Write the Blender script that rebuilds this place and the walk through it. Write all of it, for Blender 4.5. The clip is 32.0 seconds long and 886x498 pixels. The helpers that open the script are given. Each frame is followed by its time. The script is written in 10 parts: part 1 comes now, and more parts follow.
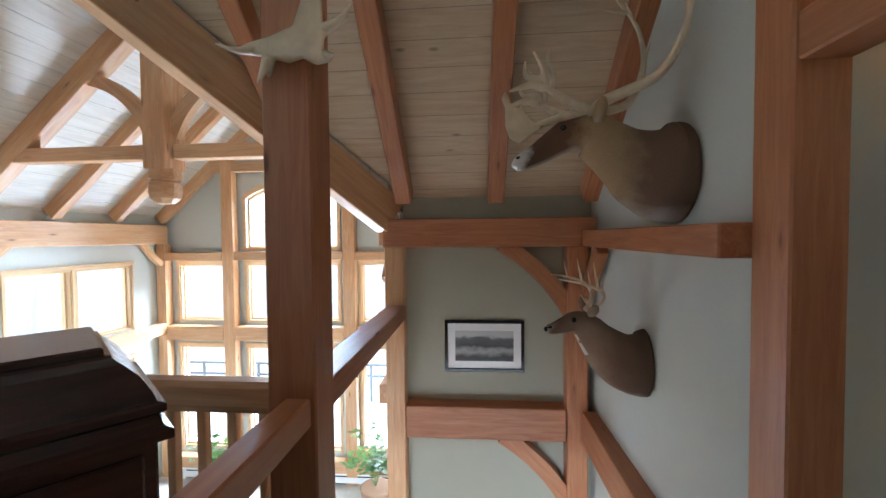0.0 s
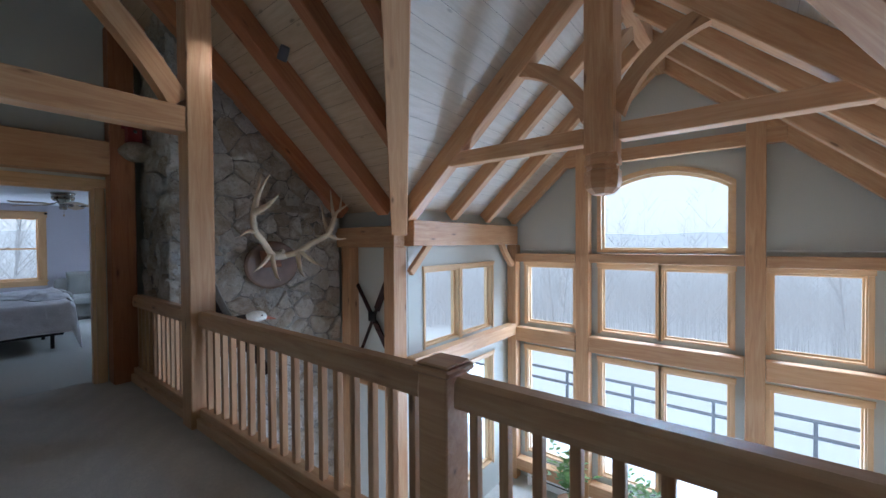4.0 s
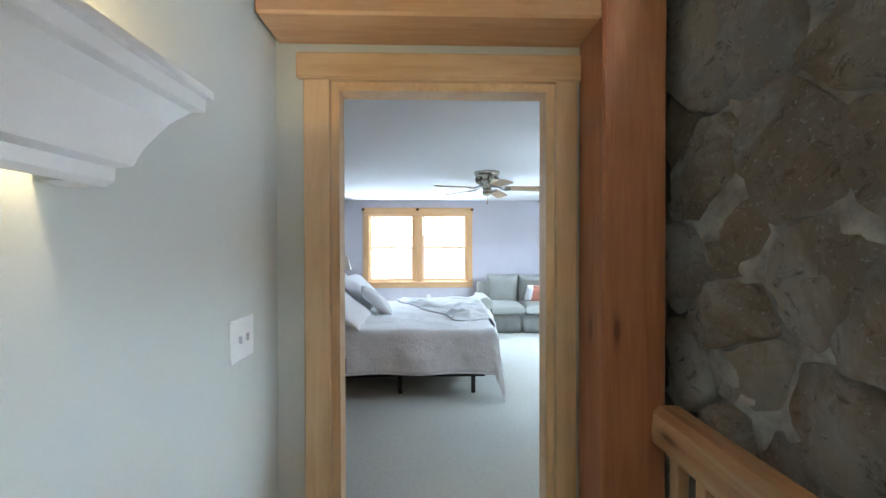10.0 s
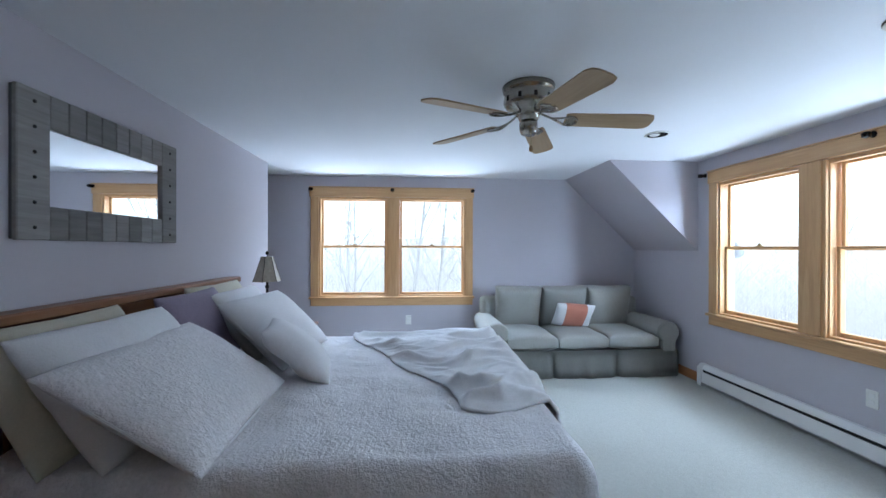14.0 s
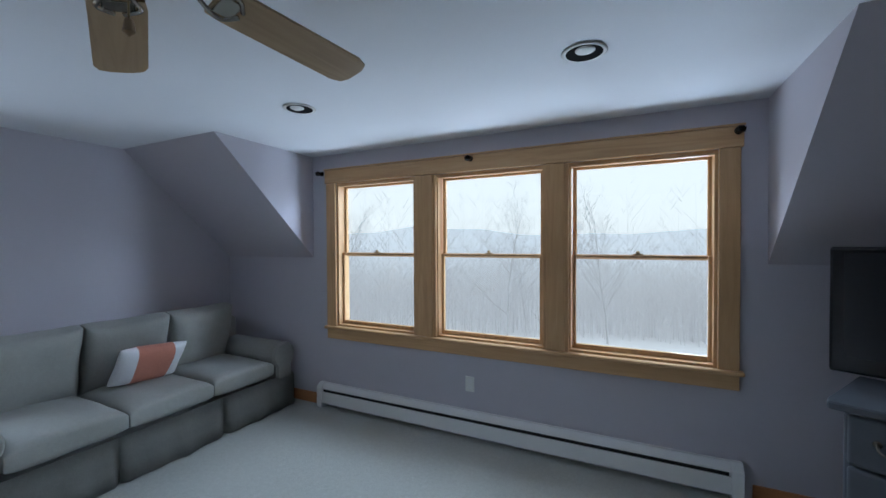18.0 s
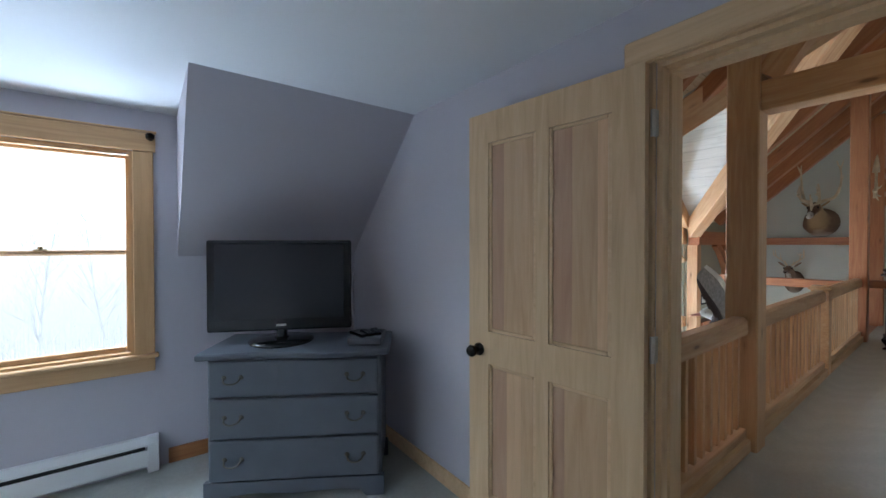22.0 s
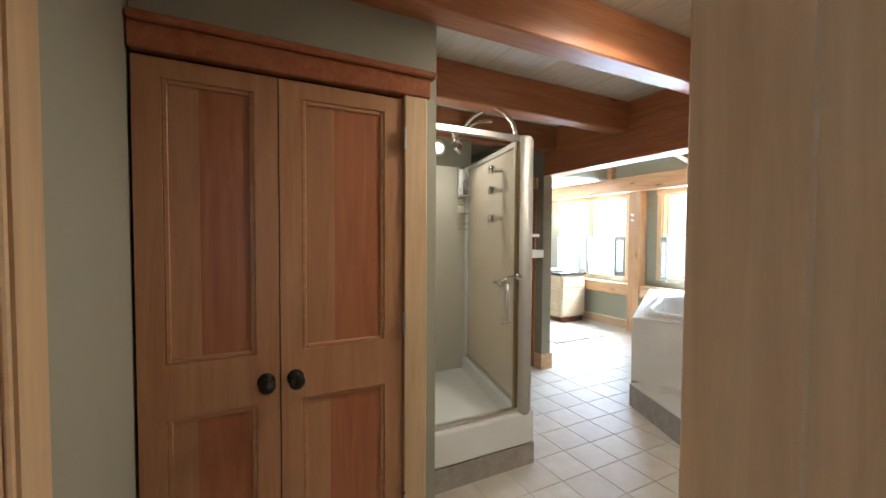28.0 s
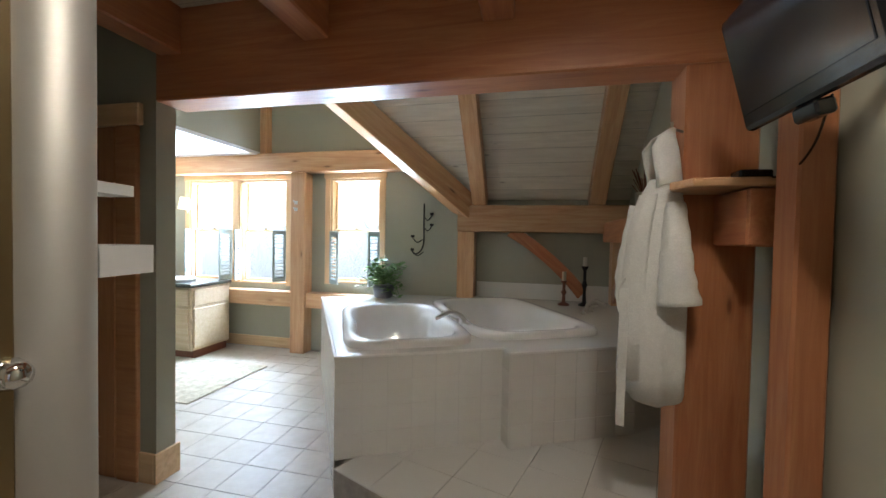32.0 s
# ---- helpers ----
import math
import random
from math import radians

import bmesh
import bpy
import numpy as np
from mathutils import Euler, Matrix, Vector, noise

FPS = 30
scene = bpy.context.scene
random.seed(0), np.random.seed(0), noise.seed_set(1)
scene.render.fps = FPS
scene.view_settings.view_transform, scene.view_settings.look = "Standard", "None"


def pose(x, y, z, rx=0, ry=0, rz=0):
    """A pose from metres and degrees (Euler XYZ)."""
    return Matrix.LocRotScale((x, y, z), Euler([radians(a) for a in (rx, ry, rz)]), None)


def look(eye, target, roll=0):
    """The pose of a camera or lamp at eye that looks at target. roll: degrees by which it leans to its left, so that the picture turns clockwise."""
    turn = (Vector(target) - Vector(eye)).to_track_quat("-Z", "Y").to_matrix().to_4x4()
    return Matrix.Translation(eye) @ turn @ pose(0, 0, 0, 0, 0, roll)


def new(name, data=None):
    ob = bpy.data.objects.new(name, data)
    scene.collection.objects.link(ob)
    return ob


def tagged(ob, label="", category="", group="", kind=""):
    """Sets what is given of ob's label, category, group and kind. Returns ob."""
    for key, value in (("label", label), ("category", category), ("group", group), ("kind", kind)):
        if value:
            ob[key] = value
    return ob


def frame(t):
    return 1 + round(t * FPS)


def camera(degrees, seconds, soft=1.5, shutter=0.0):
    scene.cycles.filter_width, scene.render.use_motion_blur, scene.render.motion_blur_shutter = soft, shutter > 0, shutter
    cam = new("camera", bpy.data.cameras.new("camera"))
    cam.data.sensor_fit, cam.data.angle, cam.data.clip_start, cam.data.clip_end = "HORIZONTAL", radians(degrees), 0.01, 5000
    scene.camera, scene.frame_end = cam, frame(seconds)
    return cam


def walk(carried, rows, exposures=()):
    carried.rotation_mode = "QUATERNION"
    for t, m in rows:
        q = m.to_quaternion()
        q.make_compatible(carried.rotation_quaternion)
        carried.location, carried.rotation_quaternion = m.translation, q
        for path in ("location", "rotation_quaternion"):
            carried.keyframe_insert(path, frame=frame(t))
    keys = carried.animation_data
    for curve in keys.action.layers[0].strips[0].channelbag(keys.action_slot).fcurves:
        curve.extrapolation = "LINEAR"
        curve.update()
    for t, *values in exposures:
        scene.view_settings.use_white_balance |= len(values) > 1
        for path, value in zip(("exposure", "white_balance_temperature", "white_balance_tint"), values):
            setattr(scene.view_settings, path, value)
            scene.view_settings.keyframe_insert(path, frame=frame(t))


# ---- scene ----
cam = camera(97.0, 32.0)
PATH = [
    (0, (-0.059, 0.552, 1.493), (-0.218, 2.544, 1.432), -0.5),
    (0.5, (-0.303, 0.597, 1.5), (-0.554, 2.58, 1.432), -1.0),
    (1, (-0.564, 0.588, 1.5), (-0.905, 2.557, 1.445), -0.4),
    (1.5, (-0.848, 0.589, 1.472), (-1.242, 2.548, 1.415), -0.2),
    (2, (-1.116, 0.642, 1.429), (-1.632, 2.574, 1.374), -0.2),
    (2.5, (-1.375, 0.673, 1.4), (-2.05, 2.555, 1.349), -0.1),
    (3, (-1.629, 0.701, 1.409), (-2.469, 2.515, 1.364), -0.4),
    (3.5, (-1.909, 0.775, 1.425), (-2.947, 2.484, 1.391), -0.4),
    (4, (-2.189, 0.797, 1.448), (-3.426, 2.368, 1.418), -0.4),
    (4.5, (-2.517, 0.81, 1.468), (-3.914, 2.241, 1.434), -0.3),
    (6.5, (-3.866, 1.033, 1.438), (-5.63, 1.974, 1.425), -0.1),
    (7, (-4.186, 1.085, 1.444), (-6.014, 1.897, 1.431), 0.0),
    (7.5, (-4.496, 1.135, 1.464), (-6.374, 1.822, 1.445), -0.0),
    (8, (-4.83, 1.216, 1.484), (-6.749, 1.779, 1.46), 0.2),
    (8.5, (-5.146, 1.249, 1.46), (-7.102, 1.664, 1.436), -0.2),
    (9, (-5.476, 1.276, 1.447), (-7.456, 1.553, 1.423), -0.3),
    (9.5, (-5.796, 1.3, 1.445), (-7.79, 1.452, 1.423), -0.4),
    (10, (-6.111, 1.303, 1.44), (-8.11, 1.363, 1.42), -0.1),
    (10.5, (-6.462, 1.331, 1.434), (-8.462, 1.368, 1.418), 0.2),
    (11, (-6.833, 1.332, 1.411), (-8.833, 1.352, 1.403), 0.3),
    (11.5, (-7.125, 1.335, 1.395), (-9.125, 1.333, 1.391), 0.4),
    (12, (-7.353, 1.319, 1.379), (-9.353, 1.312, 1.381), 0.1),
    (12.5, (-7.607, 1.305, 1.375), (-9.607, 1.296, 1.377), 0.2),
    (13, (-7.851, 1.288, 1.373), (-9.851, 1.288, 1.377), 0.2),
    (13.5, (-8.146, 1.297, 1.366), (-10.145, 1.348, 1.367), 0.2),
    (15.5, (-9.177, 1.28, 1.432), (-11.055, 1.967, 1.407), -0.3),
    (16, (-9.385, 1.329, 1.452), (-11.174, 2.223, 1.419), -0.4),
    (16.5, (-9.533, 1.41, 1.464), (-11.187, 2.535, 1.429), -0.4),
    (17, (-9.605, 1.467, 1.482), (-11.073, 2.824, 1.448), -0.5),
    (17.5, (-9.616, 1.494, 1.492), (-10.801, 3.105, 1.456), -0.4),
    (18, (-9.62, 1.497, 1.48), (-10.488, 3.299, 1.447), -0.3),
    (18.5, (-9.583, 1.482, 1.475), (-10.169, 3.394, 1.441), -0.3),
    (19, (-9.499, 1.44, 1.476), (-9.821, 3.414, 1.447), -0.2),
    (19.5, (-9.391, 1.364, 1.473), (-9.452, 3.363, 1.451), -0.3),
    (20, (-9.287, 1.278, 1.469), (-9.09, 3.268, 1.443), -0.3),
    (20.5, (-9.21, 1.205, 1.451), (-8.766, 3.155, 1.429), -0.3),
    (21, (-9.171, 1.168, 1.444), (-8.481, 3.045, 1.422), -0.2),
    (21.5, (-9.138, 1.145, 1.427), (-8.185, 2.903, 1.407), -0.2),
    (22, (-9.093, 1.129, 1.427), (-7.892, 2.728, 1.402), -0.1),
    (22.5, (-9.06, 1.101, 1.428), (-7.645, 2.514, 1.403), -0.1),
    (23, (-9.036, 1.06, 1.428), (-7.442, 2.268, 1.406), -0.1),
    (23.5, (-9.021, 1.013, 1.433), (-7.282, 2.0, 1.412), 0.1),
    (24, (-9.001, 0.93, 1.456), (-7.147, 1.679, 1.423), 0.1),
    (24.5, (-8.935, 0.83, 1.472), (-7.001, 1.339, 1.43), 0.2),
    (25, (-8.861, 0.744, 1.464), (-6.877, 0.989, 1.427), 0.2),
    (25.5, (-8.784, 0.662, 1.462), (-6.784, 0.637, 1.426), -0.0),
    (26, (-8.66, 0.597, 1.454), (-6.681, 0.314, 1.418), 0.2),
    (26.5, (-8.482, 0.551, 1.444), (-6.54, 0.073, 1.41), 0.2),
    (28.5, (-7.55, 0.185, 1.484), (-5.846, -0.86, 1.407), 0.4),
    (29, (-7.337, 0.077, 1.485), (-5.736, -1.12, 1.409), 0.5),
    (29.5, (-7.129, -0.015, 1.483), (-5.66, -1.37, 1.409), 0.7),
    (30, (-6.957, -0.142, 1.456), (-5.683, -1.683, 1.387), 0.8),
    (30.5, (-6.822, -0.293, 1.457), (-5.781, -2.0, 1.394), 1.0),
    (31, (-6.712, -0.45, 1.45), (-5.9, -2.276, 1.391), 1.1),
    (31.5, (-6.582, -0.626, 1.425), (-5.993, -2.537, 1.373), 1.2),
    (32, (-6.482, -0.859, 1.407), (-6.036, -2.808, 1.354), 1.1),
]
walk(cam, [(t, look(eye, target, roll)) for t, eye, target, roll in PATH],
     exposures=[(0, -0.2, 6400, 10), (2, -0.65, 6200, 12), (3, -1.05, 6000, 13), (4, -1.4, 5950, 13), (4.5, -1.2, 6000, 12), (6.5, -0.05, 6650, 6), (7, 0.05, 6700, 6), (8, 0.25, 6750, 5), (9, 0.55, 6800, 5), (10.5, 0.45, 6700, 7), (11.5, 0.2, 6450, 10), (13, -0.3, 6400, 10),
                (15.5, -1.0, 6450, 10), (16.5, -1.4, 6500, 10), (18, -1.55, 6500, 10), (19, -1.55, 6500, 10), (20, -1.4, 6500, 10), (21, -1.2, 6500, 10), (22, -0.4, 6450, 9), (23, 0.8, 6500, 8), (24, 0.95, 6450, 7), (25, 0.85, 6300, 6), (26, 0.8, 6250, 6),
                (28.5, -0.05, 6500, 9), (29, -0.2, 6500, 9), (30, -0.3, 6500, 9), (31, -0.45, 6500, 9), (32, -0.6, 6500, 9)])

# ---- light ----
world = bpy.data.worlds.new("overcast_sky")
scene.world = world
world.use_nodes = True
wn = world.node_tree
sky = wn.nodes.new("ShaderNodeTexSky")
sky.sky_type = 'NISHITA'
sky.sun_disc = False
sky.sun_elevation = radians(32)
sky.sun_rotation = radians(200)
sky.air_density, sky.dust_density, sky.ozone_density = 1.0, 2.0, 1.5
cloud = wn.nodes.new("ShaderNodeMix")
cloud.data_type = 'RGBA'
cloud.inputs[0].default_value = 0.75
cloud.inputs[7].default_value = (25.0, 27.0, 29.0, 1)
wn.links.new(sky.outputs[0], cloud.inputs[6])
wn.links.new(cloud.outputs[2], wn.nodes["Background"].inputs[0])
wn.nodes["Background"].inputs[1].default_value = 0.15
sun_data = bpy.data.lights.new("sun", 'SUN')
sun_data.energy, sun_data.angle, sun_data.color = 0.8, radians(25), (1.0, 0.97, 0.93)
sun_ob = new("sun", sun_data)
sun_ob.matrix_world = look((0, -30, 19), (0, 0, 0))


def lamp(name, kind, where, target, energy, color, size=0.1, spot=60, blend=0.6):
    d = bpy.data.lights.new(name, kind)
    d.energy, d.color = energy, color
    if kind == 'AREA':
        d.shape, d.size = 'DISK', size
    else:
        d.shadow_soft_size = size
    if kind == 'SPOT':
        d.spot_size, d.spot_blend = radians(spot), blend
    ob = new(name, d)
    ob.matrix_world = look(where, target)
    return ob


WARM = (1.0, 0.80, 0.52)
SOFT = (1.0, 0.93, 0.83)
lamp("sconce_glow", 'POINT', (-6.64, 0.795, 1.675), (0, 0, 0), 7, WARM, 0.02)
lamp("far_sconce_glow_up", 'SPOT', (1.44, 1.62, 1.86), (1.56, 1.62, 2.6), 18, WARM, 0.04, 130)
lamp("far_sconce_glow_down", 'SPOT', (1.44, 1.62, 1.68), (1.53, 1.62, 0.9), 5, WARM, 0.03, 70)
lamp("track_spot_glow", 'SPOT', (-5.3, 2.35, 3.1), (-6.6, 1.3, 0.0), 22, SOFT, 0.05, 120)
lamp("landing_glow", 'SPOT', (0.2, 0.4, 4.2), (0.1, 0.9, 0.0), 30, SOFT, 0.08, 130)
lamp("corridor_glow", 'POINT', (5.2, 0.8, 2.25), (5.2, 0.8, 0), 30, SOFT, 0.08)
lamp("shower_glow", 'SPOT', (-5.10, -1.00, 2.34), (-5.25, -0.98, 0.2), 17, SOFT, 0.06, 165)
lamp("bath_glow", 'SPOT', (-6.75, -1.30, 2.50), (-6.75, -1.32, 0), 74, SOFT, 0.08, 172)
lamp("vanity_glow", 'POINT', (-2.0, -4.6, 1.85), (0, 0, 0), 20, SOFT, 0.08)
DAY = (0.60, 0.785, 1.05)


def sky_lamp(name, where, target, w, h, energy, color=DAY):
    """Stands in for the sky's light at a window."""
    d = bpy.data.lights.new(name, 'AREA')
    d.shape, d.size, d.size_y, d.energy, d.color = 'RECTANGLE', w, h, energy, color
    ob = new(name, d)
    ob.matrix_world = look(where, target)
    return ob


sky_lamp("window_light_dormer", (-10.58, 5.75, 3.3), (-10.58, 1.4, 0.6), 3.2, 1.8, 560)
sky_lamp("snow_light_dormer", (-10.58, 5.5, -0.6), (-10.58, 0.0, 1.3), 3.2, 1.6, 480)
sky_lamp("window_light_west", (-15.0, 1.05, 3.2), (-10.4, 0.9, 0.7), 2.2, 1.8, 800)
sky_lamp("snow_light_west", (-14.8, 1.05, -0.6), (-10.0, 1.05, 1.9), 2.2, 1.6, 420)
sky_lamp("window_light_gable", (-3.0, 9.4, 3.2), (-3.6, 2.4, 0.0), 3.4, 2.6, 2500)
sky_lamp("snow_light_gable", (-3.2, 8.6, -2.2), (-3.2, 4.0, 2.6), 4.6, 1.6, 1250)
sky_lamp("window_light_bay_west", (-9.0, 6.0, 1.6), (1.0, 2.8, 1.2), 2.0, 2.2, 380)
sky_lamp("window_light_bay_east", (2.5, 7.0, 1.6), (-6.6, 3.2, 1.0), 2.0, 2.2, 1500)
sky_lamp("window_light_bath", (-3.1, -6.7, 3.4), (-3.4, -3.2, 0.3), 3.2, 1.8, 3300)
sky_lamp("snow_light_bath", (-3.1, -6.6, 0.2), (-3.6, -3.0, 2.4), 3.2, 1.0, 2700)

# ---- materials ----


class Mat:
    """A node material with a few short cuts."""

    def __init__(self, name, rough=0.5, metal=0.0, spec=0.5):
        self.m = bpy.data.materials.new(name)
        self.m.use_nodes = True
        self.t = self.m.node_tree
        self.b = self.t.nodes["Principled BSDF"]
        self.b.inputs["Roughness"].default_value = rough
        self.b.inputs["Metallic"].default_value = metal
        self.b.inputs["Specular IOR Level"].default_value = spec
        self.co = self.t.nodes.new("ShaderNodeTexCoord")
        self.info = self.t.nodes.new("ShaderNodeObjectInfo")

    def node(self, kind, **values):
        n = self.t.nodes.new(kind)
        for k, v in values.items():
            n.inputs[k.replace("_", " ")].default_value = v
        return n

    def link(self, a, b):
        self.t.links.new(a, b)

    def coords(self, scale=(1, 1, 1), shift=True):
        mp = self.node("ShaderNodeMapping")
        mp.inputs["Scale"].default_value = scale
        self.link(self.co.outputs["Object"], mp.inputs["Vector"])
        if shift:
            sc = self.node("ShaderNodeVectorMath")
            sc.operation = 'SCALE'
            cb = self.node("ShaderNodeCombineXYZ")
            for i in range(3):
                self.link(self.info.outputs["Random"], cb.inputs[i])
            self.link(cb.outputs[0], sc.inputs[0])
            sc.inputs["Scale"].default_value = 37.0
            self.link(sc.outputs[0], mp.inputs["Location"])
        return mp.outputs[0]

    def noise(self, co, scale, detail=4.0, rough=0.55, dist=0.0):
        n = self.node("ShaderNodeTexNoise", Scale=scale, Detail=detail, Roughness=rough, Distortion=dist)
        self.link(co, n.inputs["Vector"])
        return n.outputs["Fac"]

    def ramp(self, fac, stops):
        r = self.node("ShaderNodeValToRGB")
        e = r.color_ramp.elements
        while len(e) < len(stops):
            e.new(0.5)
        for el, (p, c) in zip(e, stops):
            el.position, el.color = p, (*c, 1)
        self.link(fac, r.inputs["Fac"])
        return r.outputs["Color"]

    def mix(self, fac, a, b, mode='MIX'):
        x = self.node("ShaderNodeMix")
        x.data_type, x.blend_type = 'RGBA', mode
        for s, v in ((x.inputs[0], fac), (x.inputs[6], a), (x.inputs[7], b)):
            if isinstance(v, (int, float)):
                s.default_value = v
            elif isinstance(v, tuple):
                s.default_value = (*v, 1)
            else:
                self.link(v, s)
        return x.outputs[2]

    def color(self, c):
        if isinstance(c, tuple):
            self.b.inputs["Base Color"].default_value = (*c, 1)
        else:
            self.link(c, self.b.inputs["Base Color"])

    def bump(self, fac, strength, dist=0.01):
        n = self.node("ShaderNodeBump", Strength=strength, Distance=dist)
        self.link(fac, n.inputs["Height"])
        self.link(n.outputs[0], self.b.inputs["Normal"])


def wood(name, dark, mid, light, rough=0.5, knots=True, scale=1.0, vary=0.25, axis="x"):
    """Sawn wood whose grain runs along the local x axis, or along z."""
    m = Mat(name, rough)
    along = lambda a, b: (a, b, b) if axis == "x" else (b, b, a)
    long_co = m.coords(along(0.9 * scale, 12 * scale))
    grain = m.noise(long_co, 2.2, 6, 0.6, 0.9)
    fine = m.noise(m.coords(along(2.0 * scale, 60 * scale)), 3.0, 3, 0.6)
    broad = m.noise(m.coords(along(0.5, 1.5)), 1.2, 2, 0.5)
    c = m.ramp(grain, [(0.28, dark), (0.5, mid), (0.75, light)])
    c = m.mix(m.ramp(fine, [(0.3, (0, 0, 0)), (0.7, (0.22, 0.22, 0.22))]), c, dark)
    c = m.mix(m.ramp(broad, [(0.35, (0, 0, 0)), (0.7, (0.4, 0.4, 0.4))]), c, light)
    if knots:
        v = m.node("ShaderNodeTexVoronoi", Scale=1.0)
        m.link(m.coords(along(1.7, 6.4)), v.inputs["Vector"])
        k = m.ramp(v.outputs["Distance"], [(0.05, (0.85, 0.85, 0.85)), (0.085, (0.25, 0.25, 0.25)), (0.15, (0, 0, 0))])
        c = m.mix(k, c, tuple(x * 0.38 for x in dark))
    hsv = m.node("ShaderNodeHueSaturation")
    mr = m.node("ShaderNodeMapRange")
    mr.inputs["To Min"].default_value, mr.inputs["To Max"].default_value = 1 - vary, 1 + vary
    m.link(m.info.outputs["Random"], mr.inputs["Value"])
    m.link(mr.outputs[0], hsv.inputs["Value"])
    m.link(c, hsv.inputs["Color"])
    m.color(hsv.outputs[0])
    m.bump(fine, 0.12, 0.004)
    return m.m


def plain(name, color, rough=0.5, metal=0.0, spec=0.5, var=0.08, scale=6.0, bump=0.0, bscale=60.0):
    """A surface of one colour with faint blotches and relief."""
    m = Mat(name, rough, metal, spec)
    n = m.noise(m.coords(), scale, 5, 0.6)
    lo, hi = (tuple(max(0, min(1, c * f)) for c in color) for f in (1 - var, 1 + var))
    m.color(m.ramp(n, [(0.3, lo), (0.7, hi)]))
    if bump:
        m.bump(m.noise(m.coords(), bscale, 4, 0.6), bump, 0.004)
    return m.m


M_TIMBER = wood("fir_timber", (0.45, 0.21, 0.094), (0.565, 0.312, 0.152), (0.66, 0.43, 0.245), 0.44, vary=0.12)
# Same fir for members in shade, the deep red of the shade painted in.
M_SHADETIMBER = wood("shaded_red_fir_timber", (0.33, 0.100, 0.044), (0.43, 0.165, 0.072), (0.52, 0.24, 0.112), 0.42, vary=0.10)
M_PINE = wood("clear_pine_trim", (0.60, 0.375, 0.20), (0.72, 0.485, 0.27), (0.80, 0.58, 0.35), 0.42, knots=False, vary=0.06)
M_PINE_V = wood("upright_pine_trim", (0.60, 0.375, 0.20), (0.72, 0.485, 0.27), (0.80, 0.58, 0.35), 0.42, knots=False, vary=0.06, axis="z")
M_WINPINE = wood("amber_pine_window_trim", (0.52, 0.285, 0.125), (0.64, 0.375, 0.175), (0.72, 0.46, 0.24), 0.40, knots=False, vary=0.06)
M_WINPINE_V = wood("upright_amber_pine_window_trim", (0.52, 0.285, 0.125), (0.64, 0.375, 0.175), (0.72, 0.46, 0.24), 0.40, knots=False, vary=0.06, axis="z")
M_DOORPINE = wood("pine_door_panel", (0.52, 0.295, 0.15), (0.65, 0.41, 0.23), (0.72, 0.49, 0.29), 0.42, knots=False, vary=0.12)
M_REDFIR = wood("red_fir_panel", (0.33, 0.088, 0.035), (0.42, 0.136, 0.056), (0.51, 0.205, 0.09), 0.4, knots=False, vary=0.1)
M_CLOSETFIR = wood("closet_fir", (0.38, 0.15, 0.064), (0.47, 0.218, 0.10), (0.55, 0.29, 0.145), 0.4, knots=False, vary=0.06)
M_BASEFIR = wood("fir_baseboard", (0.36, 0.13, 0.045), (0.46, 0.19, 0.07), (0.54, 0.26, 0.11), 0.4, knots=False, vary=0.05)
M_CHERRY = wood("dark_cherry", (0.10, 0.028, 0.014), (0.16, 0.05, 0.025), (0.22, 0.08, 0.04), 0.28, knots=False, vary=0.08)
M_MAHOG = wood("mahogany_dark", (0.022, 0.010, 0.009), (0.038, 0.016, 0.013), (0.060, 0.025, 0.020), 0.26, knots=False, vary=0.05)
M_OAKBED = wood("bed_oak", (0.16, 0.06, 0.025), (0.25, 0.105, 0.045), (0.33, 0.16, 0.075), 0.38, knots=False, vary=0.1)
M_FANBLADE = wood("fan_blade_oak", (0.30, 0.19, 0.10), (0.40, 0.27, 0.15), (0.48, 0.34, 0.20), 0.45, knots=False, vary=0.04)


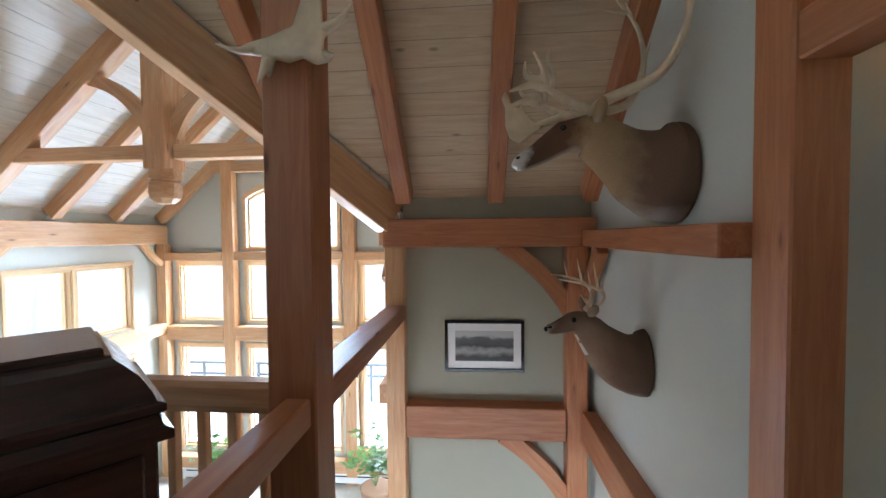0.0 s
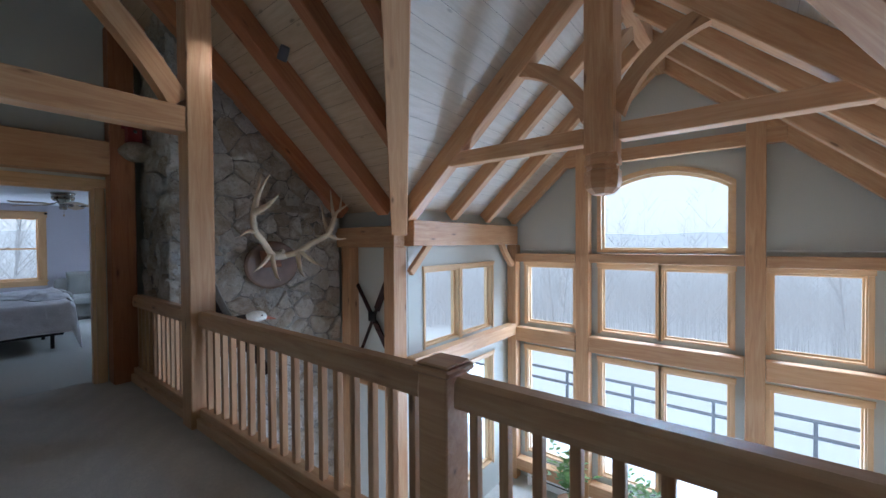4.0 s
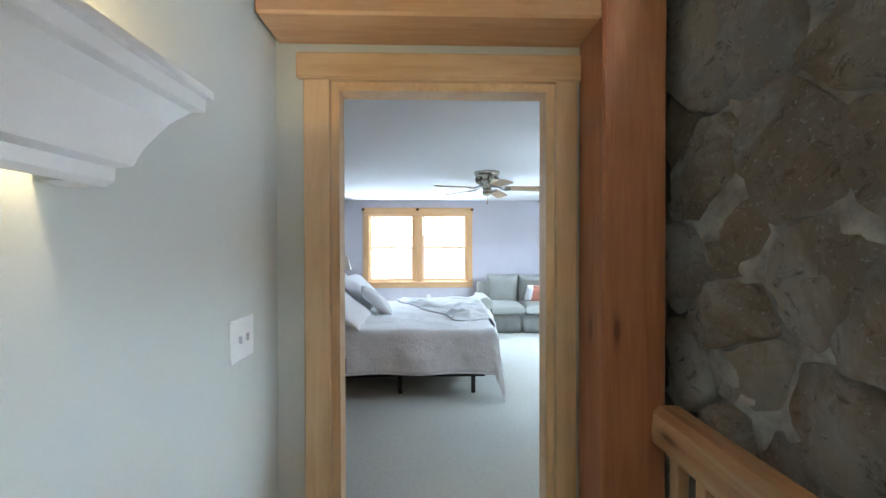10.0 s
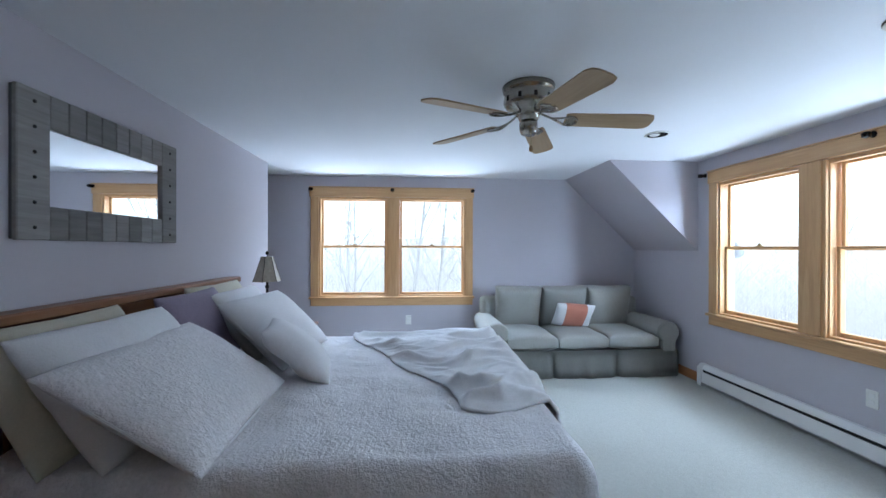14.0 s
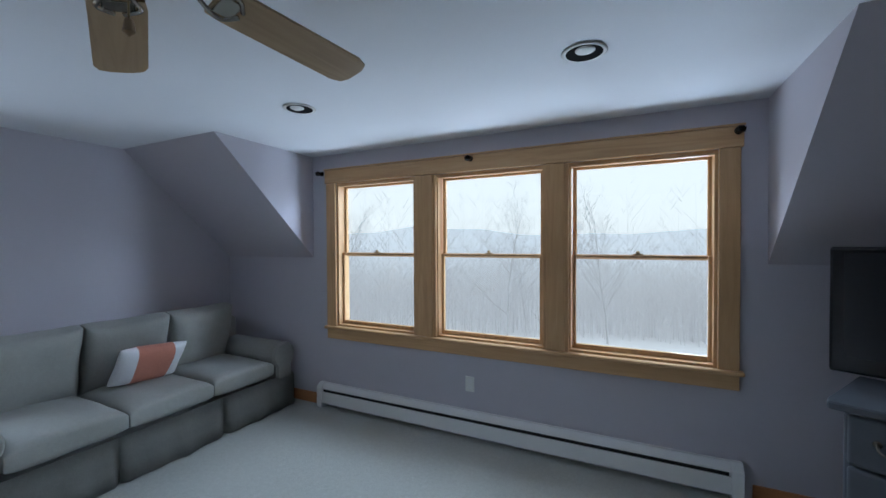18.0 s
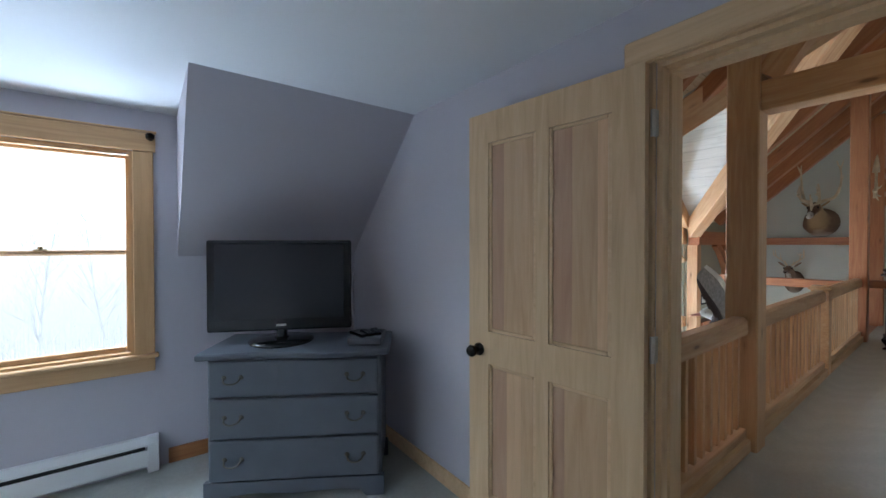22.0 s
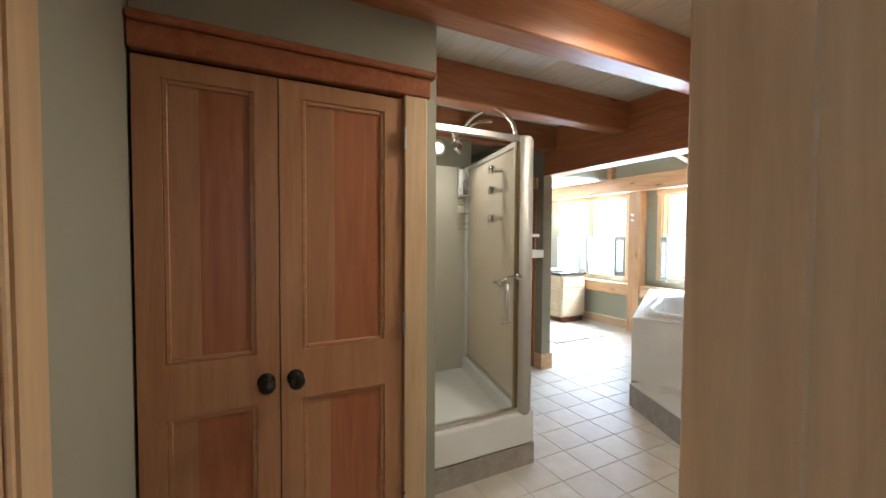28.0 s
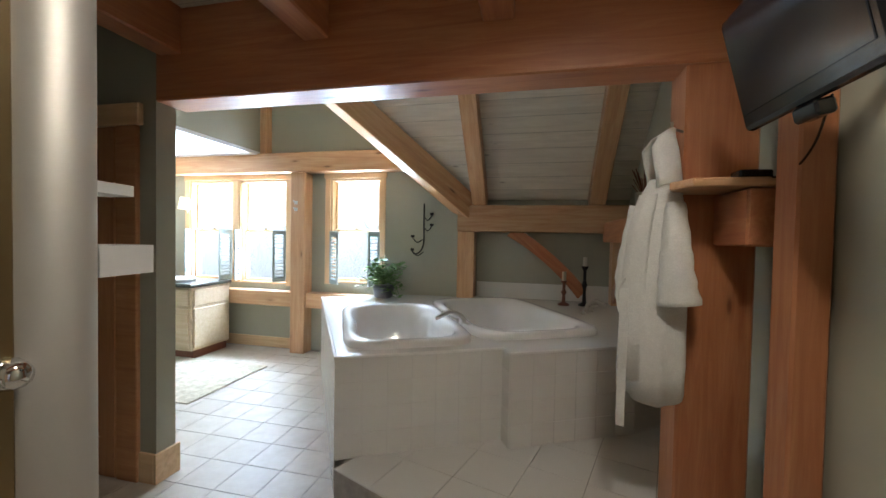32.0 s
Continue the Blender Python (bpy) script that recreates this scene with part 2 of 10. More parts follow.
def boards(name, along, width, colors, gap=0.03, rough=0.55):
    """Whitewashed tongue-and-groove boards with a dark joint; along is the axis that they run on."""
    m = Mat(name, rough)
    sep = m.node("ShaderNodeSeparateXYZ")
    m.link(m.co.outputs["Object"], sep.inputs[0])
    across = sep.outputs["XYZ".index(along[1])]
    div = m.node("ShaderNodeMath")
    div.operation = 'DIVIDE'
    div.inputs[1].default_value = width
    m.link(across, div.inputs[0])
    fr = m.node("ShaderNodeMath")
    fr.operation = 'FRACT'
    m.link(div.outputs[0], fr.inputs[0])
    fl = m.node("ShaderNodeMath")
    fl.operation = 'FLOOR'
    m.link(div.outputs[0], fl.inputs[0])
    wn_ = m.node("ShaderNodeTexWhiteNoise")
    wn_.noise_dimensions = '1D'
    m.link(fl.outputs[0], wn_.inputs["W"])
    s = [1.4, 14.0, 14.0] if along[0] == "X" else [14.0, 1.4, 14.0]
    g = m.noise(m.coords(tuple(s), False), 1.6, 5, 0.6, 0.6)
    c = m.ramp(g, [(0.3, colors[0]), (0.55, colors[1]), (0.8, colors[2])])
    v = m.node("ShaderNodeTexVoronoi", Scale=1.0)
    m.link(m.coords((2.2, 6, 6) if along[0] == "X" else (6, 2.2, 6), False), v.inputs["Vector"])
    c = m.mix(m.ramp(v.outputs["Distance"], [(0.04, (0.8, 0.8, 0.8)), (0.10, (0, 0, 0))]), c, tuple(x * 0.45 for x in colors[0]))
    c = m.mix(m.ramp(wn_.outputs["Value"], [(0.0, (0, 0, 0)), (1.0, (0.35, 0.35, 0.35))]), c, colors[0])
    joint = m.ramp(fr.outputs[0], [(0.0, (1, 1, 1)), (gap, (0, 0, 0))])
    c = m.mix(joint, c, tuple(x * 0.35 for x in colors[0]))
    m.color(c)
    inv = m.ramp(fr.outputs[0], [(0.0, (0, 0, 0)), (gap, (1, 1, 1))])
    m.bump(inv, 0.5, 0.01)
    return m.m


WASH = [(0.52, 0.38, 0.24), (0.62, 0.48, 0.325), (0.70, 0.575, 0.42)]
M_SAGE = plain("sage_wall_paint", (0.37, 0.355, 0.275), 0.75, var=0.03, scale=1.2, bump=0.03)
M_PALE = plain("pale_sage_wall_paint", (0.57, 0.59, 0.54), 0.75, var=0.025, scale=1.0, bump=0.03)
M_LAV = plain("lavender_wall_paint", (0.53, 0.505, 0.55), 0.75, var=0.025, scale=1.0, bump=0.04)
M_CEIL = plain("white_ceiling_paint", (0.74, 0.75, 0.77), 0.85, var=0.02, scale=0.8, bump=0.03)
M_WHITE = plain("white_enamel", (0.80, 0.80, 0.79), 0.4, var=0.02)
M_PLASTER = plain("white_plaster", (0.78, 0.77, 0.74), 0.6, var=0.03)
M_TUB = plain("white_acrylic", (0.82, 0.81, 0.79), 0.14, var=0.01)
M_SHOWER = plain("cream_shower_panel", (0.72, 0.67, 0.58), 0.22, var=0.04)
M_TILE = Mat("white_glazed_tile", 0.22)
M_TILE.color(M_TILE.ramp(M_TILE.info.outputs["Random"], [(0.0, (0.74, 0.72, 0.67)), (1.0, (0.77, 0.75, 0.71))]))
M_TILE = M_TILE.m
M_FTILE = Mat("beige_floor_tile", 0.5)
_c = M_FTILE.ramp(M_FTILE.noise(M_FTILE.coords(), 9, 4, 0.6), [(0.3, (0.50, 0.44, 0.36)), (0.7, (0.60, 0.55, 0.47))])
M_FTILE.color(M_FTILE.mix(M_FTILE.ramp(M_FTILE.info.outputs["Random"], [(0, (0, 0, 0)), (1, (0.4, 0.4, 0.4))]), _c, (0.46, 0.40, 0.33)))
M_FTILE = M_FTILE.m
M_GROUT = plain("grey_grout", (0.42, 0.38, 0.335), 0.85, var=0.1)
M_WGROUT = plain("white_grout", (0.72, 0.70, 0.655), 0.85, var=0.05)
M_RISER = plain("grey_brown_riser_tile", (0.36, 0.32, 0.28), 0.5, var=0.2, scale=14)
M_STEEL = plain("brushed_nickel", (0.55, 0.53, 0.49), 0.28, 1.0, var=0.03)
M_SATIN = plain("pale_satin_metal", (0.50, 0.48, 0.44), 0.5, 0.6, var=0.03)
M_NICKEL = plain("aged_nickel", (0.36, 0.335, 0.29), 0.24, 1.0, var=0.06)
M_ALU = plain("pale_aluminium", (0.72, 0.72, 0.71), 0.45, 0.3, var=0.03)
M_CHROME = plain("chrome", (0.75, 0.75, 0.75), 0.08, 1.0, var=0.01)
M_BRASS = plain("old_brass", (0.33, 0.25, 0.14), 0.35, 1.0, var=0.1)
M_PEWTER = plain("dull_pewter", (0.17, 0.155, 0.13), 0.45, 0.9, var=0.1)
M_BLACKMET = plain("black_iron", (0.02, 0.019, 0.018), 0.45, 0.6, var=0.15)
M_BRONZE = plain("dark_bronze_knob", (0.035, 0.028, 0.024), 0.25, 0.8, var=0.1)
M_BLACKPL = plain("black_gloss_plastic", (0.012, 0.012, 0.013), 0.16, var=0.1)
M_SCREEN = plain("dark_screen_glass", (0.020, 0.021, 0.024), 0.14, var=0.05)
M_GREYPL = plain("grey_plastic", (0.10, 0.10, 0.11), 0.4, var=0.05)
M_WHITEPL = plain("white_plastic", (0.78, 0.78, 0.75), 0.35, var=0.02)
M_SNOW = plain("snow", (0.85, 0.87, 0.90), 0.9, var=0.03, scale=0.6, bump=0.2, bscale=4)
M_GREYWOOD = wood("weathered_grey_wood", (0.16, 0.15, 0.14), (0.24, 0.23, 0.22), (0.33, 0.32, 0.31), 0.8, knots=False)
M_DKGREY = plain("slate_grey_paint", (0.115, 0.128, 0.15), 0.5, var=0.08, scale=5, bump=0.05)
M_SHUTTER = plain("blue_grey_shutter_paint", (0.46, 0.53, 0.53), 0.5, var=0.06)
M_MIRROR = plain("mirror_silver", (0.88, 0.89, 0.9), 0.02, 1.0, var=0.0)
M_ANTLER = plain("bleached_antler", (0.64, 0.52, 0.36), 0.55, var=0.22, scale=7, bump=0.2)
M_BONE = plain("old_bone", (0.66, 0.60, 0.48), 0.6, var=0.12, scale=9)
M_LEAF = plain("houseplant_leaf", (0.12, 0.23, 0.055), 0.5, var=0.35, scale=20)
M_PALELEAF = plain("dusty_green_leaf", (0.12, 0.18, 0.09), 0.6, var=0.35, scale=20)
M_DARKGREEN = plain("dark_granite", (0.045, 0.048, 0.045), 0.2, var=0.4, scale=40)
M_MAPLE = wood("pale_maple_cabinet", (0.50, 0.37, 0.23), (0.60, 0.47, 0.31), (0.68, 0.56, 0.40), 0.4, knots=False, vary=0.04)


def cloth(name, color, scale=120.0, var=0.1, rough=0.95, bump=0.25, big=3.0, swept=False):
    m = Mat(name, rough, spec=0.2)
    n = m.noise(m.coords(), scale, 3, 0.7)
    b = m.noise(m.coords(), big, 3, 0.5)
    c = m.ramp(n, [(0.3, tuple(x * (1 - var) for x in color)), (0.7, tuple(min(1, x * (1 + var)) for x in color))])
    c = m.mix(m.ramp(m.noise(m.coords(), 34, 3, 0.7), [(0.35, (0.35, 0.35, 0.35)), (0.6, (0, 0, 0))]), c, tuple(x * (1 - 1.5 * var) for x in color))
    c = m.mix(m.ramp(b, [(0.35, (0, 0, 0)), (0.7, (0.3, 0.3, 0.3))]), c, tuple(x * 0.86 for x in color))
    if swept:  # pile laid in slanting strokes by the vacuum cleaner
        sep = m.node("ShaderNodeSeparateXYZ")
        m.link(m.co.outputs["Object"], sep.inputs[0])
        pp = m.node("ShaderNodeMath")
        pp.operation = 'PINGPONG'
        pp.inputs[1].default_value = 0.62
        m.link(sep.outputs[1], pp.inputs[0])
        wob = m.node("ShaderNodeMath")
        wob.operation = 'MULTIPLY_ADD'
        wob.inputs[1].default_value = 1.3
        m.link(pp.outputs[0], wob.inputs[0])
        m.link(sep.outputs[0], wob.inputs[2])
        jit = m.node("ShaderNodeMath")
        jit.operation = 'MULTIPLY_ADD'
        jit.inputs[1].default_value = 0.35
        m.link(m.noise(m.coords((1, 1, 1), False), 2.4, 2, 0.5), jit.inputs[0])
        m.link(wob.outputs[0], jit.inputs[2])
        saw = m.node("ShaderNodeMath")
        saw.operation = 'PINGPONG'
        saw.inputs[1].default_value = 0.17
        m.link(jit.outputs[0], saw.inputs[0])
        c = m.mix(m.ramp(saw.outputs[0], [(0.04, (0.5, 0.5, 0.5)), (0.13, (0, 0, 0))]), c, tuple(x * 0.85 for x in color))
    m.color(c)
    m.b.inputs["Sheen Weight"].default_value = 0.15
    md = m.noise(m.coords(), 26, 4, 0.7)
    hgt = m.node("ShaderNodeMath")
    hgt.operation = 'ADD'
    m.link(n, hgt.inputs[0])
    m.link(md, hgt.inputs[1])
    m.bump(hgt.outputs[0], bump, 0.008)
    return m.m


M_CARPET = cloth("beige_loop_carpet", (0.55, 0.505, 0.44), 190, 0.2, bump=0.8, big=1.3, swept=True)
M_BEDCARPET = cloth("cream_cut_pile_carpet", (0.50, 0.51, 0.47), 220, 0.16, bump=0.8, big=1.5)
M_SPREAD = cloth("grey_mauve_coverlet", (0.86, 0.845, 0.87), 70, 0.09, bump=0.9, big=5)
M_PILLOW = cloth("white_pillow_cloth", (0.80, 0.80, 0.82), 140, 0.05)
M_CREAM = cloth("cream_pillow_cloth", (0.62, 0.58, 0.47), 140, 0.06)
M_MAUVE = cloth("mauve_pillow_cloth", (0.30, 0.25, 0.33), 140, 0.1)
M_THROW = cloth("white_throw", (0.84, 0.845, 0.87), 160, 0.06)
M_SOFA = cloth("sage_sofa_cover", (0.335, 0.335, 0.308), 200, 0.1)
M_CORAL = cloth("coral_cushion", (0.60, 0.24, 0.17), 160, 0.1)
M_ROBE = cloth("white_terry_robe", (0.80, 0.79, 0.75), 210, 0.1, bump=0.7)
M_SHADE = cloth("mica_lamp_shade", (0.42, 0.38, 0.31), 30, 0.2, rough=0.6, bump=0.05, big=9)


def hide(name, stops, under=None):
    """Fur whose colour changes along the head: stops of (distance from the wall, colour)."""
    m = Mat(name, 0.95, spec=0.2)
    sep = m.node("ShaderNodeSeparateXYZ")
    m.link(m.co.outputs["Object"], sep.inputs[0])
    n = m.noise(m.coords((1, 1, 1), False), 7, 4, 0.6)
    ad = m.node("ShaderNodeMath")
    ad.operation = 'MULTIPLY_ADD'
    ad.inputs[1].default_value, ad.inputs[2].default_value = 0.18, -0.09
    m.link(n, ad.inputs[0])
    sb = m.node("ShaderNodeMath")
    sb.operation = 'SUBTRACT'
    m.link(ad.outputs[0], sb.inputs[0])
    m.link(sep.outputs[0], sb.inputs[1])
    c = m.ramp(sb.outputs[0], stops)
    if under:  # pale hair along the throat and chest
        ns = m.node("ShaderNodeSeparateXYZ")
        m.link(m.co.outputs["Normal"], ns.inputs[0])
        dn = m.node("ShaderNodeMath")
        dn.operation = 'MULTIPLY_ADD'
        dn.inputs[1].default_value = -1.0
        m.link(ns.outputs[2], dn.inputs[0])
        m.link(ad.outputs[0], dn.inputs[2])
        c = m.mix(m.ramp(dn.outputs[0], [(0.66, (0, 0, 0)), (0.95, (0.75, 0.75, 0.75))]), c, under)
    hair = m.noise(m.coords((1, 1, 1), False), 190, 3, 0.7)
    m.color(m.mix(m.ramp(hair, [(0.35, (0.26, 0.26, 0.26)), (0.65, (0, 0, 0))]), c, (0.05, 0.03, 0.02)))
    m.bump(hair, 0.5, 0.006)
    return m.m


M_CARIBOU = hide("caribou_coat", [(0.0, (0.17, 0.105, 0.072)), (0.20, (0.20, 0.125, 0.085)), (0.33, (0.42, 0.295, 0.17)), (0.47, (0.46, 0.32, 0.18)), (0.555, (0.18, 0.10, 0.062)), (0.78, (0.13, 0.075, 0.05)), (0.83, (0.72, 0.70, 0.66))], (0.62, 0.56, 0.49))
M_DEER = hide("deer_coat", [(0.0, (0.13, 0.08, 0.055)), (0.2, (0.21, 0.135, 0.095)), (0.34, (0.33, 0.23, 0.165)), (0.45, (0.23, 0.15, 0.105)), (0.56, (0.17, 0.11, 0.078)), (0.60, (0.45, 0.40, 0.35))], (0.50, 0.43, 0.36))
M_MANE = cloth("pale_neck_mane", (0.62, 0.58, 0.52), 260, 0.15, bump=0.5, big=4)
M_BLACKFUR = cloth("black_bear_hide", (0.012, 0.011, 0.010), 70, 0.4, bump=0.5, big=4)
M_RUG = cloth("woven_rug", (0.50, 0.44, 0.33), 12, 0.35, bump=0.4, big=8)
M_FEATHER = cloth("grey_brown_feathers", (0.34, 0.31, 0.28), 40, 0.3)
M_DARKFEATH = cloth("dark_brown_feathers", (0.055, 0.035, 0.03), 60, 0.3)
M_BILL = plain("orange_pink_bill", (0.55, 0.22, 0.14), 0.45, var=0.1)
M_WHITEFEATH = cloth("white_feathers", (0.70, 0.68, 0.62), 60, 0.1)


def glow(name, color, strength):
    m = Mat(name)
    m.b.inputs["Emission Color"].default_value = (*color, 1)
    m.b.inputs["Emission Strength"].default_value = strength
    m.color(color)
    return m.m


M_PITCH = plain("painted_recess_black", (0.006, 0.006, 0.007), 0.9, spec=0.1)
M_BULB = glow("lit_bulb", (1.0, 0.86, 0.62), 12.0)
M_LCD = glow("green_lcd", (0.14, 0.22, 0.02), 0.10)

_g = Mat("window_glass", 0.0)
_mixs = _g.node("ShaderNodeMixShader")
_tr = _g.node("ShaderNodeBsdfTransparent")
_gl = _g.node("ShaderNodeBsdfGlossy", Roughness=0.02)
_lw = _g.node("ShaderNodeLayerWeight", Blend=0.5)
_pw = _g.node("ShaderNodeMath")
_pw.operation = 'POWER'
_pw.inputs[1].default_value = 4.0
_g.link(_lw.outputs["Facing"], _pw.inputs[0])
_ma = _g.node("ShaderNodeMath")
_ma.operation = 'MULTIPLY_ADD'
_ma.inputs[1].default_value, _ma.inputs[2].default_value = 0.5, 0.025
_g.link(_pw.outputs[0], _ma.inputs[0])
_tr.inputs["Color"].default_value = (0.93, 0.96, 0.96, 1)
_g.link(_ma.outputs[0], _mixs.inputs[0])
_g.link(_tr.outputs[0], _mixs.inputs[1])
_g.link(_gl.outputs[0], _mixs.inputs[2])
_g.link(_mixs.outputs[0], _g.t.nodes["Material Output"].inputs[0])
M_GLASS = _g.m

_s = Mat("field_stone", 0.78)
_co = _s.coords()
_base = _s.ramp(_s.info.outputs["Random"], [(0.0, (0.54, 0.48, 0.39)), (0.2, (0.66, 0.60, 0.50)), (0.4, (0.54, 0.52, 0.49)), (0.6, (0.74, 0.70, 0.63)), (0.8, (0.58, 0.48, 0.36)), (1.0, (0.72, 0.70, 0.66))])
_cc = _s.mix(_s.ramp(_s.noise(_co, 6, 7, 0.7, 0.6), [(0.48, (0, 0, 0)), (0.60, (0.8, 0.8, 0.8))]), _base, (0.76, 0.73, 0.67))
_cc = _s.mix(_s.ramp(_s.noise(_co, 2.6, 5, 0.65, 0.8), [(0.40, (0.75, 0.75, 0.75)), (0.54, (0, 0, 0))]), _cc, (0.40, 0.305, 0.205))
_cc = _s.mix(_s.ramp(_s.noise(_co, 15, 8, 0.82, 1.0), [(0.37, (0.75, 0.75, 0.75)), (0.45, (0, 0, 0))]), _cc, (0.20, 0.155, 0.115))
_cc = _s.mix(_s.ramp(_s.noise(_co, 62, 4, 0.7), [(0.60, (0, 0, 0)), (0.66, (0.85, 0.85, 0.85))]), _cc, (0.80, 0.79, 0.77))
_s.color(_cc)
_s.bump(_s.noise(_co, 20, 10, 0.85, 0.4), 1.0, 0.05)
M_STONE = _s.m
M_MORTAR = plain("pale_mortar", (0.33, 0.305, 0.27), 0.9, var=0.5, scale=11, bump=1.0, bscale=30)

# ---- shapes ----


def empty(name, m=None, label="", category="", group="", kind=""):
    ob = new(name)
    ob.empty_display_size = 0.1
    if m is not None:
        ob.matrix_basis = m
    return tagged(ob, label, category, group, kind)


def mesh_of(bm, name, smooth=False):
    me = bpy.data.meshes.new(name)
    bm.to_mesh(me)
    bm.free()
    if smooth:
        for p in me.polygons:
            p.use_smooth = True
    return me


def part(name, bm, material, parent=None, label="", m=None, smooth=False, kind="", category="", group=""):
    """Links a bmesh (or mesh) as one object, under a parent or at top level."""
    me = bm if isinstance(bm, bpy.types.Mesh) else mesh_of(bm, name, smooth)
    if material is not None and not me.materials:
        me.materials.append(material)
    ob = new(name, me)
    if parent is not None:
        ob.parent = parent
    if m is not None:
        ob.matrix_basis = m
    return tagged(ob, label, category, group, kind)


def box(x0, x1, y0, y1, z0, z1, bev=0.0, seg=1):
    bm = bmesh.new()
    v = [bm.verts.new((x, y, z)) for x in (x0, x1) for y in (y0, y1) for z in (z0, z1)]
    for f in ((0, 1, 3, 2), (4, 6, 7, 5), (0, 4, 5, 1), (2, 3, 7, 6), (0, 2, 6, 4), (1, 5, 7, 3)):
        bm.faces.new([v[i] for i in f])
    if bev > 0:
        bmesh.ops.bevel(bm, geom=list(bm.edges), offset=bev, segments=seg, affect='EDGES', profile=0.5)
    bmesh.ops.recalc_face_normals(bm, faces=bm.faces)
    return bm


def joined(*bms):
    out = bmesh.new()
    for b in bms:
        me = bpy.data.meshes.new("tmp")
        b.to_mesh(me)
        b.free()
        out.from_mesh(me)
        bpy.data.meshes.remove(me)
    return out


def moved(bm, m):
    bmesh.ops.transform(bm, matrix=m, verts=bm.verts)
    return bm


def prism(poly, a, b, axis="y", bev=0.0):
    """A polygon given in the two other axes (in x, y, z order), drawn out along axis from a to b."""
    bm = bmesh.new()
    put = {"x": lambda p, t: (t, p[0], p[1]), "y": lambda p, t: (p[0], t, p[1]), "z": lambda p, t: (p[0], p[1], t)}[axis]
    lo = [bm.verts.new(put(p, a)) for p in poly]
    hi = [bm.verts.new(put(p, b)) for p in poly]
    n = len(poly)
    bm.faces.new(lo)
    bm.faces.new(hi[::-1])
    for i in range(n):
        bm.faces.new((lo[i], hi[i], hi[(i + 1) % n], lo[(i + 1) % n]))
    bmesh.ops.recalc_face_normals(bm, faces=bm.faces)
    if bev:
        bmesh.ops.bevel(bm, geom=list(bm.edges), offset=bev, segments=1, affect='EDGES', profile=0.5)
    return bm


def lathe(profile, seg=20, arc=360.0):
    """Profile of (radius, z), turned about z."""
    bm = bmesh.new()
    rings = []
    for r, z in profile:
        rings.append([bm.verts.new((r * math.cos(2 * math.pi * i / seg), r * math.sin(2 * math.pi * i / seg), z)) for i in range(seg)])
    for a, b in zip(rings, rings[1:]):
        for i in range(seg):
            bm.faces.new((a[i], a[(i + 1) % seg], b[(i + 1) % seg], b[i]))
    bm.faces.new(rings[0][::-1])
    bm.faces.new(rings[-1])
    bmesh.ops.remove_doubles(bm, verts=bm.verts, dist=1e-5)
    bmesh.ops.recalc_face_normals(bm, faces=bm.faces)
    return bm


def tube(points, radii, seg=8):
    """A round bar along points; radii is a number or one number a point."""
    pts = [Vector(p) for p in points]
    rr = radii if isinstance(radii, (list, tuple)) else [radii] * len(pts)
    bm = bmesh.new()
    rings = []
    side = None
    for i, p in enumerate(pts):
        d = (pts[min(i + 1, len(pts) - 1)] - pts[max(i - 1, 0)]).normalized()
        if side is None:
            side = d.orthogonal().normalized()
        side = (side - d * side.dot(d)).normalized()
        up = d.cross(side)
        rings.append([bm.verts.new(p + rr[i] * (math.cos(2 * math.pi * k / seg) * side + math.sin(2 * math.pi * k / seg) * up)) for k in range(seg)])
    for a, b in zip(rings, rings[1:]):
        for k in range(seg):
            bm.faces.new((a[k], a[(k + 1) % seg], b[(k + 1) % seg], b[k]))
    bm.faces.new(rings[0][::-1])
    bm.faces.new(rings[-1])
    bmesh.ops.recalc_face_normals(bm, faces=bm.faces)
    return bm


def curve_pts(ctrl, n=12):
    """A smooth line through the control points."""
    c = [Vector(p) for p in ctrl]
    c = [2 * c[0] - c[1]] + c + [2 * c[-1] - c[-2]]
    out = []
    for i in range(1, len(c) - 2):
        for k in range(n):
            t = k / n
            p0, p1, p2, p3 = c[i - 1:i + 3]
            out.append(0.5 * ((2 * p1) + (p2 - p0) * t + (2 * p0 - 5 * p1 + 4 * p2 - p3) * t * t + (3 * p1 - p0 - 3 * p2 + p3) * t ** 3))
    out.append(c[-2])
    return out


